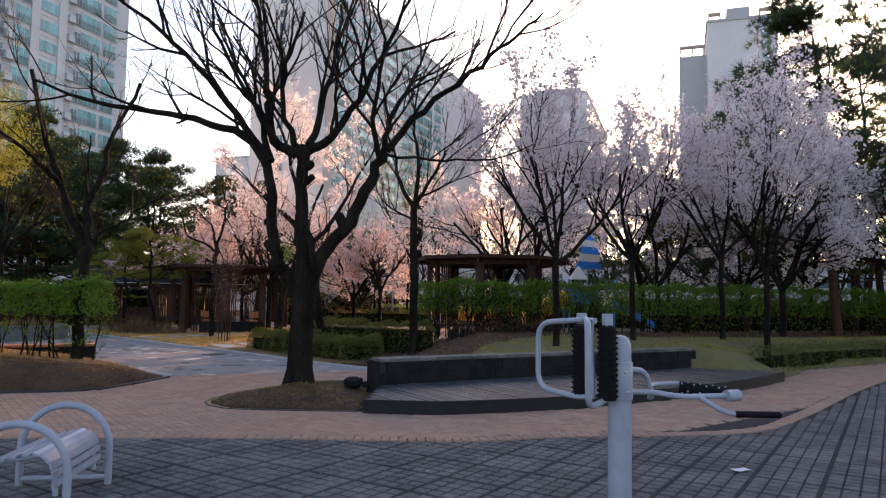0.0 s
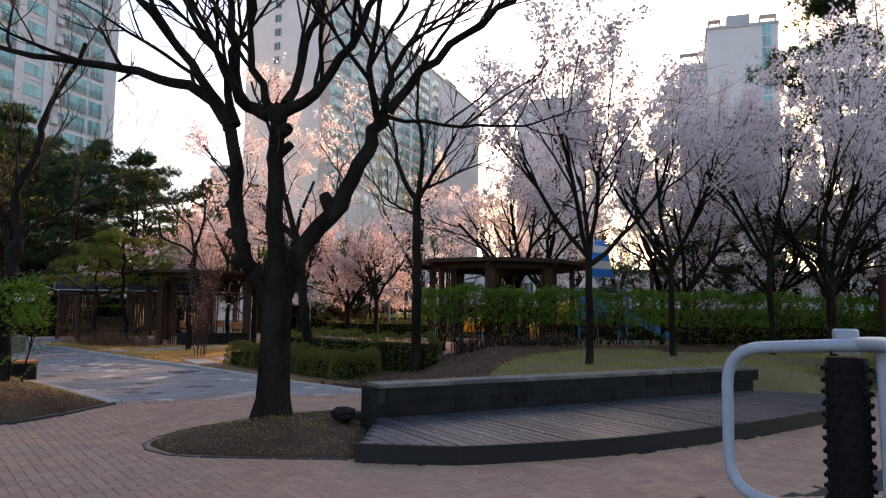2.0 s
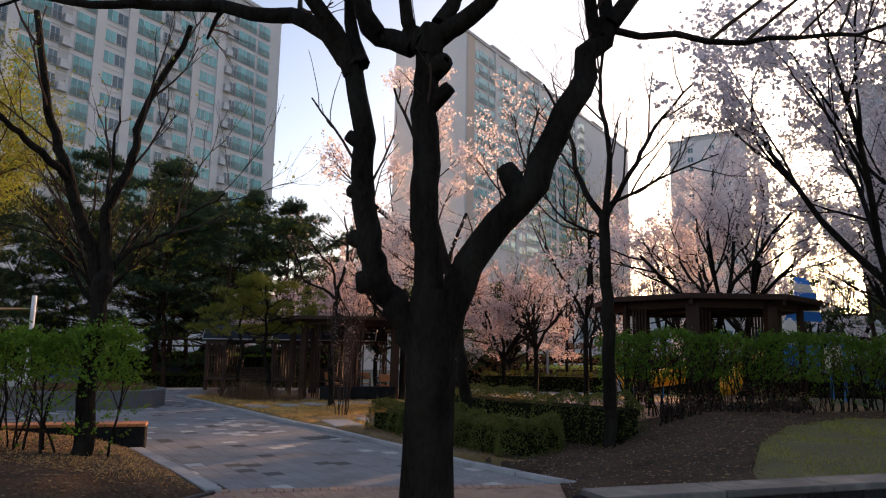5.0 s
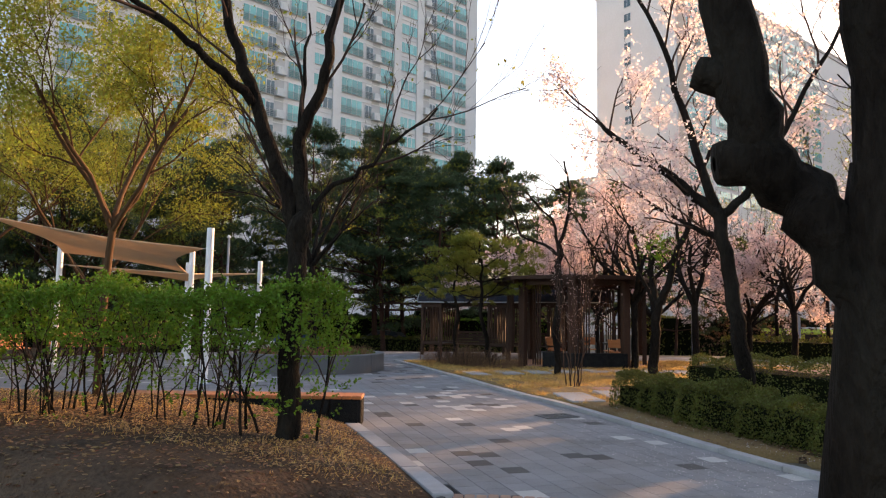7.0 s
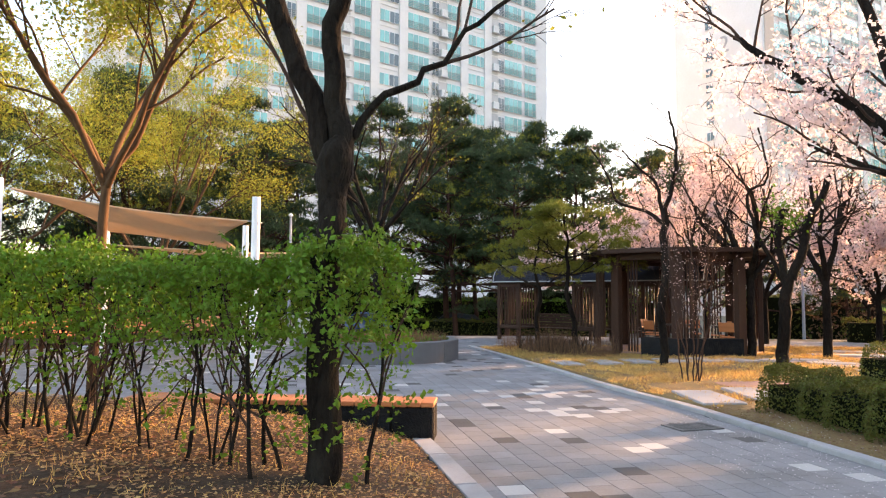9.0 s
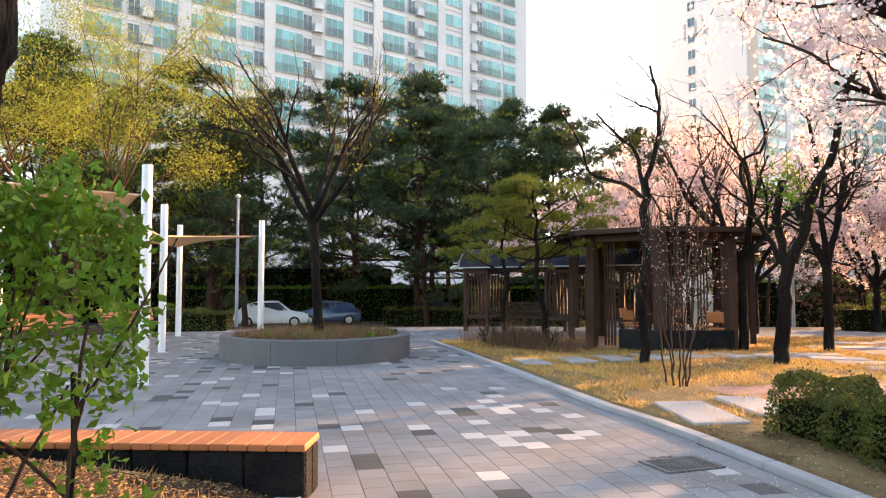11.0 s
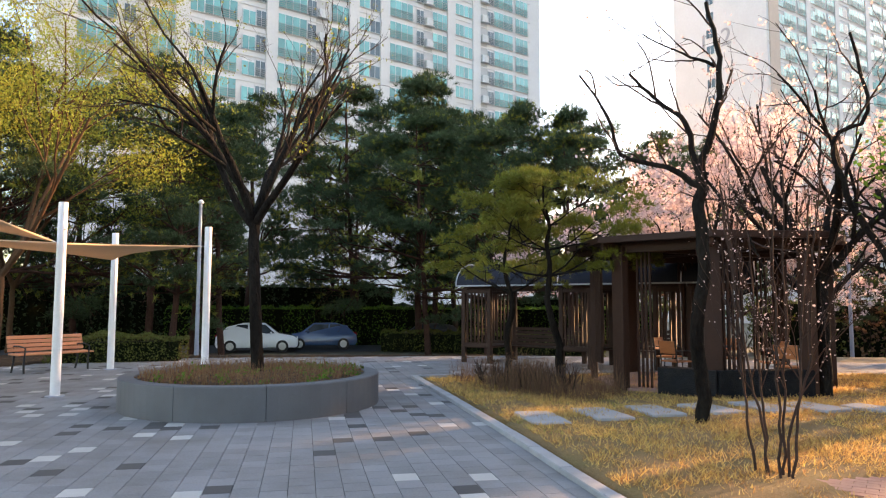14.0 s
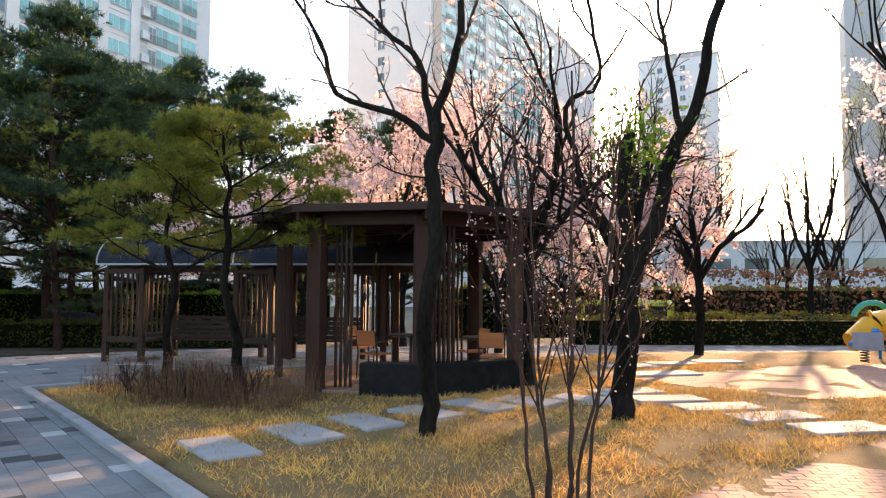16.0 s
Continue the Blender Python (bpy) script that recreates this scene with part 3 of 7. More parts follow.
def build_paving():
    rng = np.random.default_rng(5)
    # plaza: rows of pavers along the seams
    a = radians(45.5)
    ux, uy = -math.sin(a), math.cos(a)
    vx, vy = math.cos(a), math.sin(a)
    W, L = 0.245, 0.275
    cells = []
    for i in range(-140, 140):
        for j in range(-140, 140):
            o = (i % 2) * 0.5
            cx, cy = -11 + i * W * vx + (j + o) * L * ux, 23 + i * W * vy + (j + o) * L * uy
            cells.append((cx, cy, a))
    C = np.array(cells)
    ok = inside(PLAZA, C[:, 0], C[:, 1])
    ok &= (C[:, 0] + 15.67) ** 2 + (C[:, 1] - 24.73) ** 2 > 1.9 ** 2

    def pick(x, y, rng):
        r = rng.random()
        return 1 if r < 0.05 else (2 if r < 0.095 else 0)
    pave(bed_plaza, [tuple(c) for c in C[ok]], (W - 0.005, L - 0.005), 0.03, 0.0015, [M_TILE, M_TILE_L, M_TILE_D], [M_TILE_J, M_TILE_L, M_TILE_D], pick, (-9.0, 19.5), rng, "paver", 0.0012)
    # path: clay bricks laid in herringbone
    cells = []
    s = 0.105
    for i in range(-130, 170):
        for j in range(-10, 160):
            k = (i - j) % 4
            if k in (0, 3):
                x0, y0 = i * s, j * s
                if k == 0:
                    cells.append((x0 + s, y0 + s / 2, 0.0))
                else:
                    cells.append((x0 + s / 2, y0 + s, math.pi / 2))
    C = np.array(cells)
    r = radians(38)
    X = C[:, 0] * math.cos(r) - C[:, 1] * math.sin(r)
    Y = 8.0 + C[:, 0] * math.sin(r) + C[:, 1] * math.cos(r)
    ok = inside(BRICKS, X, Y)
    for dx, dy in ((0.03, 0.03), (-0.03, 0.03), (0.03, -0.03), (-0.03, -0.03)):
        ok &= inside(BRICKS, X + dx, Y + dy)
    pave(bed_brick, [(x, y, c + r) for x, y, c in zip(X[ok], Y[ok], C[ok][:, 2])], (2 * s - 0.006, s - 0.006), 0.03, 0.003, [M_BRICK_O], [M_BRICK], lambda x, y, g: 0, (-1.5, 9.3), rng, "brick")
    # gym: rubber mats moulded as small setts, four by four, laid aslant
    cells = []
    m = 0.14
    r = radians(-33)
    for i in range(-90, 100):
        for j in range(-60, 120):
            x0, y0 = i * m + (i // 4) * 0.03, j * m + (j // 4) * 0.03
            cells.append((2 + x0 * math.cos(r) - y0 * math.sin(r), 4 + x0 * math.sin(r) + y0 * math.cos(r), r))
    C = np.array(cells)
    ok = inside(RUBBER, C[:, 0], C[:, 1]) & (C[:, 1] > 1.0)
    for dx, dy in ((0.07, 0.07), (-0.07, 0.07), (0.07, -0.07), (-0.07, -0.07)):
        ok &= inside(RUBBER, C[:, 0] + dx, C[:, 1] + dy)
    pave(bed_rubber, [tuple(c) for c in C[ok]], (m - 0.018, m - 0.018), 0.03, 0.006, [M_RUBBER_O], [M_RUBBER], lambda x, y, g: 0, (0.3, 6.6), rng, "rubber_sett", 0.002)


def kerb_line(name, pts, width, height, label, rng, length=1.0, m=M_KERB, drop=0.1):
    """Kerb stones end to end along a line."""
    base = thing(name, label, "kerb", kind="structure")
    line = smooth_line([(*p, 0) for p in pts], 6) if len(pts) > 2 else [np.array((*p, 0)) for p in pts]
    acc = [0.0]
    for a, b in zip(line, line[1:]):
        acc.append(acc[-1] + float(np.linalg.norm(b - a)))
    n = max(1, round(acc[-1] / length))
    L = acc[-1] / n
    shared = Mesh().box((0, 0, (height - drop) / 2), (L - 0.008, width, height + drop), b=0.012).data("kerb_stone", m)

    def along(s):
        for i in range(len(acc) - 1):
            if s <= acc[i + 1] + 1e-6:
                return line[i] + (line[i + 1] - line[i]) * ((s - acc[i]) / (acc[i + 1] - acc[i] + 1e-9))
        return line[-1]
    for i in range(n):
        a, b = along(i * L), along((i + 1) * L)
        c = (a + b) / 2
        ob = new("kerb_stone", shared)
        ob.parent = base
        ob.matrix_world = Matrix.Translation((c[0], c[1], rng.uniform(-0.004, 0.004) + float(ground_z(c[0], c[1])))) @ Matrix.Rotation(math.atan2(b[1] - a[1], b[0] - a[0]) + rng.normal(0, 0.004), 4, 'Z')
    return base


def bumpy(name, poly, zfun, material, label, category, step=0.25, amp=0.03, skirt=0.15):
    """A patch of earth or turf with an uneven top, inside a polygon."""
    xs = np.arange(min(p[0] for p in poly) - step, max(p[0] for p in poly) + step * 2, step)
    ys = np.arange(min(p[1] for p in poly) - step, max(p[1] for p in poly) + step * 2, step)
    bm = bmesh.new()
    P = [Vector((x, y, 0)) for x, y in poly]
    cx, cy = sum(p[0] for p in poly) / len(poly), sum(p[1] for p in poly) / len(poly)
    X, Y = np.meshgrid(xs, ys)
    ok = inside(poly, X, Y)
    grid = {}
    for i in range(X.shape[0]):
        for j in range(X.shape[1]):
            x, y = X[i, j], Y[i, j]
            d = min(((Vector((x, y, 0)) - a).length if (b - a).length < 1e-6 else (Vector((x, y, 0)) - (a + (b - a) * max(0, min(1, (Vector((x, y, 0)) - a).dot(b - a) / (b - a).length_squared)))).length, k)
                    for k, (a, b) in enumerate(zip(P, P[1:] + P[:1])))
            if ok[i, j] or d[0] < step * 0.72:
                if not ok[i, j] or d[0] < step * 0.4:
                    a, b = P[d[1]], (P[1:] + P[:1])[d[1]]
                    q = a + (b - a) * max(0, min(1, (Vector((x, y, 0)) - a).dot(b - a) / (b - a).length_squared))
                    x, y, e = q.x, q.y, 0.0
                else:
                    e = d[0]
                z = zfun(x, y, e) + amp * noise.noise((x * 1.3, y * 1.3, 1.7)) * min(1, e * 3) + amp * 0.5 * noise.noise((x * 4, y * 4, 5.1)) * min(1, e * 3)
                grid[i, j] = bm.verts.new((x, y, z + float(ground_z(x, y))))
    for (i, j) in list(grid):
        if (i + 1, j) in grid and (i, j + 1) in grid and (i + 1, j + 1) in grid:
            bm.faces.new((grid[i, j], grid[i, j + 1], grid[i + 1, j + 1], grid[i + 1, j]))
    bmesh.ops.remove_doubles(bm, verts=bm.verts, dist=0.004)
    loose = [e for e in bm.edges if e.is_boundary]
    ex = bmesh.ops.extrude_edge_only(bm, edges=loose)
    for g in ex["geom"]:
        if isinstance(g, bmesh.types.BMVert):
            g.co.z -= skirt
    me = bpy.data.meshes.new(name)
    bm.to_mesh(me)
    bm.free()
    me.materials.append(material)
    me.polygons.foreach_set("use_smooth", np.ones(len(me.polygons), bool))
    return tagged(new(name, me), label, category, kind="structure")


BED = [(-9.5, 11.15), (-7.2, 11.45), (-6.4, 11.7), (-5.85, 12.1), (-5.5, 13.9), (-6.6, 15.05), (-8.75, 17.0), (-11.55, 15.4), (-16, 14.1), (-22, 15.8), (-22, 10)]
MOUND = [(-1.15, 10.2), (-2.3, 10.2), (-3.1, 10.3), (-3.55, 10.75), (-3.5, 11.6), (-2.9, 12.5), (-1.9, 13.2), (-1.2, 13.4)]
LAWN = [(0.6, 12.85), (5.55, 15.75), (7.4, 15.3), (9.2, 17.7), (14.5, 21.3), (22, 26), (22, 28.5), (12.5, 23.6), (7.0, 21.6), (3.6, 20.6), (2.0, 18.6), (1.0, 16.0), (0.5, 14.2)]
UNDER = [(-1.1, 11.8), (0.7, 12.85), (0.6, 14.2), (1.1, 16.0), (2.1, 18.5), (3.7, 20.5), (7.0, 21.5), (12.5, 23.5), (22, 28.4), (22, 31), (7.5, 25.2), (2.5, 23.6), (-1.2, 22.6), (-3.2, 22.2), (-4.6, 20.0), (-2.4, 17.3), (-1.55, 16.0), (-1.25, 13.6)]
DRY = [(-15.5, 29.3), (-13.15, 27.1), (-10.6, 24.7), (-7.9, 22.05), (-6.5, 20.85), (-3.7, 17.95), (-2.2, 17.4), (-0.5, 20.0), (2.5, 23.2), (9, 27), (9, 37), (2, 39.4), (-5.5, 37.6), (-12.1, 33.0)]
SIDE = [(-26.7, 27.2), (-24.7, 30.4), (-20.7, 34.0), (-17.8, 37.0), (-24, 44), (-40, 38), (-44, 16), (-22.5, 15.5), (-25.3, 20)]

RED_NEAR = [(-7.3, 23.9), (-6.43, 24.8), (-3.85, 27.2), (-1, 29.3), (3, 29.6), (4.5, 30.5), (4.5, 29.0), (-0.2, 28.7), (-1.3, 25.6), (-0.9, 23.4), (-4.4, 22.6)]
RED_FAR = [(-6, 32.2), (-3.5, 30.1), (-1, 30.9), (3, 33), (3, 36.5), (-2.1, 34.9)]


def bed_z(x, y, e):
    # climbs away from the path's kerb
    k = ((x + 5.45) * -0.678 + (y - 14.0) * -0.735)
    return 0.02 + 0.14 * min(1, e / 0.7) + 0.30 * max(0.0, min(1, k / 2.6)) * min(1, e / 0.5)


def mound_z(x, y, e):
    return 0.03 + 0.24 * min(1, e / 1.2)


def lawn_z(x, y, e):
    # climbs from the path to the level of the wall's top and a little on
    n = (x + 1.2) * -0.51 + (y - 11.7) * 0.86
    up = 0.12 + 0.42 * min(1, max(0.0, (x + 0.8) / 1.8)) * (min(1, max(0.0, (9.5 - x) / 3.0)) if y < 19 else 1)
    back = max(0.0, min(1.0, (x + 3.5) / 3.0))
    ramp = 1.0 if x < 5.4 and n < 6 else min(1.0, e / 1.1)
    return 0.03 + (up + 0.012 * max(0, min(n, 6)) * back) * ramp


def under_z(x, y, e):
    w = min(1.0, max(0.0, (x + 1.6) / 1.5))
    return lawn_z(x, y, e) * w + (0.03 + 0.10 * min(1, e)) * (1 - w) - 0.02


def flat_z(x, y, e):
    return 0.035


def build_ground():
    bumpy("planting_bed", BED, bed_z, M_SOIL, "dark bare soil bed with dry leaf litter", "planting bed", 0.3)
    bumpy("tree_mound", MOUND, mound_z, M_SOIL, "low earth mound with moss around the bare tree", "earth mound", 0.16)
    bumpy("bare_bank", UNDER, under_z, M_SOIL, "bare brown earth bank with leaf litter below the hedge", "earth bank", 0.35, 0.05)
    bumpy("lawn", LAWN, lawn_z, M_LAWN, "patchy green lawn with bare earth", "lawn", 0.4)
    bumpy("dry_turf", DRY, flat_z, M_DRYBASE, "straw-coloured winter turf", "lawn", 0.4)
    bumpy("verge", SIDE, flat_z, M_SOIL, "leaf-littered verge under the pines", "verge", 0.6)
    rng = np.random.default_rng(3)
    kerb_line("kerb_plaza", [(-1.3, 15.7), (-2.5, 16.6), (-3.8, 17.85), (-6.6, 20.75), (-8.0, 21.95), (-10.7, 24.6), (-13.2, 27.0), (-15.75, 29.4)], 0.15, 0.06, "grey granite kerb beside the straw turf", rng)
    kerb_line("kerb_turf_end", [(-15.75, 29.4), (-12.2, 33.2), (-8.5, 36.0)], 0.15, 0.06, "grey granite kerb at the turf's end", rng)
    kerb_line("kerb_bed", [(-5.45, 14.0), (-6.9, 15.35), (-8.7, 17.0)], 0.2, 0.05, "flat granite edging beside the soil bed", rng)
    kerb_line("kerb_bed_front", [(-9.5, 11.1), (-7.2, 11.42), (-6.35, 11.68), (-5.8, 12.1), (-5.42, 13.95)], 0.06, 0.035, "thin dark edging of the soil bed", rng, 0.6, M_GRANITE)
    kerb_line("edging_path", [(-9.5, 7.95), (-5.05, 8.06), (-2.5, 8.26), (0.15, 8.26), (1.52, 8.65), (3.82, 9.05), (5.25, 10.35), (7.95, 13.55), (10.25, 16.05)], 0.20, 0.010, "soldier course of clay bricks along the rubber matting", rng, 0.105, M_BRICK_O)
    kerb_line("edging_plaza", [(-5.42, 14.08), (-3.4, 14.92), (-1.4, 15.73)], 0.20, 0.010, "soldier course of clay bricks before the grey paving", rng, 0.105, M_BRICK_O)
    kerb_line("kerb_mound", [(-1.2, 10.15), (-2.3, 10.15), (-3.15, 10.25), (-3.62, 10.75), (-3.56, 11.6), (-2.95, 12.55), (-1.95, 13.25)], 0.04, 0.015, "thin dark edging round the tree mound", rng, 0.4, M_GRANITE)


build_ground()


# ---- stage: timber deck with a stone-faced wall ----
def build_stage():
    front = [(-1.1, 10.05), (-0.4, 10.0), (0.2, 10.05), (1.9, 10.7), (4.0, 12.0), (5.8, 13.4), (7.3, 14.95)]
    back = [(5.6, 15.7), (-1.05, 11.72)]
    deck = thing("deck_stage", "low weathered dark timber deck before a stone wall", "deck")
    poly = [tuple(p[:2]) for p in smooth_line([(*p, 0) for p in front], 4)] + back
    part("fascia", Mesh().prism(poly, -0.02, 0.162), M_STAIN, deck, "black stained edge board")
    rim = poly[:-2]
    m = Mesh()
    for (ax, ay), (bx, by) in zip(rim, rim[1:]):
        m.box(((ax + bx) / 2, (ay + by) / 2, 0.09), (math.hypot(bx - ax, by - ay) + 0.03, 0.05, 0.205), math.atan2(by - ay, bx - ax))
    part("edge_board", m, M_STAIN, deck, "black stained edge board")
    # boards run square to the wall's line
    d = Vector((back[0][0] - back[1][0], back[0][1] - back[1][1])).normalized()
    ang = math.atan2(d.y, d.x)
    rng = random.Random(4)
    w = 0.14
    for i in range(-8, 75):
        # each board is cut to the deck's outline
        e = Vector((d.y, -d.x))
        a = Vector(back[1]) + e * 0.01 + d * (i * w)
        ks = np.arange(0, 260)
        px, py = a.x + e.x * ks * 0.02, a.y + e.y * ks * 0.02
        ok = ks[inside(poly, px, py) & inside(poly, px + d.x * w * 0.9, py + d.y * w * 0.9)]
        if len(ok) < 6:
            continue
        lo, hi = int(ok[0]), int(ok[-1])
        L = (hi - lo) * 0.02 + 0.03
        c = a + e * ((lo + hi) / 2 * 0.02) + d * w * 0.5
        gap = 0.03 if i % 14 == 5 else 0.012
        part("board", Mesh().box((c.x, c.y, 0.178 + rng.uniform(-0.004, 0.004)), (L, w - gap, 0.028), ang + math.pi / 2, 0.004), M_DECK, deck)
    wall = tagged(thing("wall_stage", "dark split-stone retaining wall with a granite coping", "retaining wall", kind="structure"))
    nrm = Vector((-d.y, d.x))
    A, B = Vector(back[1]), Vector(back[0])
    L = (B - A).length
    m0 = Mesh()
    c = (A + B) / 2 + nrm * 0.16
    m0.box((c.x, c.y, 0.27), (L, 0.26, 0.56), ang)
    part("core", m0, M_MORTAR, wall)
    n = 13
    for i in range(n):
        for j in range(2):
            s = (i + 0.5 + (0.25 if j else 0)) * L / n
            if s > L - 0.1:
                continue
            q = A + d * s + nrm * 0.035
            part("stone", Mesh().box((q.x, q.y, 0.285 + j * 0.19), (L / n - 0.004, 0.10 + rng.uniform(-0.015, 0.02), 0.187), ang, 0.008), M_WALLST, wall)
    for i in range(7):
        q = A + d * ((i + 0.5) * L / 7) + nrm * 0.15
        part("coping", Mesh().box((q.x, q.y, 0.595), (L / 7 - 0.006, 0.36, 0.06), ang, 0.01), M_COPING, wall, "worn grey granite slab")
    e = A - d * 0.03 + nrm * 0.15
    part("stone", Mesh().box((e.x, e.y, 0.3), (0.1, 0.32, 0.56), ang, 0.014), M_WALLST, wall)


build_stage()


# ---- towers ----
FLOOR = 2.8


def win_mesh(w, h, panes, glass, rail):
    """A window: surround, sashes and panes, set in a shallow reveal; balcony windows carry a rail."""
    t = 0.08
    frame_me = Mesh().box((0, -0.04, h / 2), (w, 0.1, h), b=0.02).data("window", [M_SASH])
    pw = (w - t) / panes
    pane_me = Mesh().box((0, -0.095, h / 2), (pw - t, 0.03, h - 2 * t)).data("pane", [glass])
    rail_me = None
    if rail:
        # one bar bent to and fro
        pts = []
        for k in range(5):
            pts += [(-w * 0.48 if k % 2 == 0 else w * 0.48, -0.2, 0.1 + k * 0.22), (w * 0.48 if k % 2 == 0 else -w * 0.48, -0.2, 0.1 + k * 0.22)]
        rail_me = Mesh().tube(pts, 0.035, 4).data("rail", [M_RAIL])
    return frame_me, pane_me, [-w / 2 + t / 2 + pw * (i + 0.5) for i in range(panes)], rail_me


WIN = {"B": win_mesh(3.5, 2.2, 4, M_GLASS, True), "b": win_mesh(2.4, 2.2, 3, M_GLASS, True), "w": win_mesh(1.5, 1.6, 2, M_GLASS, False), "d": win_mesh(1.5, 1.6, 2, M_GLASS_D, False),
       "k": win_mesh(1.2, 1.9, 2, M_GLASS_D, True), "s": win_mesh(1.9, 2.5, 2, M_GLASS, False)}
UNIT = Mesh().box((0, -0.28, 0.5), (1.0, 0.5, 1.0), b=0.03).box((0, -0.3, 0.02), (1.3, 0.6, 0.08)).tube([(0.15 + 0.36 * math.cos(w), -0.54, 0.5 + 0.36 * math.sin(w)) for w in np.linspace(0, 6.28, 13)[:-1]], 0.02, 5, closed=True).data("air_conditioner", [M_SASH])


def tower(name, corner, long, deep, height, label, bays, gable, axis=0.0, first=2, steps=(), cap=300, wallm=None, gable_dir=-1):
    """A slab block. corner: foot of its near right corner; the long face runs on along U, the gable back along V."""
    b = thing(name, label, "apartment building", (corner[0], corner[1], -3))
    b.matrix_world = Matrix.Translation((corner[0], corner[1], -3)) @ Matrix.Rotation(radians(90 - 19 + axis), 4, 'Z')
    # local: x runs along the long face, y to its left (into the block)
    H = height + 3
    part("wall", Mesh().box((long / 2, deep / 2, H / 2), (long, deep, H)), wallm or M_CONC, b)
    part("roof", Mesh().box((long / 2, deep / 2, H + 0.3), (long + 0.6, deep + 0.6, 0.6)), M_CONC3, b, "grey parapet")
    for s in steps:
        part("penthouse", Mesh().box((s, deep / 2, H + 1.9), (7.0, deep * 0.6, 2.7), b=0.05).box((s, deep / 2, H + 3.4), (8.0, deep * 0.75, 0.3)), M_CONC3, b)
    storeys = int(height // FLOOR)
    left = cap

    def put(kind, m, wm):
        o = new("window" if kind != "a" else "air_conditioner", wm if kind == "a" else wm[0])
        o.parent = b
        o.matrix_basis = m
        if kind != "a":
            for px in wm[2]:
                g = new("pane", wm[1])
                g.parent = o
                g.location = (px, 0, 0)
            if wm[3]:
                new("rail", wm[3]).parent = o
    # pilasters between the bays of the long face, at y = 0 facing -y
    x = 0.6
    cols = []
    for k in bays:
        w = {"B": 3.5, "b": 2.4, "w": 1.5, "d": 1.5, "k": 1.2, "a": 1.3, "|": 1.3, ".": 0.5, "#": 2.6}[k]
        if x + w > long:
            break
        if k == "|":
            part("pilaster", Mesh().box((x + w / 2, -0.12, H / 2), (w, 0.3, H)), M_CONC, b)
        elif k == "#":
            part("pilaster", Mesh().box((x + w / 2, -0.06, H / 2), (w, 0.16, H)), M_CONC2, b, "tan painted strip")
        elif k == "a":
            # flat strip, not set back; its greyer paint stands for a recess's shade
            part("recess", Mesh().box((x + w / 2, -0.01, H / 2), (w, 0.06, H)), M_CONC3, b)
            cols.append((x + w / 2, "a"))
        elif k != ".":
            cols.append((x + w / 2, k))
        x += w
    for f in range(storeys - 1, first - 1, -1):
        z = f * FLOOR + 0.7 + 3
        for cx, k in cols:
            if left <= 0:
                break
            put(k, pose(cx, -0.05, z), UNIT if k == "a" else WIN[k])
            left -= 1
        part("floor_band", Mesh().box((x / 2, -0.03, z - 0.55), (x, 0.1, 0.14)), M_CONC, b)
    for gx, k in gable:
        for f in range(storeys - 1, first - 1, -1):
            put(k, pose(-0.05, gx, f * FLOOR + 0.7 + 3, 0, 0, -90), WIN[k])
    return b


def at_az(az, d, eye=(0, 0)):
    return (eye[0] + d * math.sin(radians(az)), eye[1] + d * math.cos(radians(az)))


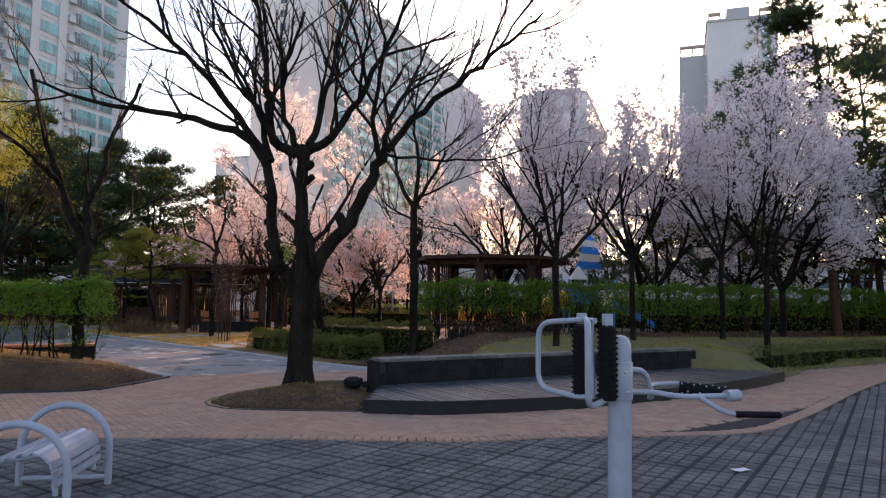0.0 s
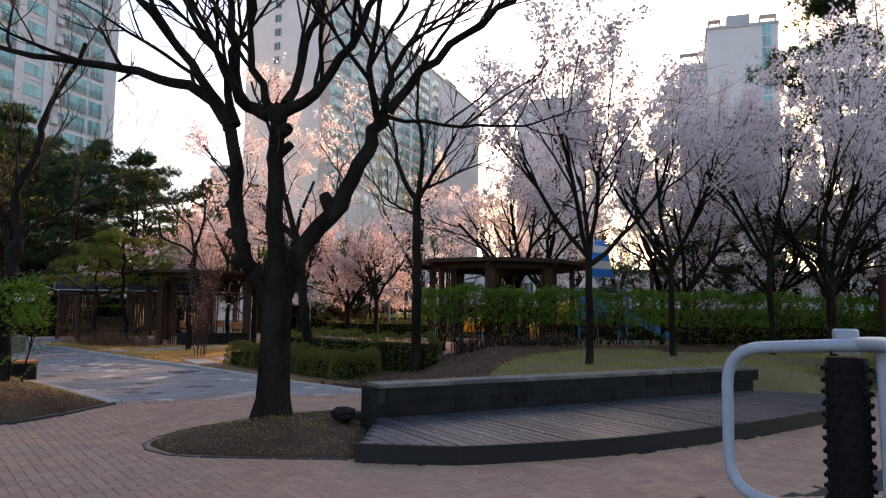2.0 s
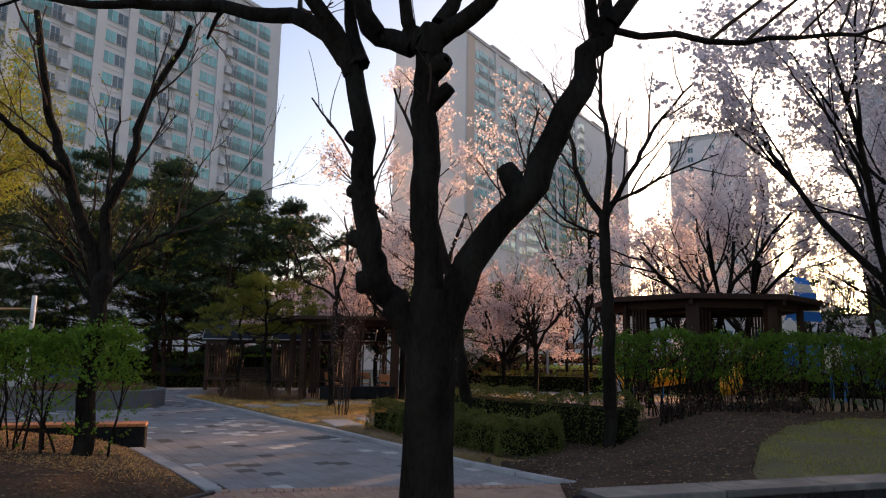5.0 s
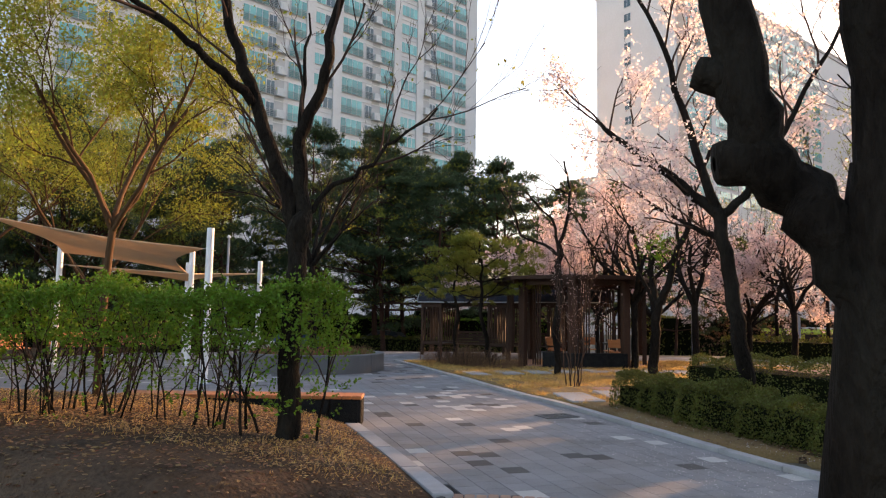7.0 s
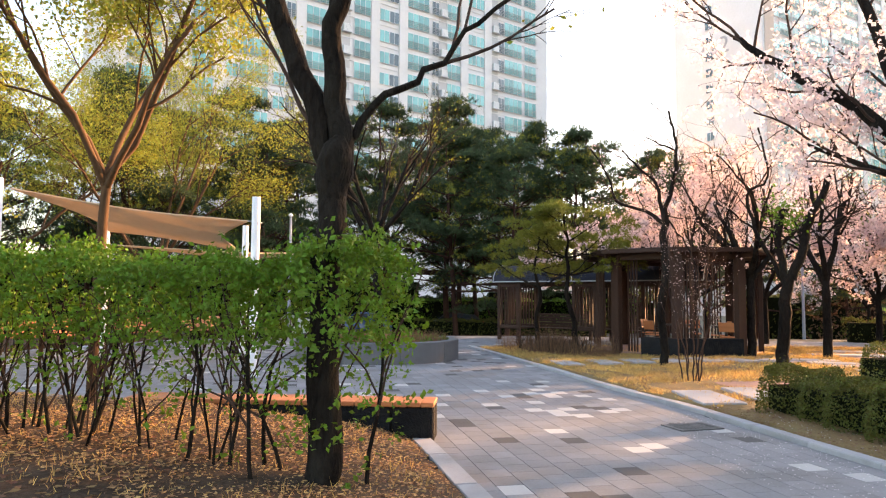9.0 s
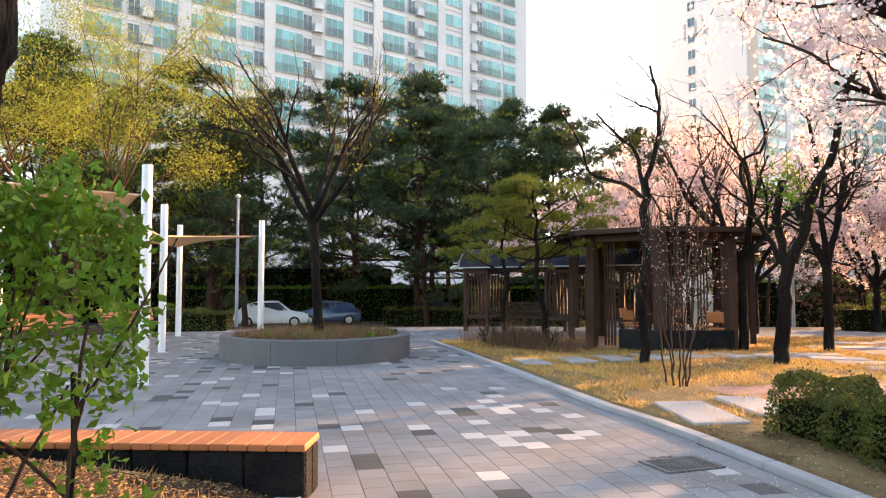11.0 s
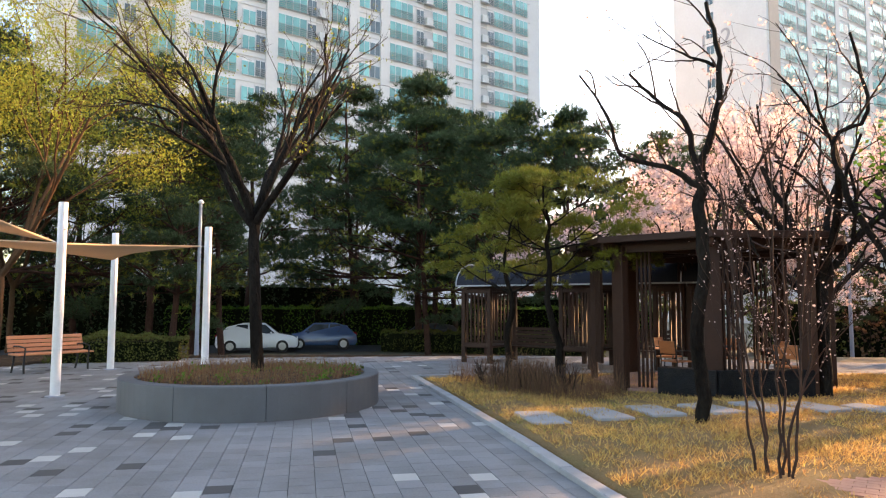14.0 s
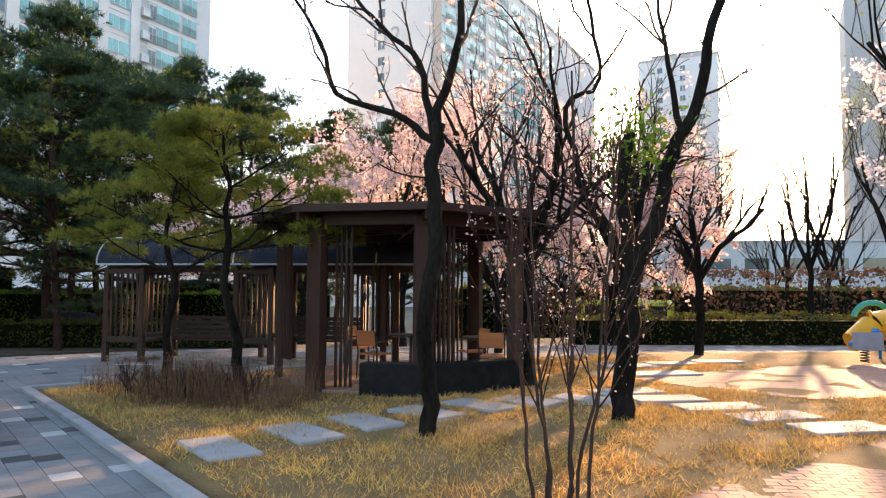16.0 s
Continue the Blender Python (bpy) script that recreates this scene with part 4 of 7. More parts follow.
def build_towers():
    c = (-50.0, 106.0)
    near = Vector((c[0], c[1], 0)) - U_AX * 62
    tower("apartment_building", (near.x, near.y), 62, 13, 55.5, "pale high-rise flats with teal balcony glass", "|B.kab|wB.wk|Bka.b|wd|B.kab|ww|akB.b.", [], steps=(20, 50), cap=300, first=5)
    m = tower("apartment_building", (-23.3, 130.0), 92, 17.0, 63.5, "tall pale flats with a blank numbered gable", "#wB.b|wB.b|wd.Bb|wB.b|wB.bb|wB", [(9.8, "d")], axis=-3.2, steps=(18, 34, 52, 74), first=8)
    t = bpy.data.curves.new("number", 'FONT')
    t.body = "112"
    t.size = 4.2
    t.extrude = 0.03
    ob = new("number", t)
    ob.parent = m
    ob.matrix_basis = Matrix.Translation((-0.06, 12.2, 46.5)) @ Euler((math.pi / 2, 0, -math.pi / 2)).to_matrix().to_4x4()
    t.materials.append(M_NUMBER)
    r = tower("apartment_building", at_az(26.1, 172), 60, 15.0, 67.5, "tall grey flats with a stair window strip", "wBbwBb", [(2.4, "s")], steps=(), first=9, cap=120)
    hh = 70.5
    part("roof_house", Mesh().box((4, 8.2, hh + 1.7), (6, 5, 3.4), b=0.1), M_CONC3, r)
    for y0, y1 in ((0.2, 3.8), (12.0, 14.8)):
        part("roof_frame", Mesh().box((1.0, (y0 + y1) / 2, hh + 2.2), (2.0, y1 - y0, 0.35)).box((1, y0 + 0.15, hh + 1.2), (1.6, 0.3, 2.0)).box((1, y1 - 0.15, hh + 1.2), (1.6, 0.3, 2.0)), M_CONC3, r)
    part("wing", Mesh().box((16, 18.2, 33), (14, 6.4, 66), b=0.1), M_CONC3, r, "lower side wing")
    part("roof_frame", Mesh().box((10, 18.2, 68.5), (2.0, 6.0, 0.4)).box((10, 15.6, 67.2), (1.6, 0.35, 2.4)).box((10, 18.2, 67.2), (1.6, 0.35, 2.4)).box((10, 21.0, 67.2), (1.6, 0.35, 2.4)), M_CONC3, r)
    # the lighter wall paint carries this tower's distance haze
    tower("apartment_building", at_az(11.7, 215), 60, 21, 66, "distant high-rise flats with haze put into their pale walls", "wBbwBb", [(4, "d"), (9, "d"), (15, "d")], steps=(10, 30), first=10, cap=80)
    tower("apartment_building", at_az(-15.0, 262), 30, 20, 53, "far pale flats seen between towers", "wB", [(4, "d"), (12, "d")], first=12, cap=20)


build_towers()


M_TWIGLEAF = leaf_mat("dry_stalk", (0.17, 0.095, 0.055), 0.5, 0.02, 0.2)


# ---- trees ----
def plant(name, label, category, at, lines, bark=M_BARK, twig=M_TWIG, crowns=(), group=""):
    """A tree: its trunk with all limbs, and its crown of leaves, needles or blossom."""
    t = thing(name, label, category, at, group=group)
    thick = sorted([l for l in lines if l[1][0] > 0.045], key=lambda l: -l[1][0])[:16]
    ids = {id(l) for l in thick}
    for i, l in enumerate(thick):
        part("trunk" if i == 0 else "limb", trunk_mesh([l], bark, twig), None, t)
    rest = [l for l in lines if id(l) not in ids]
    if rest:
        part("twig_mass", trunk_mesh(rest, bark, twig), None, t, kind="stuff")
    for (V, F), m, lab in crowns:
        part("crown", quick("crown", V, F, [m]), None, t, lab)
    return t


def rough(pts, rng, amp, k=4):
    P = smooth_line(pts, k)
    return [p + rng.normal(0, amp, 3) for p in P]


def hand_limb(pts, r0, r1, rng, amp=0.015, k=4):
    P = rough(pts, rng, amp, k)
    n = len(P)
    return P, [r0 + (r1 - r0) * (i / (n - 1)) ** 0.9 for i in range(n)], 5


TWIGS = dict(bend=0.13, rise=0.03, kids=[0, 3, 3, 4], spread=0.62, ratio=0.62, steps=5, thin=0.58, tip_depth=0)


def dress(lines, limbs, rng, n, length, r, depth, cfg, tips, start=0.3, out=(0, 0, 0.4)):
    """Sends side limbs out from limbs that were drawn by hand."""
    for P, R, _ in limbs:
        m = len(P)
        for i in range(n):
            j = int((start + (1 - start) * (i + rng.uniform(0.2, 1)) / n) * (m - 1))
            j = min(max(j, 1), m - 2)
            d = P[j + 1] - P[j - 1]
            d /= np.linalg.norm(d)
            side = np.cross(d, rng.normal(size=3))
            side /= np.linalg.norm(side)
            a = rng.uniform(0.45, 0.95)
            grow(rng, P[j], d * math.cos(a) + side * math.sin(a) + np.array(out) * 0.5, length * rng.uniform(0.7, 1.2), min(r, R[j] * 0.7), depth, cfg, lines, tips)


def hero_tree():
    """The large bare tree on the mound: three limbs from a low fork, pollarded knobs, long bare shoots."""
    rng = np.random.default_rng(21)
    o = np.array([-2.4, 11.7, 0.0])

    def w(x, z, y=0.0):
        # the stem leans towards the gym, and the crown with it
        lean = -0.52 * min(max((z - 0.3) / 1.6, 0), 1) - 0.12 * min(max(z - 2, 0), 1)
        s = (8.7 + lean) / 8.7
        return np.array([-0.33 + (x + 0.33) * s, 11.7 + lean + y, 1.64 + (z - 1.64) * s if z > 0.3 else z]) - o
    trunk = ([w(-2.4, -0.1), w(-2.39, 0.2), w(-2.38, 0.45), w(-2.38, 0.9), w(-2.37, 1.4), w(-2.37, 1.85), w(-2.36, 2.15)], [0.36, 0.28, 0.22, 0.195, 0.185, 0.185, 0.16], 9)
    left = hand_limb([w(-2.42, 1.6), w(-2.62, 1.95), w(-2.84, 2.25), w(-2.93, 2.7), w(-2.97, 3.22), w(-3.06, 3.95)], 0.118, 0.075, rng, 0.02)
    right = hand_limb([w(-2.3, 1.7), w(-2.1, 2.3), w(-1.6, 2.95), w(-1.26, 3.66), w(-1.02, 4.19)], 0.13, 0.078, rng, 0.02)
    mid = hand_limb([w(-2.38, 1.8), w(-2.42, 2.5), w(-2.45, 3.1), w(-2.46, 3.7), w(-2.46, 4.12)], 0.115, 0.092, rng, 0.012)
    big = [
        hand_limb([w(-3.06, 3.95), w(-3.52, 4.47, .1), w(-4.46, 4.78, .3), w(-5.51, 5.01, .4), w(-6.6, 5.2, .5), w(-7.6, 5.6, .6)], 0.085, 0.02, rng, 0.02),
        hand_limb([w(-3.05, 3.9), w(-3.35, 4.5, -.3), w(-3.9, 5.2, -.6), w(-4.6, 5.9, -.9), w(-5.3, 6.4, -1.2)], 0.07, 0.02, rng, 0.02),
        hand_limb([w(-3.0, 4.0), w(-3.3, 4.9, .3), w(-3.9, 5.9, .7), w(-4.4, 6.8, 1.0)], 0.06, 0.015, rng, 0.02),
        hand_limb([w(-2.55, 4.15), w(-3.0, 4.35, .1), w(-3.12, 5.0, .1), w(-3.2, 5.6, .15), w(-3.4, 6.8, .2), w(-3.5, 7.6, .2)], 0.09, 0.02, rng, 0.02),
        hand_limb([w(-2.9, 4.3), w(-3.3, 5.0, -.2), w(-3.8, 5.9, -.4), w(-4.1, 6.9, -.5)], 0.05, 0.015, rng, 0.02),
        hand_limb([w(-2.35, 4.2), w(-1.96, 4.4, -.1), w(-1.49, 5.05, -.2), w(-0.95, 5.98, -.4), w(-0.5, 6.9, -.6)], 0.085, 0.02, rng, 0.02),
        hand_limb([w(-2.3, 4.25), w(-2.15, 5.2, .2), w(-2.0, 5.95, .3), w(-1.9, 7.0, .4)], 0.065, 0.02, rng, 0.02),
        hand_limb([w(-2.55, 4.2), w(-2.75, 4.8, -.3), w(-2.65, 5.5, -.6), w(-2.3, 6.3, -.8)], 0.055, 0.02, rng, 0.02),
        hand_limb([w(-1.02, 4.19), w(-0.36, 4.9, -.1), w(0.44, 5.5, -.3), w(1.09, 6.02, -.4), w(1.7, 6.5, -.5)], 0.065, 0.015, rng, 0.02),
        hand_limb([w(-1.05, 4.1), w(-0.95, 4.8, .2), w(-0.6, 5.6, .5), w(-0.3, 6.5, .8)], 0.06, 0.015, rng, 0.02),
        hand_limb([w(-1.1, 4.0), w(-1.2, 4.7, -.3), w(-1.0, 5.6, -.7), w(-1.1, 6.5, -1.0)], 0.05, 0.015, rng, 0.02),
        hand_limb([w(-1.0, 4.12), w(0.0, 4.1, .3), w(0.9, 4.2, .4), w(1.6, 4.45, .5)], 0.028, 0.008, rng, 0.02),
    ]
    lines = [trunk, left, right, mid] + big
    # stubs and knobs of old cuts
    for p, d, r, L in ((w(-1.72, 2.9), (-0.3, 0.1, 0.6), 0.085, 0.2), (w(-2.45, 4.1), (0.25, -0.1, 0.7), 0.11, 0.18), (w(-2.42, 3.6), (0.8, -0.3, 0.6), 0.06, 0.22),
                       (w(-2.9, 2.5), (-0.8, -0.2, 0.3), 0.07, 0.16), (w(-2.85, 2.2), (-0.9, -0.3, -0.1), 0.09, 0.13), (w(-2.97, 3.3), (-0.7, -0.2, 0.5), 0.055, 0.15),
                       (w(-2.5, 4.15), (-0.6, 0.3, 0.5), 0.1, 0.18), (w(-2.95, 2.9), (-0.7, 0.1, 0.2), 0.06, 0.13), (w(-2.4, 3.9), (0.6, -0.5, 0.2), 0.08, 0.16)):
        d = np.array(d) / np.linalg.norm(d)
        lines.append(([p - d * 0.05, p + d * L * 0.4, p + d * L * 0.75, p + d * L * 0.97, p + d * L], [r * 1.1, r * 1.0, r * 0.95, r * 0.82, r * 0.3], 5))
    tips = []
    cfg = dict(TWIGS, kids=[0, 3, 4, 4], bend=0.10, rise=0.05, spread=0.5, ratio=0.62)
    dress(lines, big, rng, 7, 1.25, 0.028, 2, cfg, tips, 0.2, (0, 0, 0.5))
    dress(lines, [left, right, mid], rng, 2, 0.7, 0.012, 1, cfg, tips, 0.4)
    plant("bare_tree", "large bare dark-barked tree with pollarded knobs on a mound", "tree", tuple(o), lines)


def bare_lines(rng, height, r, limbs, cfg, fork=0.35, lean=(0, 0), depth=3, spread=0.5):
    """A trunk that forks into limbs which rise and divide."""
    lines, tips = [], []
    top = np.array([lean[0], lean[1], height * fork])
    P = rough([(0, 0, -0.15), (0.0, 0, 0.1), (lean[0] * 0.4 + rng.normal(0, 0.03), lean[1] * 0.4, height * fork * 0.5), tuple(top)], rng, 0.012, 3)
    n = len(P)
    R = [r * (1.35 if i == 0 else 1.2 if i == 1 else 1.0 - 0.25 * i / n) for i in range(n)]
    lines.append((P, R, 9))
    a0 = rng.uniform(0, 6.28)
    for i in range(limbs):
        a = a0 + 6.28 * i / limbs + rng.normal(0, 0.3)
        s = spread * rng.uniform(0.6, 1.2)
        d = np.array([math.cos(a) * math.sin(s), math.sin(a) * math.sin(s), math.cos(s)])
        grow(rng, top - [0, 0, rng.uniform(0, 0.25) * height * fork * 0.4], d, height * (1 - fork) * 0.62 * rng.uniform(0.8, 1.1), r * 0.62, depth, cfg, lines, tips)
    return lines, tips


CHERRY = dict(bend=0.14, rise=0.02, kids=[0, 3, 4, 4], spread=0.62, ratio=0.6, steps=5, thin=0.55, tip_depth=1)
UPRIGHT = dict(bend=0.10, rise=0.07, kids=[0, 3, 4, 4], spread=0.45, ratio=0.62, steps=5, thin=0.55, tip_depth=1)


def cherry(at, height, r, seed, blossom, amount, label, m=M_PINK, limbs=4, fork=0.35, size=0.075, spread=0.6, lean=(0, 0), cfg=CHERRY, group="blossom trees", depth=3):
    rng = np.random.default_rng(seed)
    lines, tips = bare_lines(rng, height, r, limbs, cfg, fork, lean, depth, spread)
    crowns = [(cards(bunches(tips, amount // 6, 6, 0.05, size * 0.75, rng), size, rng, 0.85), m, blossom)] if amount else []
    return plant("blossom_tree" if amount else "bare_tree", label, "tree", at, lines, crowns=crowns, group=group)


def pine(at, height, r, seed, label, m=M_PINE, tufts=1500, per=12, length=0.3, width=0.035, spread=0.28, bare=0.4, reach=0.30, bark=M_BARK_R, group="dark pines", whorls=9, lean=0.0, clumps=0):
    """A pine: a leaning red trunk, level limbs in tiers, needles in tufts."""
    rng = np.random.default_rng(seed)
    lines, tips = [], []
    a = rng.uniform(0, 6.28)
    P = rough([(0, 0, -0.15), (0.1 * lean, 0, 0.15), (lean * math.cos(a) * 0.5, lean * math.sin(a) * 0.5, height * 0.4), (lean * math.cos(a) * 0.3, lean * math.sin(a), height * 0.75), (lean * math.cos(a), lean * math.sin(a), height)], rng, 0.03, 4)
    n = len(P)
    lines.append((P, [r * 1.2 - r * 1.1 * (i / (n - 1)) for i in range(n)], 9))
    cfg = dict(bend=0.16, rise=0.05, kids=[0, 4, 4], spread=0.75, ratio=0.5, steps=4, thin=0.55, tip_depth=1, flat=0.6)
    for w in range(whorls):
        t = bare + (1 - bare) * (w + 0.3) / whorls
        j = min(int(t * (n - 1)), n - 2)
        p = P[j] + (P[j + 1] - P[j]) * (t * (n - 1) - j)
        k = 4 if w < whorls - 2 else 3
        for i in range(k):
            b = rng.uniform(0, 6.28)
            L = height * reach * (1.08 - (t - bare) / (1 - bare)) ** 0.7 * rng.uniform(0.65, 1.15)
            grow(rng, p, (math.cos(b), math.sin(b), rng.uniform(0.0, 0.4)), L, r * 0.4 * (1.2 - t), 2, cfg, lines, tips)
    # a sixth as many yellow-green tufts put sunlit tips into the needle colour
    return plant("pine_tree", label, "tree", at, lines, bark=bark, twig=bark, crowns=[(needle_crown(tips, rng, tufts, per, length, width, spread, clumps), m, "")] + ([(needle_crown(tips, rng, tufts // 6, per, length * 0.9, width, spread * 1.05, clumps), M_PINE_Y, "yellow-green needle tips with a sunlit look in their colour")] if m is M_PINE else []), group=group)


def build_trees():
    hero_tree()
    # two-stemmed tree in the hedge by the path
    rng = np.random.default_rng(8)
    o = np.array([-7.40, 14.16, 0.2])
    a = hand_limb([(0.0, 0, -0.30), (0.0, 0, 0.40), (0.02, 0, 1.20), (0.05, 0, 2.00), (0.0, 0, 2.38), (-0.16, -0.12, 2.93), (-0.38, -0.3, 3.71), (-0.52, -0.42, 4.22), (-0.7, -0.45, 4.86), (-1.0, -0.4, 5.96)], 0.135, 0.04, rng)
    b = hand_limb([(0.05, 0.0, 2.05), (0.11, 0.02, 2.42), (0.08, -0.02, 2.84), (0.1, -0.05, 3.25), (0.28, 0.0, 3.76), (0.4, 0.0, 4.22), (0.5, 0.05, 4.77), (0.95, 0.2, 5.87)], 0.10, 0.035, rng)
    c = hand_limb([(0.12, 0.05, 2.42), (0.38, 0.2, 2.76), (0.72, 0.4, 3.00), (0.95, 0.5, 3.28), (1.4, 0.6, 3.57)], 0.034, 0.012, rng)
    d = hand_limb([(-0.36, -0.3, 3.66), (-0.5, -0.75, 3.94), (-0.62, -1.15, 4.17), (-1.1, -1.9, 4.72), (-1.7, -2.7, 5.41)], 0.06, 0.015, rng)
    e = hand_limb([(0.1, -0.05, 3.20), (0.0, 0.1, 3.94), (-0.05, 0.2, 4.77)], 0.04, 0.012, rng)
    knot = ([np.array((0.05, 0, 2.10)), np.array((0.09, -0.02, 2.28)), np.array((0.14, -0.04, 2.39)), np.array((0.17, -0.05, 2.47))], [0.11, 0.125, 0.10, 0.03], 5)
    lines, tips = [a, b, c, d, e, knot], []
    dress(lines, [a, b, c, d], rng, 5, 1.2, 0.02, 2, UPRIGHT, tips, 0.45)
    plant("bare_tree", "dark two-stemmed tree rising out of the hedge", "tree", tuple(o), lines, crowns=[(cards(near_tips(tips, 350, 0.05, rng), 0.05, rng), M_YELLOW, "few young yellow leaves")])
    # tree in the round planter
    rng = np.random.default_rng(31)
    lines, tips = bare_lines(rng, 7.4, 0.12, 6, dict(UPRIGHT, rise=0.02, bend=0.14), 0.37, (-0.25, 0.1), 3, 0.72)
    plant("bare_tree", "slender tree with few buds in the round planter", "tree", (-15.7, 24.8, 0.45), lines, bark=M_BARK, crowns=[(cards(near_tips(tips, 700, 0.06, rng), 0.06, rng), M_YELLOW, "sparse yellow-green buds")])
    # yellow-green trees on the plaza's far side
    for i, (x, y, h, s) in enumerate(((-11.1, 14.6, 6.6, 41), (-28, 26.0, 12.5, 43), (-30.5, 21.5, 12.0, 44), (-34, 29, 12, 46))):
        rng = np.random.default_rng(s)
        lines, tips = bare_lines(rng, h, 0.062 + 0.05 * (i > 0), 5, dict(CHERRY, rise=0.05), 0.42 if i == 0 else 0.2, (0.1, 0), 3, 0.62 if i == 0 else 0.85)
        plant("young_leaf_tree", "tree with thin bright yellow-green young leaves", "tree", (x, y, 0.05), lines, bark=M_BARK_Y, twig=M_BARK_Y,
              crowns=[(cards(bunches(tips, 3800 if i == 0 else 5000, 7, 0.13 if i == 0 else 0.3, 0.08 if i == 0 else 0.17, rng, 0.45), 0.05 if i == 0 else 0.072, rng), M_YELLOW, "")], group="yellow-green trees")
    # two small pines before the arched shelter
    for x, y, h, s in ((-14.1, 30.6, 3.7, 51), (-12.3, 29.7, 4.25, 52)):
        pine((x, y, 0.03), h, 0.10, s, "small round yellow-green pine with crooked stem", M_PINE_Y, 2300, 16, 0.13, 0.013, 0.36, 0.55, 0.42, M_BARK, "small garden pines", 5, 0.45, 50)
    # pine wood behind the street
    # the pines 7 to 8 m tall are added to shade the arched shelter
    spots = [(-29.6, 48.4, 15.2), (-30, 53, 13.2), (-26, 50.8, 13.8), (-22, 52.5, 13.0), (-31, 52, 15), (-42, 55, 13), (-27.5, 46.5, 12.5), (-18, 56, 12),
             (-37, 39, 12), (-34, 34.5, 13), (-38, 30, 12.5), (-41, 35, 13), (-33, 28, 11.5), (-37, 22, 12), (-43, 27, 13), (-31.5, 36.5, 11), (-40, 42, 12), (-30, 33, 10), (-24, 46.5, 11), (-20.5, 49, 11.5), (-15, 53, 11), (-45, 33, 13), (-44, 22, 12), (-30, 57, 14), (-38, 53, 13), (-24, 57, 13), (-13, 48, 7), (-10, 50.5, 7), (-7, 53, 7.5), (-16.5, 48, 8), (-37, 51.5, 17), (-43, 47.5, 16)]
    base = [pine((0, 0, 0), 13, 0.2, 60 + k, "tall dark-green pine with bare reddish trunk", M_PINE, 3400, 11, 0.32, 0.034, 0.78, 0.40, 0.32, M_BARK_R, "dark pines", 8, 0.7, 95) for k in range(3)]
    for i, (x, y, h) in enumerate(spots):
        m = pose(x, y, float(ground_z(x, y)) - 0.05, 0, 0, i * 77) @ Matrix.Scale(h / 13, 4)
        if i < 3:
            base[i].matrix_world = m
        else:
            q = copy_thing(base[i % 3], m)
            q.matrix_world = m
    # right-hand pines beyond the cherry grove
    for i, (x, y, h) in enumerate(((17.5, 27.5, 11.5), (20.5, 26, 10.5), (14.5, 33, 10.5), (24, 30, 11.5), (12, 42, 9), (16, 47, 10), (22, 37, 9.5), (28, 33, 11), (27, 44, 11), (33, 38, 12), (11, 34, 7.5), (19, 32, 9), (36, 28, 12), (30, 25, 11), (14.0, 24.7, 12.3))):
        m = pose(x, y, 0.3, 0, 0, 40 + i * 95) @ Matrix.Scale(h / 13, 4)
        copy_thing(base[i % 3], m).matrix_world = m
    # cherry grove on the lawn
    for x, y, z, h, s, n in ((2.6, 15.9, 0.6, 6.3, 71, 13000), (5.1, 18.6, 0.62, 7.0, 72, 14000), (8.1, 20.1, 0.62, 7.6, 73, 15000), (8.2, 17.6, 0.5, 6.6, 74, 12000)):
        cherry((x, y, z), h, 0.085, s, "", int(n * 1.0), "slender cherry with pale lavender blossom on the lawn", M_PINK2, 5, 0.32, 0.07, 0.72, cfg=dict(UPRIGHT, kids=[0, 4, 4, 5]))
    for x, y, h, s in ((11.5, 23.5, 7.5, 81), (8.2, 26.6, 7.8, 82), (3.8, 30, 8.6, 83), (12.5, 29, 8, 84), (16, 24, 7.5, 86), (9.5, 33, 8.2, 87), (2.6, 34, 7.6, 88), (2.6, 28.4, 8.5, 89), (14.5, 27.5, 8.0, 90)):
        last = cherry((x, y, 0.2), h, 0.12, s, "", 15000 if s in (83, 89) else 9500, "cherry in full pale blossom behind the hedge", M_PINK2, 6, 0.26, 0.085, 0.75)
    for i, (x, y, k) in enumerate(((-6, 50.5, 0.9), (11, 47, 0.95), (14.5, 36, 1.0))):
        copy_thing(last, pose(x, y, float(ground_z(x, y)), 0, 0, 70 + i * 83) @ Matrix.Scale(k, 4))
    # warm pink cherries round the pergola
    for x, y, h, s, n in ((-8.5, 37.5, 7.6, 91, 9500), (-11.5, 40.0, 8.0, 92, 10500), (-5.2, 40.5, 7.6, 93, 9000), (-15, 41, 7.5, 94, 9000)):
        cherry((x, y, 0.0), h, 0.13, s, "", int(n * 1.2), "cherry in full warm pink blossom behind the shelter", M_PINK, 6, 0.22, 0.095, 0.8)
    # tall slender bare tree behind the bank
    rng = np.random.default_rng(61)
    a = hand_limb([(0, 0, -0.2), (0.0, 0, 0.6), (0.03, 0, 1.8), (-0.02, 0, 3.0), (0.0, 0, 4.0)], 0.125, 0.095, rng)
    b = hand_limb([(0, 0, 3.8), (-0.45, 0.1, 4.6), (-0.6, 0.15, 5.4), (-1.1, 0.2, 6.6)], 0.07, 0.02, rng)
    c = hand_limb([(0, 0, 3.9), (0.1, -0.1, 5.0), (-0.05, -0.1, 6.2), (0.1, -0.1, 7.6)], 0.07, 0.02, rng)
    d = hand_limb([(0, 0, 3.9), (0.45, 0.05, 4.7), (0.9, 0.1, 5.5), (1.6, 0.1, 6.4)], 0.06, 0.018, rng)
    e = hand_limb([(0.02, 0, 4.1), (0.9, -0.2, 4.5), (1.9, -0.3, 4.9)], 0.04, 0.01, rng)
    f2 = hand_limb([(0, 0, 3.5), (-0.7, 0.2, 3.9), (-1.4, 0.3, 4.7)], 0.04, 0.01, rng)
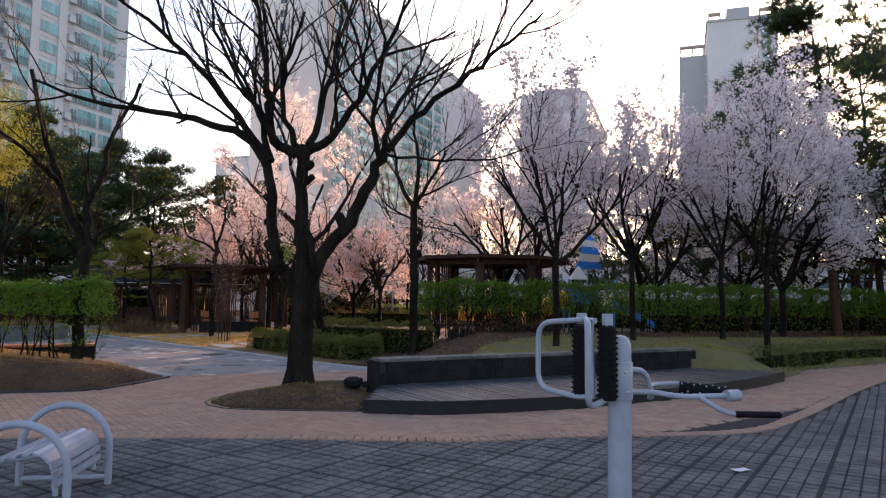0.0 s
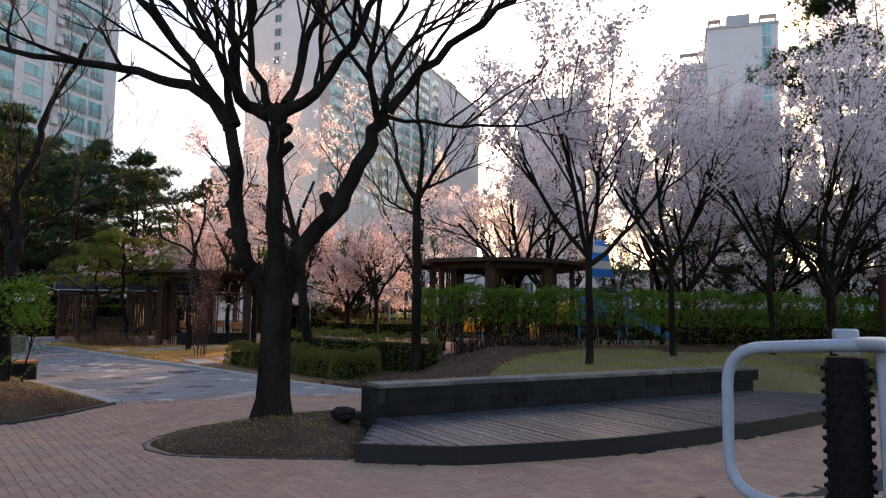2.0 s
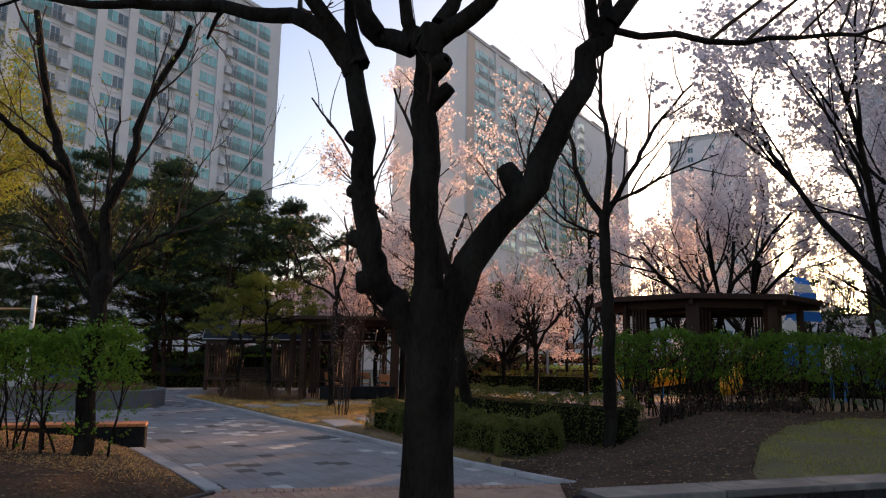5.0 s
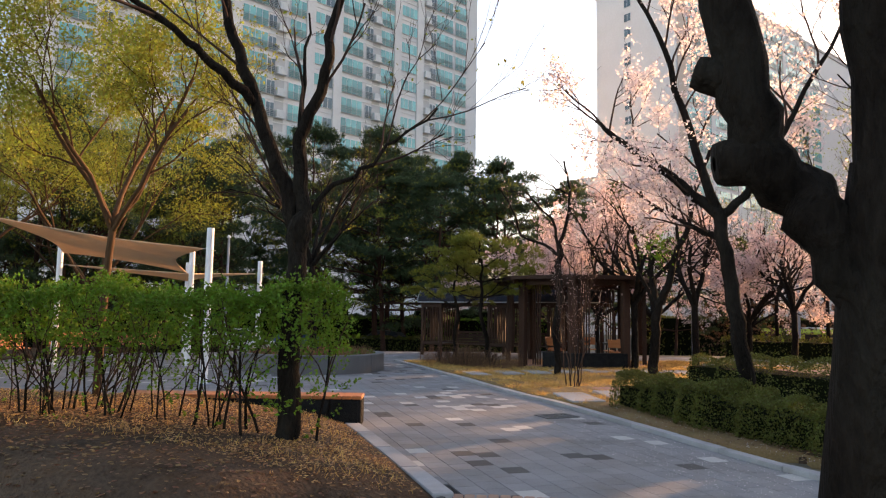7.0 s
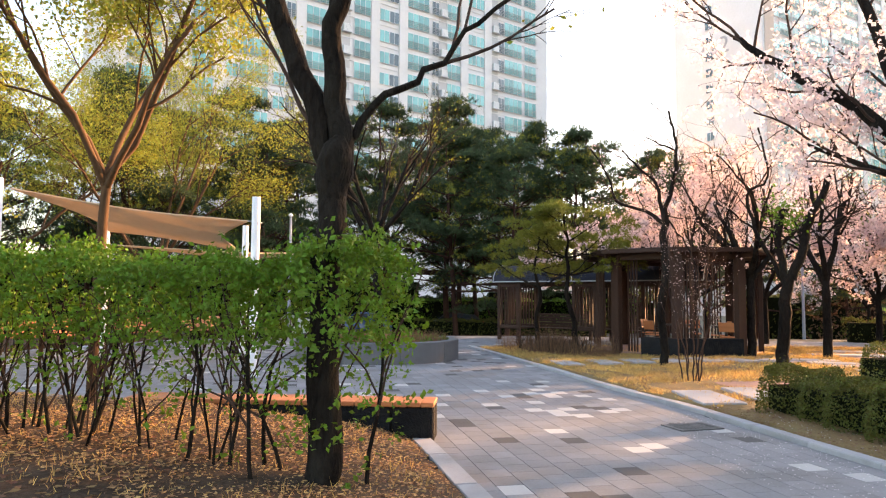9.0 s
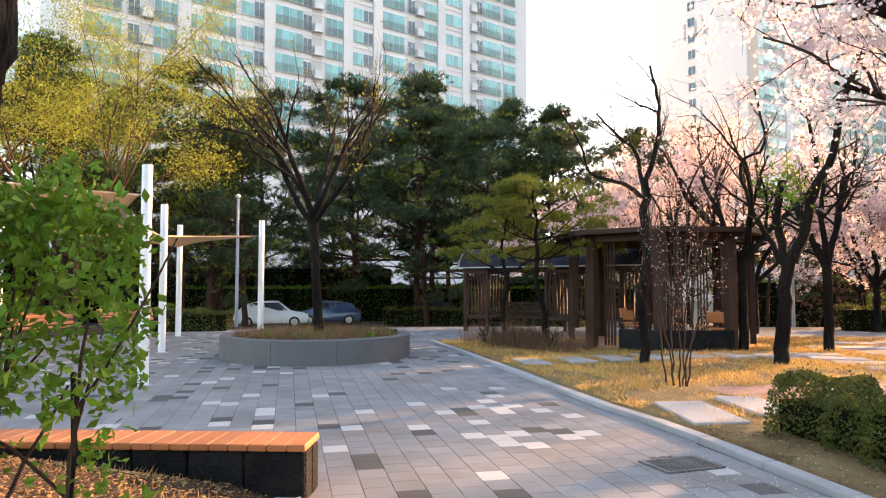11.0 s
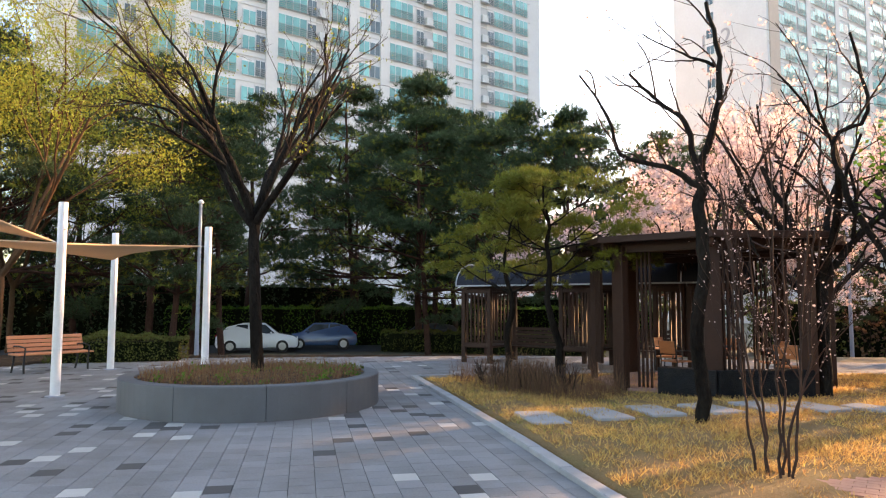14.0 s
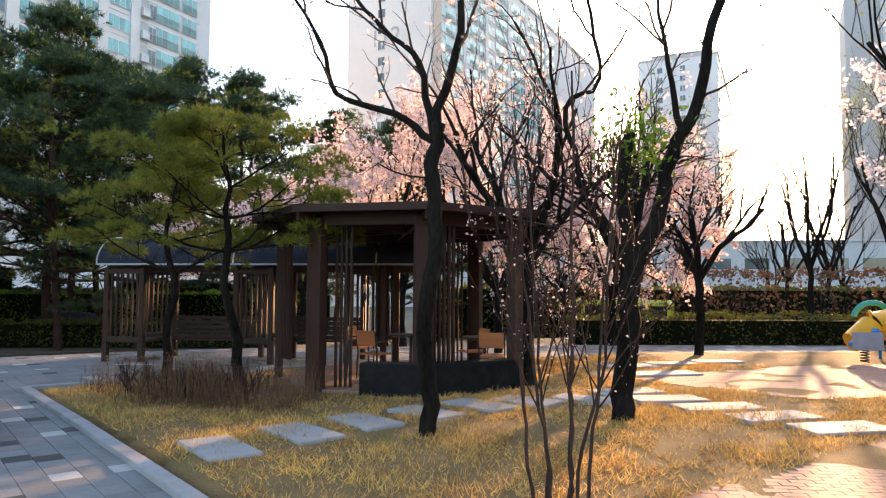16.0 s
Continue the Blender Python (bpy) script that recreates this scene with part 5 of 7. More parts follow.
    lines, tips = [a, b, c, d, e, f2], []
    dress(lines, [b, c, d, e, f2], rng, 7, 1.1, 0.02, 2, UPRIGHT, tips, 0.2)
    plant("bare_tree", "tall slender bare tree on the earth bank", "tree", (-0.8, 18.8, 0.25), lines)
    # leaning cherry on the turf
    rng = np.random.default_rng(15)
    a = hand_limb([(0.05, 0, -0.22), (0.03, 0, 0.44), (-0.1, 0, 1.54), (-0.25, 0, 2.64), (-0.35, 0, 3.30)], 0.14, 0.10, rng)
    b = hand_limb([(-0.35, 0, 3.25), (-1.1, 0.1, 3.96), (-2.0, 0.2, 4.73), (-2.4, 0.25, 5.1)], 0.10, 0.03, rng)
    c = hand_limb([(-0.35, 0, 3.25), (-0.75, -0.1, 4.62), (-1.1, -0.2, 6.05), (-1.6, -0.3, 7.26)], 0.085, 0.025, rng)
    d = hand_limb([(-0.3, 0, 3.19), (0.2, 0.1, 3.74), (0.8, 0.2, 4.84), (1.5, 0.3, 6.16)], 0.08, 0.025, rng)
    e = hand_limb([(-0.3, 0, 2.86), (-0.9, 0.5, 3.19), (-1.6, 0.9, 3.63)], 0.06, 0.02, rng)
    lines, tips = [a, b, c, d, e], []
    dress(lines, [b, c, d, e], rng, 8, 1.05, 0.020, 2, CHERRY, tips, 0.15)
    plant("blossom_tree", "leaning dark-trunked cherry with pink blossom on straw turf", "tree", (-3.55, 20.2, 0.03), lines, crowns=[(cards(bunches(tips, 2300, 6, 0.07, 0.045, rng), 0.055, rng, 0.85), M_PINK2, "")], group="blossom trees")
    # trees on the turf near the pergola
    rng = np.random.default_rng(17)
    a = hand_limb([(0, 0, -0.2), (0.0, 0, 0.3), (0.05, 0, 1.1), (0.1, 0, 1.7), (0.2, 0, 2.1)], 0.15, 0.12, rng)
    b = hand_limb([(0.2, 0, 2.0), (0.45, 0, 2.6), (0.6, 0, 3.3), (0.95, 0, 4.0), (1.15, 0, 5.0), (1.6, 0, 6.2)], 0.115, 0.05, rng)
    c = hand_limb([(0.1, 0, 1.9), (-0.2, 0.1, 2.5), (-0.55, 0.1, 3.2), (-0.7, 0.15, 4.0), (-0.25, 0.2, 4.4), (-0.4, 0.2, 5.6)], 0.06, 0.02, rng)
    d = hand_limb([(0.1, 0, 1.9), (0.0, -0.1, 2.8), (0.08, -0.1, 3.6)], 0.09, 0.075, rng)
    e = hand_limb([(0.75, 0, 3.6), (0.6, 0.05, 4.5), (0.5, 0.1, 5.4)], 0.05, 0.02, rng)
    lines, tips = [a, b, c, d, e], []
    dress(lines, [b, c, e], rng, 4, 0.9, 0.02, 1, CHERRY, tips, 0.3)
    lt = near_tips([(np.array([0.15, -0.1, 3.5]), 0)], 420, 0.26, rng)
    plant("bare_tree", "dark crooked tree with a tuft of green leaves", "tree", (-6.55, 28.0, 0.03), lines, crowns=[(cards(lt, 0.09, rng), M_LEAF, "fresh green tuft"), (cards(near_tips(tips, 260, 0.05, rng), 0.06, rng), M_PINK, "few pale blossoms")])
    rng = np.random.default_rng(18)
    a = hand_limb([(0, 0, -0.2), (0, 0, 0.5), (-0.05, 0, 1.3), (0.08, 0, 2.2), (0.02, 0, 3.0), (0.1, 0, 3.5)], 0.10, 0.08, rng)
    b = hand_limb([(0.05, 0, 3.3), (-0.4, 0, 3.6), (-1.1, 0.1, 3.9), (-1.3, 0.1, 4.5), (-1.8, 0.2, 5.3)], 0.055, 0.015, rng)
    c = hand_limb([(0.05, 0, 3.4), (0.3, 0, 4.3), (0.35, 0, 5.1), (0.2, 0, 5.9)], 0.06, 0.025, rng)
    d = hand_limb([(0.05, 0, 3.4), (-0.15, 0.1, 4.2), (-0.6, 0.2, 4.7), (-1.0, 0.2, 5.2)], 0.05, 0.02, rng)
    e = hand_limb([(0.3, 0, 5.0), (-0.1, -0.1, 5.2), (-0.7, -0.2, 5.6)], 0.025, 0.008, rng)
    f2 = hand_limb([(0.1, 0, 3.4), (0.5, -0.2, 2.9), (0.8, -0.3, 2.3), (0.9, -0.3, 1.9)], 0.025, 0.008, rng)
    lines, tips = [a, b, c, d, e, f2], []
    dress(lines, [b, c, d, e, f2], rng, 5, 0.8, 0.015, 1, CHERRY, tips, 0.2)
    plant("blossom_tree", "thin crooked tree with drooping shoots and few blossoms", "tree", (-8.84, 26.72, 0.03), lines, crowns=[(cards(near_tips(tips, 260, 0.06, rng), 0.045, rng, 0.85), M_PINK, "")])
    for x, y, h, s, n in ((-7.75, 30.95, 6.6, 23, 1100), (-3.4, 37.4, 6.0, 24, 2200), (-6.0, 31.6, 6.0, 25, 700)):
        cherry((x, y, 0.03), h, 0.13, s, "", n, "dark-trunked cherry with thin pale blossom by the pergola", M_PINK, 5, 0.34, 0.06, 0.6)
    # multi-stemmed bare shrub
    rng = np.random.default_rng(29)
    lines, tips = [], []
    for k in range(7):
        a = k * 0.9 + 0.4
        x, y = math.cos(a), math.sin(a) * 0.7
        lo, hi = rng.uniform(0.08, 0.2), rng.uniform(0.28, 0.6)
        P = hand_limb([(x * lo, y * lo, -0.1), (x * (lo + 0.06), y * lo, 0.5), (x * hi * 0.7, y * hi * 0.7, 1.1), (x * hi * 0.85, y * hi * 0.9, 1.9), (x * hi * 1.1, y * hi, rng.uniform(2.5, 3.3))], 0.015, 0.007, rng, 0.01)
        lines.append(P)
        dress(lines, [P], rng, 8, 0.8, 0.008, 1, dict(UPRIGHT, rise=0.12), tips, 0.35, (0, 0, 0.9))
    plant("flowering_shrub", "slim many-stemmed shrub with buds on the turf", "shrub", (-7.5, 24.05, 0.03), lines, bark=M_TWIG, crowns=[(cards(near_tips(tips, 900, 0.04, rng), 0.022, rng), M_PINK, "")])
    # young trees with soft green haze behind the box hedge
    for x, y, h, s in ((-4.3, 44.0, 7.5, 33), (-1.2, 30.0, 8.6, 34), (-2.2, 44, 8, 35), (3, 41, 8, 36)):
        rng = np.random.default_rng(s)
        lines, tips = bare_lines(rng, h, 0.1, 4, UPRIGHT, 0.35, (0, 0), 3, 0.4)
        plant("young_leaf_tree", "upright tree with a thin haze of new leaves", "tree", (x, y, 0.03), lines, crowns=[(cards(near_tips(tips, 1200, 0.1, rng), 0.07, rng), M_YELLOW, "")], group="budding trees")
    # bare street trees far behind
    far = [bare_lines(np.random.default_rng(200 + k), 9, 0.13, 5, UPRIGHT, 0.3, (0, 0), 3, 0.45) for k in range(2)]
    first = [plant("bare_tree", "bare grey street tree far behind", "tree", (0, 0, 0), l, group="street trees") for l, t in far]
    spots = [(-12, 52), (-6, 54), (0, 52), (5, 55), (10, 53), (-9, 60), (-2, 61), (14, 58), (20, 55), (26, 50), (24, 42), (28, 36), (-3, 68), (8, 66), (-16, 60), (18, 38), (-22, 60), (-50, 40), (-48, 30), (-46, 48), (13, 48), (21, 46), (3, 47), (-1, 49), (9, 60), (17, 62), (25, 58), (32, 48), (34, 56), (40, 45), (2, 72), (14, 70), (-8, 72), (22, 66), (30, 64), (38, 35), (42, 52)]
    for i, (x, y) in enumerate(spots):
        m = pose(x, y, float(ground_z(x, y)), 0, 0, i * 61) @ Matrix.Scale(0.85 + 0.3 * ((i * 37) % 10) / 10, 4)
        if i < 2:
            first[i].matrix_world = m
        else:
            copy_thing(first[i % 2], m).matrix_world = m


build_trees()


# ---- hedges, turf and litter ----
def hedge(name, label, line, width, z0, z1, leaves, m, size, seed, stems=0, core=True, bottom=0.0, category="hedge", bare=0.0, clump=1):
    """A clipped hedge along a line: twiggy stems below, a skin of small leaves above."""
    rng = np.random.default_rng(seed)
    P = smooth_line([(*p, 0) for p in line], 5)
    seg = [np.linalg.norm(b - a) for a, b in zip(P, P[1:])]
    total = sum(seg)
    t = thing(name, label, category)
    cum = np.cumsum([0] + seg)
    A = np.array(P)

    def at_s(s):
        x = np.interp(s, cum, A[:, 0])
        y = np.interp(s, cum, A[:, 1])
        i = np.clip(np.searchsorted(cum, s) - 1, 0, len(seg) - 1)
        D = (A[i + 1] - A[i]) / (np.array(seg)[i][:, None] + 1e-9)
        return np.stack([x, y], -1), np.stack([-D[:, 1], D[:, 0]], -1)
    n = leaves // clump
    s = rng.uniform(0, total, n)
    C, N = at_s(s)
    u = rng.uniform(-1, 1, n)
    v = rng.uniform(0, 1, n)
    skin = rng.random(n) < 0.75
    topf = rng.random(n) < width / (width + 1.2 * (z1 - z0 - bare))
    side = np.sign(rng.uniform(-1, 1, n))
    u = np.where(skin & ~topf, side * (1 - np.abs(rng.normal(0, 0.08, n))), u)
    v = np.where(skin & topf, 1 - np.abs(rng.normal(0, 0.05, n)), v)
    lump = 0.06 * np.sin(s * 2.3 + seed) + 0.05 * np.sin(s * 5.1) + 0.05 * np.sin(s * 9.7 + u * 3)
    end = np.minimum(1, np.minimum(s, total - s) / (0.35 * width))
    u = u * np.sqrt(np.clip(end, 0.05, 1)) * (1 - 0.22 * v ** 3)
    v = v * (0.82 + 0.18 * np.sqrt(end)) * (1 - 0.10 * np.abs(u) ** 3)
    Z = z0 + bare + (z1 - z0 - bare) * v + lump * v + np.where(rng.random(n) < 0.06, rng.uniform(0, 0.16, n), 0) * (np.sin(s * 17.0 + 2 * u) > 0.1)
    if bare:
        Z -= np.where(rng.random(n) < 0.17, rng.uniform(0, bare * 0.9, n), 0)
    # leaves gather on shoots, with gaps between
    shoot = 0.5 + 0.5 * np.sin(s * 11.3 + 3 * u) * np.sin(s * 6.1 + 7 * v) * np.cos(v * 9 + s * 3.7)
    keep = rng.random(n) < np.clip(0.35 + shoot * 0.9, 0, 1)
    C, N, u, lump, Z = C[keep], N[keep], u[keep], lump[keep], Z[keep]
    X = C + N * (u * width / 2 * (1 + 2 * lump))[:, None]
    pos = np.stack([X[:, 0], X[:, 1], Z], -1)
    if clump > 1:
        # leaves stand along short shoots that point up and out
        d = rng.normal(size=pos.shape) * [0.7, 0.7, 0.5] + [0, 0, 0.35]
        d /= np.linalg.norm(d, axis=1)[:, None]
        pos = np.repeat(pos, clump, 0) + np.repeat(d, clump, 0) * rng.uniform(-0.04, 0.16, (len(pos) * clump, 1)) + rng.normal(0, 0.018, (len(pos) * clump, 3))
    part("foliage", quick("foliage", *cards(pos, size, rng), [m]), None, t)
    # solid filler: the hedge's inner shade is put into its near-black colour
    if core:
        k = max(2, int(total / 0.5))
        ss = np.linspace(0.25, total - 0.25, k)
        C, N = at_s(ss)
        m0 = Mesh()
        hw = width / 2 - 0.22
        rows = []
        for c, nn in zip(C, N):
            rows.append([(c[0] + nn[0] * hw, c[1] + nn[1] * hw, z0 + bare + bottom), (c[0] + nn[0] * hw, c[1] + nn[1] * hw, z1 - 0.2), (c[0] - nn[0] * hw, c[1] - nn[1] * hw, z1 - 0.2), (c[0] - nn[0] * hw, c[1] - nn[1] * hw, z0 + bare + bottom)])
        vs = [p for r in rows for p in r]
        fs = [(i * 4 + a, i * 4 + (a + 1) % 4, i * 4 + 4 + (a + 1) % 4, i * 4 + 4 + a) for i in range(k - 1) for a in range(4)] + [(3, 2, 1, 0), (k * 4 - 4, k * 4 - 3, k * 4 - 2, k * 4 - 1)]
        part("inside", m0.add(vs, fs), M_HEDGE_SHADE, t)
    if stems:
        lines = []
        s = rng.uniform(min(0.35, total / 4), total - min(0.35, total / 4), stems)
        C, N = at_s(s)
        for c, nn in zip(C, N):
            p = np.array([c[0] + nn[0] * rng.uniform(-0.3, 0.3) * width, c[1] + nn[1] * rng.uniform(-0.3, 0.3) * width, z0 - 0.05])
            grow(rng, p, (rng.normal(0, 0.16), rng.normal(0, 0.16), 1), (z1 - z0) * 0.72, rng.uniform(0.010, 0.024), 1, dict(bend=0.12, rise=0.05, kids=[0, 4], spread=0.5, ratio=0.6, steps=4), lines, [])
        part("stem_mass", trunk_mesh(lines, M_BARK, M_TWIG, 0.012), None, t, kind="stuff")
    return t


def tufts(name, label, poly, count, m, length, width, zf, seed, lean=0.6, category="grass", clear=()):
    rng = np.random.default_rng(seed)
    x, y = scatter(poly, count, rng)
    for c in clear:
        out = ~inside(c, x, y)
        x, y = x[out], y[out]
    k = np.array([noise.noise((a * 0.9, b * 0.9, seed)) + 0.8 * noise.noise((a * 3.1, b * 3.1, seed + 4)) for a, b in zip(x, y)])
    keep = rng.random(len(x)) < np.clip(0.65 + k * 1.1, 0.12, 1)
    x, y, k = x[keep], y[keep], k[keep]
    z = np.array([zf(a, b) for a, b in zip(x, y)]) - 0.01
    V, F = blades(np.stack([x, y, z], -1), length * (1 + 0.7 * np.clip(k, -0.6, 0.8)), width, rng, lean)
    return tagged(new(name, quick(name, V, F, [m])), label, category, kind="stuff")


def litter(name, label, poly, count, m, size, zf, seed, category="litter"):
    rng = np.random.default_rng(seed)
    x, y = scatter(poly, count, rng)
    z = np.array([zf(a, b) for a, b in zip(x, y)]) + 0.008
    V, F = cards(np.stack([x, y, z], -1), size, rng, 0.7, 0.0, 0.3)
    V = V.reshape(-1, 4, 3)
    V[:, :, 2] = z[:, None] + (V[:, :, 2] - z[:, None]) * 0.25
    return tagged(new(name, quick(name, V, F, [m])), label, category, kind="stuff")


def edge_dist(poly, x, y):
    best = 9.0
    for (ax, ay), (bx, by) in zip(poly, poly[1:] + poly[:1]):
        dx, dy = bx - ax, by - ay
        t = max(0, min(1, ((x - ax) * dx + (y - ay) * dy) / (dx * dx + dy * dy + 1e-9)))
        best = min(best, math.hypot(x - ax - t * dx, y - ay - t * dy))
    return best


def build_greens():
    hedge("hedge", "leggy hedge with fresh bright green leaves above bare stems", [(-6.85, 14.42), (-7.5, 14.1), (-8.2, 13.85), (-9.6, 13.5), (-11.2, 12.6), (-13.5, 11.6)], 1.0, 0.25, 1.8, 54000, M_LEAF, 0.046, 1, stems=72, core=False, bare=0.98, clump=8)
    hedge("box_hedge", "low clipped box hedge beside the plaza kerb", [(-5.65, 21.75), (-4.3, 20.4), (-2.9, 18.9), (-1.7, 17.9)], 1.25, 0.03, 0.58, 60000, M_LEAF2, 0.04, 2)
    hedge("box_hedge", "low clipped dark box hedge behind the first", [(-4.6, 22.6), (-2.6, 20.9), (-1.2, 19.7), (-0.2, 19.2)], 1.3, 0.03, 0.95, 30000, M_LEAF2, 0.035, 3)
    hedge("tall_hedge", "tall leggy green hedge before the playground", [(-0.9, 21.8), (1.5, 22.3), (4.0, 22.9), (6.5, 23.3)], 0.9, 0.5, 2.15, 34000, M_LEAF, 0.06, 4, stems=120, core=False, bare=0.75, clump=6)
    hedge("tall_hedge", "tall leggy green hedge along the lawn's edge", [(6.5, 23.3), (9, 23.7), (12, 24.8), (15, 26), (20, 28)], 0.9, 0.5, 2.15, 44000, M_LEAF, 0.06, 5, stems=150, core=False, bare=0.7, clump=6)
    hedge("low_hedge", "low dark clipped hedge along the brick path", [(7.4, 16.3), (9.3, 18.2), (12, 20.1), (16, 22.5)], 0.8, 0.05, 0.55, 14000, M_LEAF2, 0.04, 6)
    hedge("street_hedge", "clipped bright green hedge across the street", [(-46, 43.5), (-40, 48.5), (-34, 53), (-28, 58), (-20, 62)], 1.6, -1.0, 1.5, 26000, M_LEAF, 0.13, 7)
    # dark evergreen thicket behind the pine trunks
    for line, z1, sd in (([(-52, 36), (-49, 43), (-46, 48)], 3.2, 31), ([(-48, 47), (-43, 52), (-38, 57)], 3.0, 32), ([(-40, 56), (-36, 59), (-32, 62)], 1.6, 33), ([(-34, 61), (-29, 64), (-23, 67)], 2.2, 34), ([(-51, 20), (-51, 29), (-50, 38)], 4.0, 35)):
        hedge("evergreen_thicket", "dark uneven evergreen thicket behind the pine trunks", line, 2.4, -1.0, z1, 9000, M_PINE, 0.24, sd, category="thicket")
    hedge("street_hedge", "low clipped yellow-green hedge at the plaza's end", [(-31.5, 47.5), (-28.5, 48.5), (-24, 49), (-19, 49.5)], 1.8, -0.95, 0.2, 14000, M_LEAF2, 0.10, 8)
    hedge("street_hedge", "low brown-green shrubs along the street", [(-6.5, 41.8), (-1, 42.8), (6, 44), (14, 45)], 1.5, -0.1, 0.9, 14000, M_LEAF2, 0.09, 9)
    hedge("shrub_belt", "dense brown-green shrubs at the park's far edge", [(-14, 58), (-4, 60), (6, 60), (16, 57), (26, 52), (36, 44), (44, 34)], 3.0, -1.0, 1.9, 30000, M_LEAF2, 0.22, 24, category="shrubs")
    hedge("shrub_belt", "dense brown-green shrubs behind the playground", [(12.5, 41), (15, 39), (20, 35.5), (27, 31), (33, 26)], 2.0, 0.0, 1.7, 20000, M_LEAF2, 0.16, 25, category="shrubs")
    hedge("shrub_belt", "bare brown thicket along the far street", [(-9, 53.5), (-2, 54.5), (6, 54), (14, 51), (22, 46)], 3.0, -1.0, 2.7, 22000, M_TWIGLEAF, 0.17, 44, stems=160, core=False, category="thicket", clump=4)
    hedge("shrub_bed", "bare dark brushwood on the earth bank", [(-0.1, 19.9), (0.9, 20.9), (2.2, 21.6), (3.6, 22.0)], 1.3, 0.3, 1.0, 900, M_LITTER, 0.04, 45, stems=110, core=False)
    hedge("shrub_bed", "brownish low shrubs behind the benches", [(-26.6, 26.6), (-25.4, 28.2), (-24.2, 29.6)], 1.2, 0.0, 0.75, 9000, M_LEAF2, 0.06, 10, stems=60)
    hedge("shrub_bed", "bare brown twiggy shrubs by the small pines", [(-14.3, 29.4), (-12.6, 28.9), (-11.2, 28.6)], 1.2, 0.03, 0.6, 500, M_LITTER, 0.03, 11, stems=70, core=False)
    tufts("dry_stalks", "tall thin brown stalks by the small pines", [(-15.0, 29.6), (-13.4, 28.2), (-10.8, 27.6), (-10.6, 29.0), (-12.6, 30.2), (-14.2, 30.8)], 5200, M_TWIGLEAF, 0.5, 0.007, lambda x, y: 0.03, 30, 0.25)
    zl = lambda x, y: 0.035
    tufts("straw_grass", "dense straw-coloured dry grass", [(-15.3, 29.2), (-13.1, 27.2), (-10.5, 24.8), (-7.9, 22.15), (-6.4, 21.0), (-5.2, 22.5), (-1.5, 24), (0, 33), (-6, 36.5), (-12, 32.8)], 150000, M_DRY, 0.10, 0.013, zl, 12, 0.9, clear=(RED_NEAR, RED_FAR))
    tufts("green_grass", "thin green patches in the straw turf", [(-15.3, 29.2), (-13.1, 27.2), (-10.5, 24.8), (-9.6, 24.2), (-9.0, 26.5), (-11, 28.5), (-8, 30.5), (-12, 32.8)], 9000, M_GRASS, 0.06, 0.010, zl, 41, 0.8)
    tufts("straw_grass", "sparse straw-coloured grass in the bed", [(-5.6, 13.8), (-8.7, 16.8), (-11.4, 15.2), (-15.5, 13.8), (-14, 12.0), (-10, 12.6), (-6.4, 12.7)], 5000, M_DRY, 0.07, 0.008, lambda x, y: bed_z(x, y, edge_dist(BED, x, y)), 13)
    tufts("lawn_grass", "thin green lawn grass", LAWN, 52000, M_GRASS, 0.07, 0.010, lambda x, y: lawn_z(x, y, edge_dist(LAWN, x, y)), 14)
    tufts("moss_grass", "patches of grass on the tree mound", MOUND, 3200, M_GRASS, 0.045, 0.007, lambda x, y: mound_z(x, y, edge_dist(MOUND, x, y)), 16)
    litter("leaf_litter", "brown fallen leaves on the soil bed", [(-5.6, 13.6), (-8.6, 16.7), (-11.5, 15.2), (-15, 13.5), (-12, 10.8), (-7.2, 11.6), (-6, 12.2)], 7000, M_LITTER, 0.06, lambda x, y: bed_z(x, y, edge_dist(BED, x, y)), 17)
    litter("leaf_litter", "tan dry leaves under the hedge", [(-5.6, 13.9), (-8.7, 16.9), (-11.5, 15.3), (-16, 14.0), (-15, 12.4), (-10, 12.9), (-6.2, 12.9)], 15000, M_TAN, 0.036, lambda x, y: bed_z(x, y, edge_dist(BED, x, y)) + 0.01, 43)
    litter("leaf_litter", "brown fallen leaves on the mound", MOUND, 2600, M_LITTER, 0.04, lambda x, y: mound_z(x, y, edge_dist(MOUND, x, y)), 18)
    litter("leaf_litter", "brown fallen leaves under the box hedge", [(-6.6, 20.9), (-3.9, 18.1), (-2.0, 16.9), (-1.5, 17.9), (-5.5, 22)], 2600, M_LITTER, 0.045, lambda x, y: 0.04, 19)
    litter("leaf_litter", "brown fallen leaves on the bank", UNDER, 17000, M_LITTER, 0.06, lambda x, y: under_z(x, y, edge_dist(UNDER, x, y)) + 0.02, 27)
    litter("fallen_petals", "pale petals on the bank", UNDER, 1500, M_PETAL, 0.025, lambda x, y: under_z(x, y, edge_dist(UNDER, x, y)) + 0.025, 28)
    litter("leaf_litter", "brown fallen leaves on the lawn", LAWN, 9000, M_LITTER, 0.05, lambda x, y: lawn_z(x, y, edge_dist(LAWN, x, y)), 20)
    litter("leaf_litter", "brown fallen leaves under the pines", SIDE, 5000, M_LITTER, 0.07, lambda x, y: 0.04 + float(ground_z(x, y)), 26)
    litter("fallen_petals", "white petals strewn on paving near the kerb", [(-1.6, 15.8), (-3.9, 17.7), (-6.5, 20.5), (-6.9, 20.2), (-5.6, 17.6), (-3.3, 15.4)], 1500, M_PETAL, 0.018, lambda x, y: 0.002, 21)
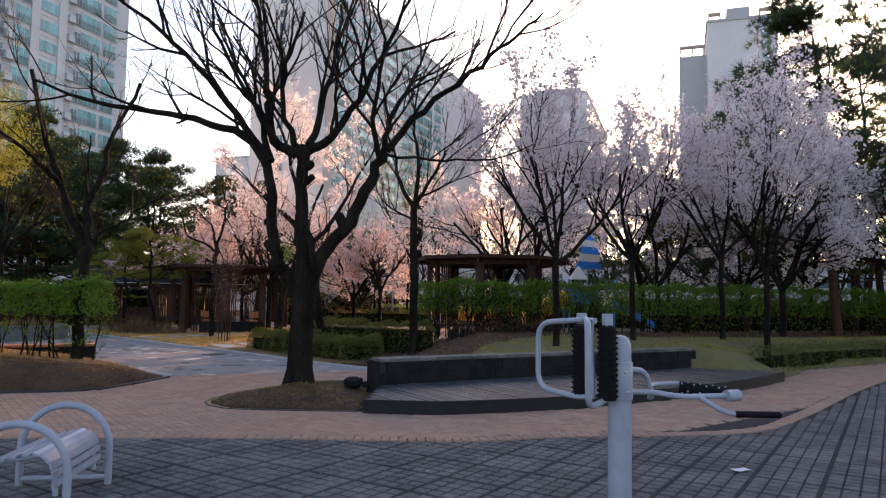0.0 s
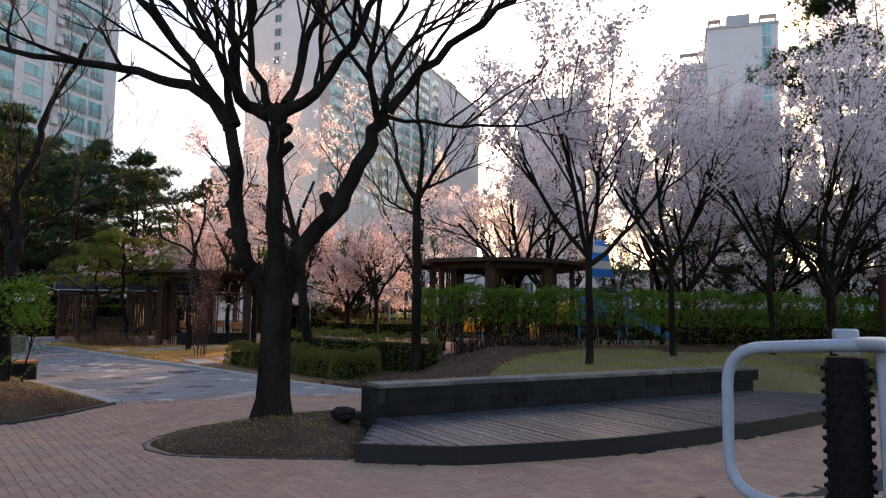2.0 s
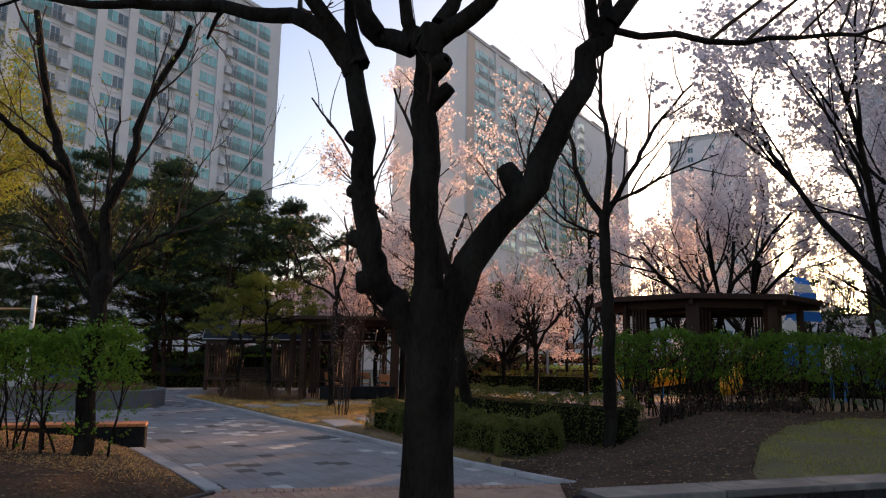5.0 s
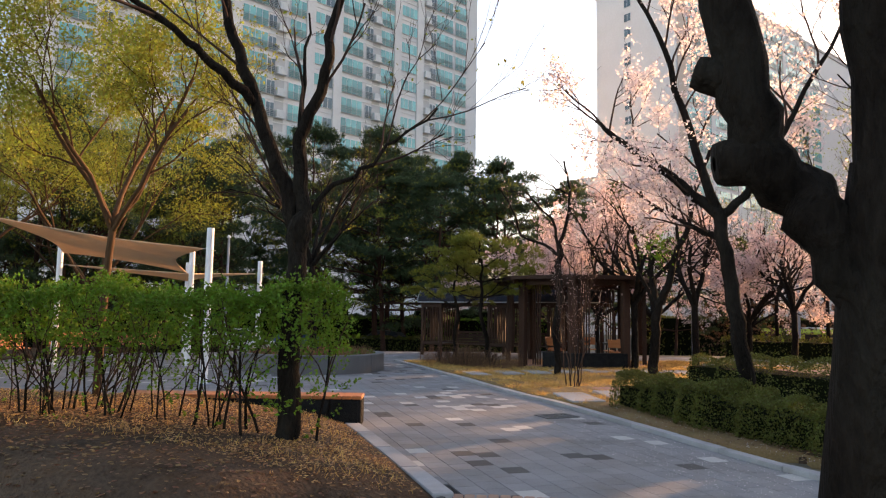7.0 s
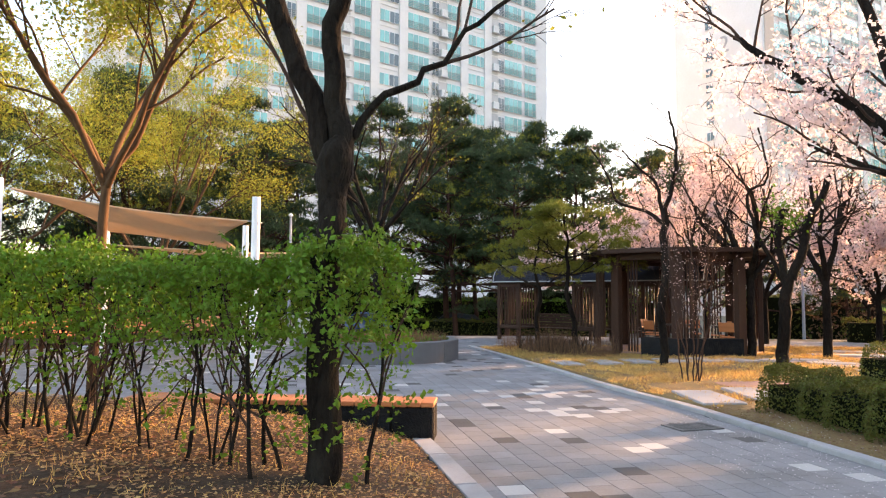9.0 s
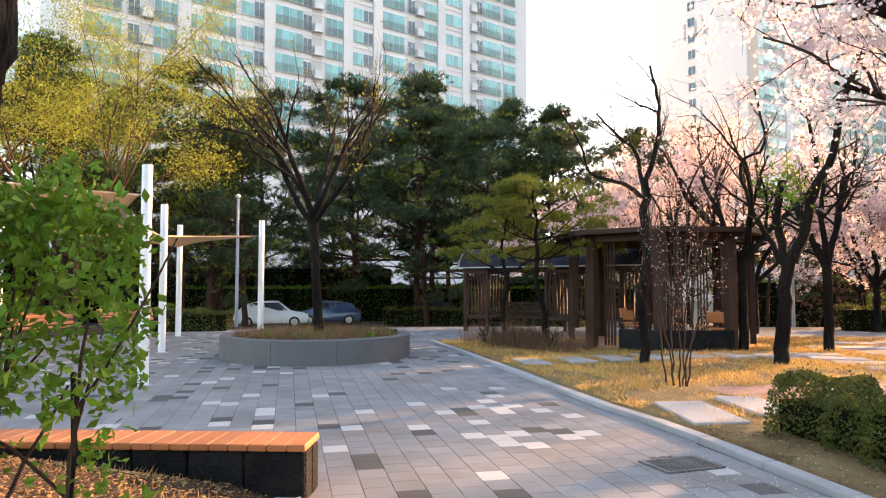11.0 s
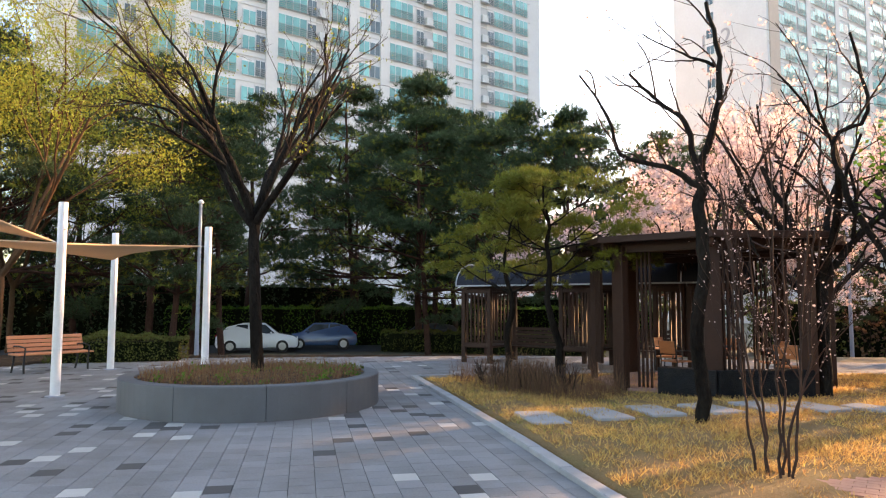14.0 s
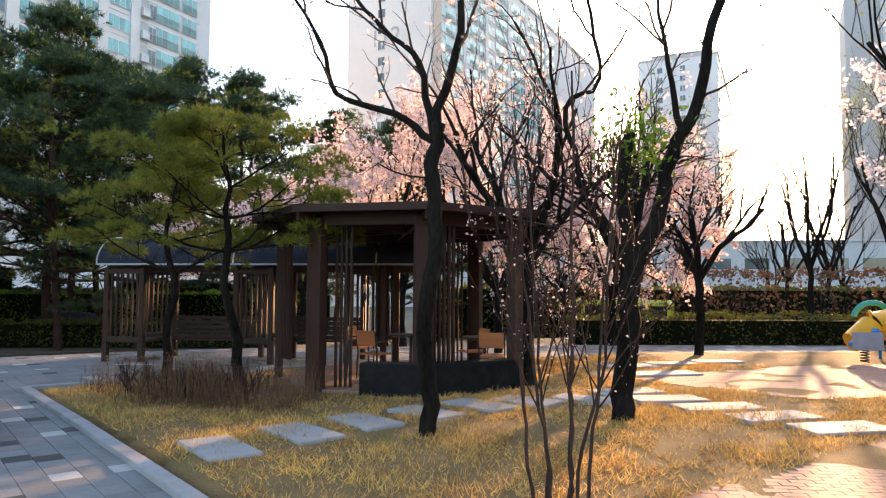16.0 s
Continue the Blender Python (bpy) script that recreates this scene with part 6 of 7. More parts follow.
    litter("fallen_petals", "white petals on the timber deck", [(-0.9, 10.3), (0.2, 10.3), (1.9, 10.95), (4.0, 12.2), (5.4, 15.4), (-0.9, 11.7)], 900, M_PETAL, 0.022, lambda x, y: 0.195, 42)
    litter("fallen_petals", "white petals on the rubber matting", RUBBER, 900, M_PETAL, 0.02, lambda x, y: 0.002, 22)
    litter("fallen_petals", "white petals among leaves by the kerb", [(-1.6, 16.3), (-3.9, 18.4), (-6.5, 21), (-5.5, 21.6), (-1.5, 17.2)], 900, M_PETAL, 0.02, lambda x, y: 0.045, 23)


build_greens()


# ---- plaza furniture ----
def build_planter():
    c = (-15.67, 24.73, 0.0)
    p = thing("round_planter", "round dark grey granite planter with dry plants and soil", "planter", c)
    n = 10
    for i in range(n):
        a0, a1 = 2 * math.pi * i / n + 0.002, 2 * math.pi * (i + 1) / n - 0.002
        m = Mesh()
        k = 8
        prof = [(2.1, -0.02), (2.1, 0.485), (2.085, 0.5), (1.87, 0.5), (1.855, 0.485), (1.855, 0.3)]
        vs = [(r * math.cos(a0 + (a1 - a0) * j / k), r * math.sin(a0 + (a1 - a0) * j / k), z) for j in range(k + 1) for r, z in prof]
        q = len(prof)
        fs = [(j * q + t, j * q + q + t, j * q + q + t + 1, j * q + t + 1) for j in range(k) for t in range(q - 1)]
        fs += [tuple(range(q)), tuple(k * q + t for t in range(q - 1, -1, -1))]
        part("granite_segment", m.add(vs, fs), M_PLANTER, p)
    m = Mesh()
    m.lathe([(1.87, 0.3), (1.87, 0.42), (1.4, 0.47), (0.7, 0.5), (0.02, 0.52)], n=28)
    part("soil", m, M_SOIL, p, smooth=True)
    rng = np.random.default_rng(77)
    a, r = rng.uniform(0, 6.28, 2600), 1.8 * np.sqrt(rng.random(2600))
    pos = np.stack([c[0] + r * np.cos(a), c[1] + r * np.sin(a), np.full(2600, 0.47)], -1)
    tagged(new("dry_plants", quick("dry_plants", *blades(pos, 0.26, 0.010, rng, 0.35), [M_LITTER])), "dry brown stalks in the round planter", "plants", kind="stuff")
    V, F = cards(pos[:1500] + rng.normal(0, 0.03, (1500, 3)) + [0, 0, 0.02], 0.06, rng)
    tagged(new("planter_leaves", quick("planter_leaves", V, F, [M_LITTER])), "reddish dry leaves in the round planter", "litter", kind="stuff")
    k = rng.integers(0, 2600, 60)
    g = np.repeat(pos[k], 12, 0) + rng.normal(0, 0.06, (720, 3)) * [1, 1, 0.4] + [0, 0, 0.05]
    tagged(new("green_sprouts", quick("green_sprouts", *cards(g, 0.07, rng), [M_LEAF])), "few green sprouts in the round planter", "plants", kind="stuff")


M_PLANTER = mat("grey_granite", (0.105, 0.108, 0.115), 0.6, 0.18, 1.5, 120, 0.15, 0.003, dirt=(0.09, 0.09, 0.09), dirt_scale=2.0, dirt_amount=0.5)


def build_sails():
    poles = [(-14.7, 19.76, 3.52, 0.085), (-19.15, 23.2, 3.5, 0.085), (-23.2, 26.6, 3.45, 0.085), (-20.0, 27.0, 3.45, 0.085), (-19.1, 16.95, 3.9, 0.095), (-22.2, 21.0, 3.6, 0.085)]
    for x, y, h, r in poles:
        t = thing("shade_pole", "white painted steel pole holding a shade sail", "pole", (x, y, 0), group="shade sail poles")
        part("shaft", Mesh().lathe([(r, 0.0), (r * 0.98, h * 0.5), (r * 0.95, h - 0.01), (r * 0.9, h)], n=20), M_WHITE, t, smooth=True)
        part("base_plate", Mesh().lathe([(r * 1.9, 0.0), (r * 1.9, 0.012), (r * 1.7, 0.02)], n=20), M_STEEL, t, "grey base plate")
        part("eye_bolt", Mesh().tube([(r * 0.9, 0, 3.0), (r * 2.0, 0, 3.0)], 0.012, 6), M_CHROME, t)

    def sail(cs, label, sag=0.25):
        t = thing("shade_sail", label, "shade sail")
        n = 14
        C = [np.array(c, float) for c in cs]
        mid = sum(C) / 4
        C = [c + (mid - c) * 0.07 for c in C]
        vs = []
        for i in range(n + 1):
            for j in range(n + 1):
                u, v = i / n, j / n
                # hems curve inward
                p = C[0] * (1 - u) * (1 - v) + C[1] * u * (1 - v) + C[2] * u * v + C[3] * (1 - u) * v
                k = 0.22 * (4 * u * (1 - u) * (2 * v - 1) ** 4 + 4 * v * (1 - v) * (2 * u - 1) ** 4)
                p = p + (mid - p) * k
                p[2] -= sag * 16 * u * (1 - u) * v * (1 - v) * 0.35
                vs.append(tuple(p))
        fs = [(i * (n + 1) + j, i * (n + 1) + j + 1, (i + 1) * (n + 1) + j + 1, (i + 1) * (n + 1) + j) for i in range(n) for j in range(n)]
        m = Mesh().add(vs, fs)
        m.add([(x, y, z - 0.008) for x, y, z in vs], [f[::-1] for f in fs])
        part("cloth", m, M_CANVAS, t, smooth=True)
        rim = [vs[i * (n + 1)] for i in range(n + 1)] + [vs[n * (n + 1) + j] for j in range(1, n + 1)] + [vs[i * (n + 1) + n] for i in range(n - 1, -1, -1)] + [vs[j] for j in range(n - 1, 0, -1)]
        part("hem", Mesh().tube(rim, 0.018, 6, closed=True), M_CANVAS, t, "stitched hem cord", smooth=True)
        for c, k in zip(C, cs):
            part("cable", Mesh().tube([tuple(c), tuple(k)], 0.006, 5), M_CHROME, t)
    P = poles
    sail([(*P[0][:2], 3.05), (*P[1][:2], 2.75), (*P[5][:2], 3.3), (*P[4][:2], 3.75)], "beige canvas shade sail stretched between white poles")
    sail([(*P[1][:2], 2.75), (*P[3][:2], 3.0), (*P[2][:2], 2.75), (*P[5][:2], 2.95)], "beige canvas shade sail over the benches")


def park_bench():
    """Slatted bench with black cast legs."""
    b = thing("park_bench", "park bench of orange wooden slats on black iron legs", "bench", group="benches on the plaza")
    for i in range(5):
        part("seat_slat", Mesh().box((0, 0.02 + i * 0.095, 0.44 + 0.003 * i), (1.85, 0.085, 0.035), b=0.008), M_SLAT, b)
    for i in range(4):
        part("back_slat", Mesh().box((0, 0, 0), (1.85, 0.03, 0.085), b=0.008, m=pose(0, 0.455 + i * 0.028 + 0.02, 0.54 + i * 0.098, -14)), M_SLAT, b)
    for x in (-0.78, 0.78):
        part("leg_frame", Mesh().tube([(x, -0.02, 0.0), (x, 0.0, 0.25), (x, -0.03, 0.41), (x, 0.2, 0.415), (x, 0.45, 0.42), (x, 0.50, 0.6), (x, 0.60, 0.9)], 0.024, 7)
             .tube([(x, 0.55, 0.0), (x, 0.47, 0.22), (x, 0.45, 0.42)], 0.024, 7).tube([(x, -0.03, 0.41), (x, -0.05, 0.6), (x, 0.2, 0.64), (x, 0.52, 0.63)], 0.018, 6), M_BLACK, b, "black cast-iron frame", smooth=True)
    return b


def build_benches():
    b = park_bench()
    spots = [(-23.75, 25.55, 92), (-23.75, 22.95, 88), (-23.6, 20.2, 86), (-22.9, 17.6, 76)]
    for i, (x, y, r) in enumerate(spots):
        m = pose(x, y, 0.0, 0, 0, r)
        if i == 0:
            b.matrix_world = m
        else:
            copy_thing(b, m)
    # stone seat wall with a timber top, square to the path
    d = Vector((-0.866, -0.5))
    nrm = Vector((0.5, -0.866))
    a = Vector((-8.48, 17.0))
    ang = math.atan2(d.y, d.x)
    L = 3.4
    s = thing("seat_wall", "dark stone seat wall with an orange timber top", "bench")
    c = a + d * L / 2
    part("core", Mesh().box((c.x, c.y, 0.18), (L - 0.05, 0.34, 0.37), ang), M_MORTAR, s)
    rng = random.Random(6)
    for i in range(8):
        for side in (-1, 1):
            q = a + d * ((i + 0.5) * L / 8) + nrm * 0.18 * side
            part("stone", Mesh().box((q.x, q.y, 0.19), (L / 8 - 0.015, 0.07 + rng.uniform(-0.01, 0.015), 0.36), ang, 0.016), M_WALLST, s)
    for side in (-0.1, 0.1):
        q = a - d * 0.0 + nrm * side
        part("stone", Mesh().box((q.x, q.y, 0.19), (0.08, 0.19, 0.37), ang, 0.016), M_WALLST, s)
    for i in range(int(L / 0.145) + 1):
        q = a + d * (i * 0.145 + 0.03)
        part("board", Mesh().box((q.x, q.y, 0.405), (0.138, 0.46, 0.05), ang, 0.008), M_WOOD, s)
    # iron drain grating
    g = thing("drain_grating", "grey iron drain grating in the grey paving", "drain", (-6.32, 19.45, 0.0), 52)
    part("frame", Mesh().box((0, 0.195, 0.006), (0.6, 0.03, 0.02)).box((0, -0.195, 0.006), (0.6, 0.03, 0.02)).box((0.285, 0, 0.006), (0.03, 0.36, 0.02)).box((-0.285, 0, 0.006), (0.03, 0.36, 0.02)), M_COPING, g)
    # thin black plate under the bars stands for the hollow's shade
    part("pit", Mesh().box((0, 0, -0.003), (0.56, 0.38, 0.012)), M_FOAM, g)
    for i in range(13):
        part("bar", Mesh().box((-0.258 + i * 0.043, 0, 0.009), (0.022, 0.36, 0.014)), M_COPING, g)


# ---- pavilions ----
def pavilion():
    """Eight-sided timber pavilion: broad plank posts, slatted panels, a flat roof ring, a low stone bench wall."""
    p = thing("pavilion", "dark brown eight-sided timber pavilion with slatted posts", "pavilion", group="timber pavilions")
    R, H = 2.29, 2.75
    ring = []
    for k in range(8):
        a = radians(-119 + 45 * k)
        ring.append(Vector((R * math.cos(a), R * math.sin(a), 0)))
    for k in range(8):
        a, b = ring[k], ring[(k + 1) % 8]
        t = (b - a).normalized()
        ang = math.atan2(t.y, t.x)
        if k % 2 == 0 or k == 1:
            # broad post of two planks
            part("post", Mesh().box((a.x, a.y, H / 2), (0.30, 0.16, H), ang - radians(22.5), 0.012), M_BROWN, p)
        else:
            part("post", Mesh().box((a.x, a.y, H / 2), (0.14, 0.14, H), ang - radians(22.5), 0.01), M_BROWN, p)
        if k in (1, 3, 5, 7):
            # slats beside the post
            for i in range(5):
                q = a + t * (0.20 + i * 0.085)
                part("slat", Mesh().box((q.x, q.y, H / 2 + 0.2), (0.04, 0.06, H - 0.4), ang, 0.006), M_BROWN, p)
        if k in (0, 4):
            for i in range(4):
                q = a * 0.86 + t * (0.1 + i * 0.085)
                part("slat", Mesh().box((q.x, q.y, H / 2), (0.04, 0.05, H), ang, 0.006), M_BROWN, p)
    Ro = 2.8
    outer = [(Ro * math.cos(radians(-119 + 45 * k)), Ro * math.sin(radians(-119 + 45 * k))) for k in range(8)]
    part("roof", Mesh().prism(outer, 2.82, 2.88), M_BROWN, p, "flat brown roof deck")
    for k in range(8):
        a, b = Vector(outer[k]), Vector(outer[(k + 1) % 8])
        c, t = (a + b) / 2, (b - a)
        part("fascia", Mesh().box((c.x * 0.995, c.y * 0.995, 2.85), (t.length + 0.02, 0.06, 0.12), math.atan2(t.y, t.x), 0.008), M_BROWN, p)
        q = ring[k]
        part("beam", Mesh().box((q.x * 0.62, q.y * 0.62, 2.74), (2.6, 0.08, 0.15), math.atan2(q.y, q.x), 0.008), M_BROWN, p)
        r2 = (ring[k] + ring[(k + 1) % 8]) / 2
        tt = ring[(k + 1) % 8] - ring[k]
        part("beam", Mesh().box((r2.x, r2.y, 2.72), (tt.length - 0.15, 0.09, 0.2), math.atan2(tt.y, tt.x), 0.008), M_BROWN, p)
    for k, (f0, f1) in ((0, (0.45, 1.05)), (1, (0.0, 1.0))):
        a, b = ring[k], ring[k + 1]
        c = a + (b - a) * (f0 + f1) / 2
        t = b - a
        part("bench_wall", Mesh().box((c.x, c.y, 0.24), (t.length * (f1 - f0), 0.34, 0.5), math.atan2(t.y, t.x), 0.015), M_WALLST, p, "dark stone low wall")
    part("floor_slab", Mesh().prism([(2.35 * math.cos(radians(-119 + 45 * k)), 2.35 * math.sin(radians(-119 + 45 * k))) for k in range(8)], -0.05, 0.05), M_RED, p, "red paved floor")
    return p


def chair():
    c = thing("cafe_chair", "metal chair with orange wooden back and seat", "chair", group="chairs in the pavilion")
    part("seat", Mesh().box((0, 0, 0.44), (0.44, 0.42, 0.03), b=0.01), M_WOOD, c)
    part("backrest", Mesh().box((0, 0, 0), (0.44, 0.025, 0.26), b=0.01, m=pose(0, 0.24, 0.72, -10)), M_WOOD, c)
    for x in (-0.22, 0.22):
        part("frame", Mesh().tube([(x, -0.2, 0), (x, -0.2, 0.43), (x, -0.2, 0.63), (x, -0.1, 0.66), (x, 0.2, 0.66)], 0.013, 6).tube([(x, 0.24, 0), (x, 0.2, 0.44), (x, 0.26, 0.85)], 0.013, 6), M_BLACK, c, "black tube frame", smooth=True)
    return c


def table():
    t = thing("cafe_table", "round dark metal table in the pavilion", "table")
    part("tabletop", Mesh().lathe([(0.0, 0.70), (0.40, 0.70), (0.42, 0.71), (0.42, 0.725), (0.41, 0.735), (0.0, 0.735)], n=24), M_BLACK, t)
    part("column", Mesh().lathe([(0.03, 0.02), (0.03, 0.70)], n=10), M_BLACK, t)
    for k in range(3):
        a = k * 2.1
        part("foot", Mesh().tube([(0, 0, 0.12), (0.2 * math.cos(a), 0.2 * math.sin(a), 0.08), (0.34 * math.cos(a), 0.34 * math.sin(a), 0.01)], 0.016, 6), M_BLACK, t)
    return t


def arch_shelter():
    """Row of slatted bays under a long barrel roof of smoked sheet."""
    s = thing("arched_shelter", "brown slatted shelter under a dark barrel roof", "shelter", (0, 0, 0))
    y0, y1 = 33.7, 35.2
    yc = (y0 + y1) / 2
    X = [-17.35, -14.15, -10.95, -9.6]
    n = 12
    for i in range(3):
        vs, fs = [], []
        for x in (X[i] + 0.01, X[i + 1] - 0.01):
            for r in (0.86, 0.85):
                for k in range(n + 1):
                    a = math.pi * k / n
                    vs.append((x, yc - r * math.cos(a), 2.2 + 0.62 * math.sin(a) * r / 0.86))
        q = n + 1
        for k in range(n):
            fs += [(k, k + 1, 2 * q + k + 1, 2 * q + k), (q + k + 1, q + k, 3 * q + k, 3 * q + k + 1)]
        part("roof_sheet", Mesh().add(vs, fs), M_ROOF, s, "curved smoked sheet", smooth=True)
    for x in X:
        part("rib", Mesh().tube([(x, yc - 0.88 * math.cos(math.pi * k / n), 2.2 + 0.64 * math.sin(math.pi * k / n)) for k in range(n + 1)], 0.018, 6), M_RAIL if x == X[0] else M_WHITE, s, "pale metal rib")
    for y in (yc - 0.88, yc + 0.88):
        part("gutter", Mesh().box(((X[0] + X[3]) / 2, y, 2.18), (X[3] - X[0], 0.04, 0.04)), M_RAIL, s, "grey edge rail")
        part("beam", Mesh().box(((X[0] + X[3]) / 2, y * 0.5 + yc * 0.5, 2.1), (X[3] - X[0], 0.1, 0.14), b=0.008), M_BROWN, s)
    for xa, xb in ((-17.15, -16.3), (-14.1, -13.3), (-11.6, -10.8)):
        for y in (y0, y1):
            for x in (xa, xb):
                part("post", Mesh().box((x, y, 1.05), (0.12, 0.12, 2.1), b=0.01), M_BROWN, s)
            k = int((xb - xa) / 0.11)
            for i in range(1, k):
                part("slat", Mesh().box((xa + (xb - xa) * i / k, y, 1.3), (0.045, 0.06, 1.5), b=0.006), M_BROWN, s)
            part("rail", Mesh().box(((xa + xb) / 2, y, 0.5), (xb - xa, 0.1, 0.12), b=0.008), M_BROWN, s)
            part("rail", Mesh().box(((xa + xb) / 2, y, 2.02), (xb - xa, 0.1, 0.1), b=0.008), M_BROWN, s)
        part("side_seat", Mesh().box(((xa + xb) / 2, yc, 0.45), (xb - xa, y1 - y0, 0.06), b=0.01), M_BROWN, s)
    for xa, xb in ((-16.3, -14.1), (-13.3, -11.6)):
        for i in range(5):
            part("back_board", Mesh().box(((xa + xb) / 2, y1 - 0.05, 0.5 + i * 0.11), (xb - xa - 0.1, 0.03, 0.09), b=0.006), M_BROWN, s)
        for i in range(4):
            part("seat_board", Mesh().box(((xa + xb) / 2, y1 - 0.5 + i * 0.11, 0.44), (xb - xa - 0.1, 0.095, 0.035), b=0.006), M_BROWN, s)
    return s


def build_pavilions():
    p = pavilion()
    p.matrix_world = pose(-9.95, 31.73, 0.03)
    copy_thing(p, pose(1.75, 25.3, 0.22, 0, 0, 16))
    arch_shelter()
    c = chair()
    c.matrix_world = pose(-10.4, 31.1, 0.08, 0, 0, 150)
    for x, y, r in ((-9.7, 32.6, 20), (-8.75, 31.9, -60), (-8.3, 31.0, 170), (-10.9, 32.3, 80)):
        copy_thing(c, pose(x, y, 0.08, 0, 0, r))
    t = table()
    t.matrix_world = pose(-9.9, 31.9, 0.08)
    copy_thing(t, pose(-8.5, 31.5, 0.08))


# ---- outdoor gym ----
def rounded(pts, r=0.09, k=4):
    """Points of a bent bar with rounded corners."""
    P = [Vector(p) for p in pts]
    out = [P[0]]
    for a, b, c in zip(P, P[1:], P[2:]):
        u, v = (a - b).normalized(), (c - b).normalized()
        d = min(r, (a - b).length * 0.48, (c - b).length * 0.48)
        s, e = b + u * d, b + v * d
        for i in range(k + 1):
            t = i / k
            out.append(s * (1 - t) ** 2 + b * 2 * t * (1 - t) + e * t * t)
    return [tuple(p) for p in out + [P[-1]]]


def build_gym():
    g = thing("massage_post", "grey steel outdoor gym post with black massage rollers", "gym equipment", (1.2, 4.72, 0))
    r = 0.078
    part("post", Mesh().lathe([(r, 0), (r, 1.0)], n=24), M_STEEL, g, smooth=True)
    part("collar", Mesh().lathe([(r + 0.004, 0.99), (r + 0.008, 1.0), (r + 0.008, 1.235), (r + 0.004, 1.245)], n=24), M_STEEL, g, smooth=True)
    for z in (1.005, 1.02, 1.22, 1.235):
        part("band", Mesh().lathe([(r + 0.007, z), (r + 0.012, z + 0.004), (r + 0.007, z + 0.008)], n=24), M_STEEL, g, smooth=True)
    part("dome_cap", Mesh().lathe([(r, 1.24), (r, 1.31), (r * 1.0, 1.33), (r * 0.96, 1.36), (r * 0.8, 1.395), (r * 0.5, 1.415), (0.005, 1.422)], n=24), M_STEEL, g, smooth=True)
    for x, z in ((-0.02, 1.18), (0.0, 1.05)):
        part("bolt", Mesh().lathe([(0.010, 0), (0.010, 0.008), (0.004, 0.011)], n=8).data("bolt", [M_CHROME]), None, g, "chrome bolt").matrix_basis = Matrix.Translation((x + 0.04, -0.08, z)) @ Matrix.Rotation(radians(90), 4, 'X')
    # upright loop with the two rollers
    e = (-0.51, 0.28)
    n = (-0.26, -0.32)
    loop = rounded([(-0.07, 0.0, 1.03), (n[0] + 0.0, n[1] + 0.3, 1.0), (e[0], e[1], 1.03), (e[0], e[1], 1.49), (n[0], n[1] + 0.32, 1.52), (-0.20, -0.16, 1.52)], 0.12, 6)
    part("loop", Mesh().tube(loop, 0.019, 10), M_STEEL, g, smooth=True)
    part("bar", Mesh().tube(rounded([(-0.24, 0.06, 1.52), (-0.26, -0.18, 1.53), (-0.285, -0.34, 1.50), (-0.285, -0.36, 1.0), (-0.2, -0.2, 0.98), (-0.05, 0, 1.02)], 0.08, 6), 0.021, 10), M_STEEL, g, smooth=True)
    part("bar", Mesh().tube([(-0.20, -0.05, 1.52), (-0.19, -0.05, 1.0)], 0.017, 10), M_STEEL, g, smooth=True)
    for x, y in ((-0.245, 0.05), (-0.105, -0.10)):
        cap = part("cap", Mesh().lathe([(0.036, 1.49), (0.036, 1.56), (0.03, 1.565)], c=(x, y, 0), n=16), M_STEEL, g, smooth=True)
        m = Mesh()
        m.lathe([(0.02, 1.0), (0.056, 1.0), (0.059, 1.02), (0.059, 1.46), (0.055, 1.48), (0.02, 1.48)], c=(x, y, 0), n=16)
        for i in range(13):
            for k in range(10):
                w = 6.283 * (k + 0.5 * (i % 2)) / 10
                m.box((x + 0.062 * math.cos(w), y + 0.062 * math.sin(w), 1.025 + i * 0.035), (0.016, 0.014, 0.014), w, 0.004)
        part("roller", m, M_FOAM, g, "black knobbed roller")
    # leg rollers on the other side
    part("arm", Mesh().tube(rounded([(0.06, 0.02, 1.19), (0.20, 0.1, 1.18), (0.27, 0.16, 1.0), (0.26, 0.2, 0.98)], 0.1, 6), 0.019, 10), M_STEEL, g, smooth=True)
    part("arm", Mesh().tube(rounded([(0.06, 0.02, 1.04), (0.25, 0.12, 1.03), (0.45, 0.10, 1.0), (0.78, 0.20, 1.0), (0.86, 0.24, 1.0)], 0.1, 6), 0.019, 10), M_STEEL, g, smooth=True)
    part("arm", Mesh().tube(rounded([(0.24, 0.14, 1.03), (0.33, 0.40, 1.05), (0.56, 0.46, 1.05)], 0.1, 6), 0.017, 10), M_STEEL, g, smooth=True)
    part("arm", Mesh().tube(rounded([(0.58, 0.14, 1.0), (0.72, 0.02, 0.91), (0.84, 0.0, 0.9)], 0.05, 5), 0.017, 10), M_STEEL, g, smooth=True)
    part("grip", Mesh().tube([(0.78, 0.0, 0.905), (1.08, 0.0, 0.905)], 0.022, 10), M_FOAM, g, "black rubber grip", smooth=True)
    part("hub", Mesh().tube([(0.80, 0.20, 1.0), (0.90, 0.24, 1.0)], 0.042, 12), M_STEEL, g, smooth=True)
    m = Mesh().tube([(0.54, 0.40, 1.03), (0.84, 0.26, 1.01)], 0.046, 14)
    part("roller", m, M_FOAM, g, "black roller with pale knobs")
    d = Vector((0.30, -0.14, -0.02))
    for i in range(8):
        for k in range(8):
            w = 6.283 * (k + 0.5 * (i % 2)) / 8
            u = Vector((0.42, 0.9, 0)).normalized()
            q = Vector((0.54, 0.40, 1.03)) + d * ((i + 0.5) / 8) + (u * math.cos(w) + Vector((0, 0, 1)) * math.sin(w)) * 0.047
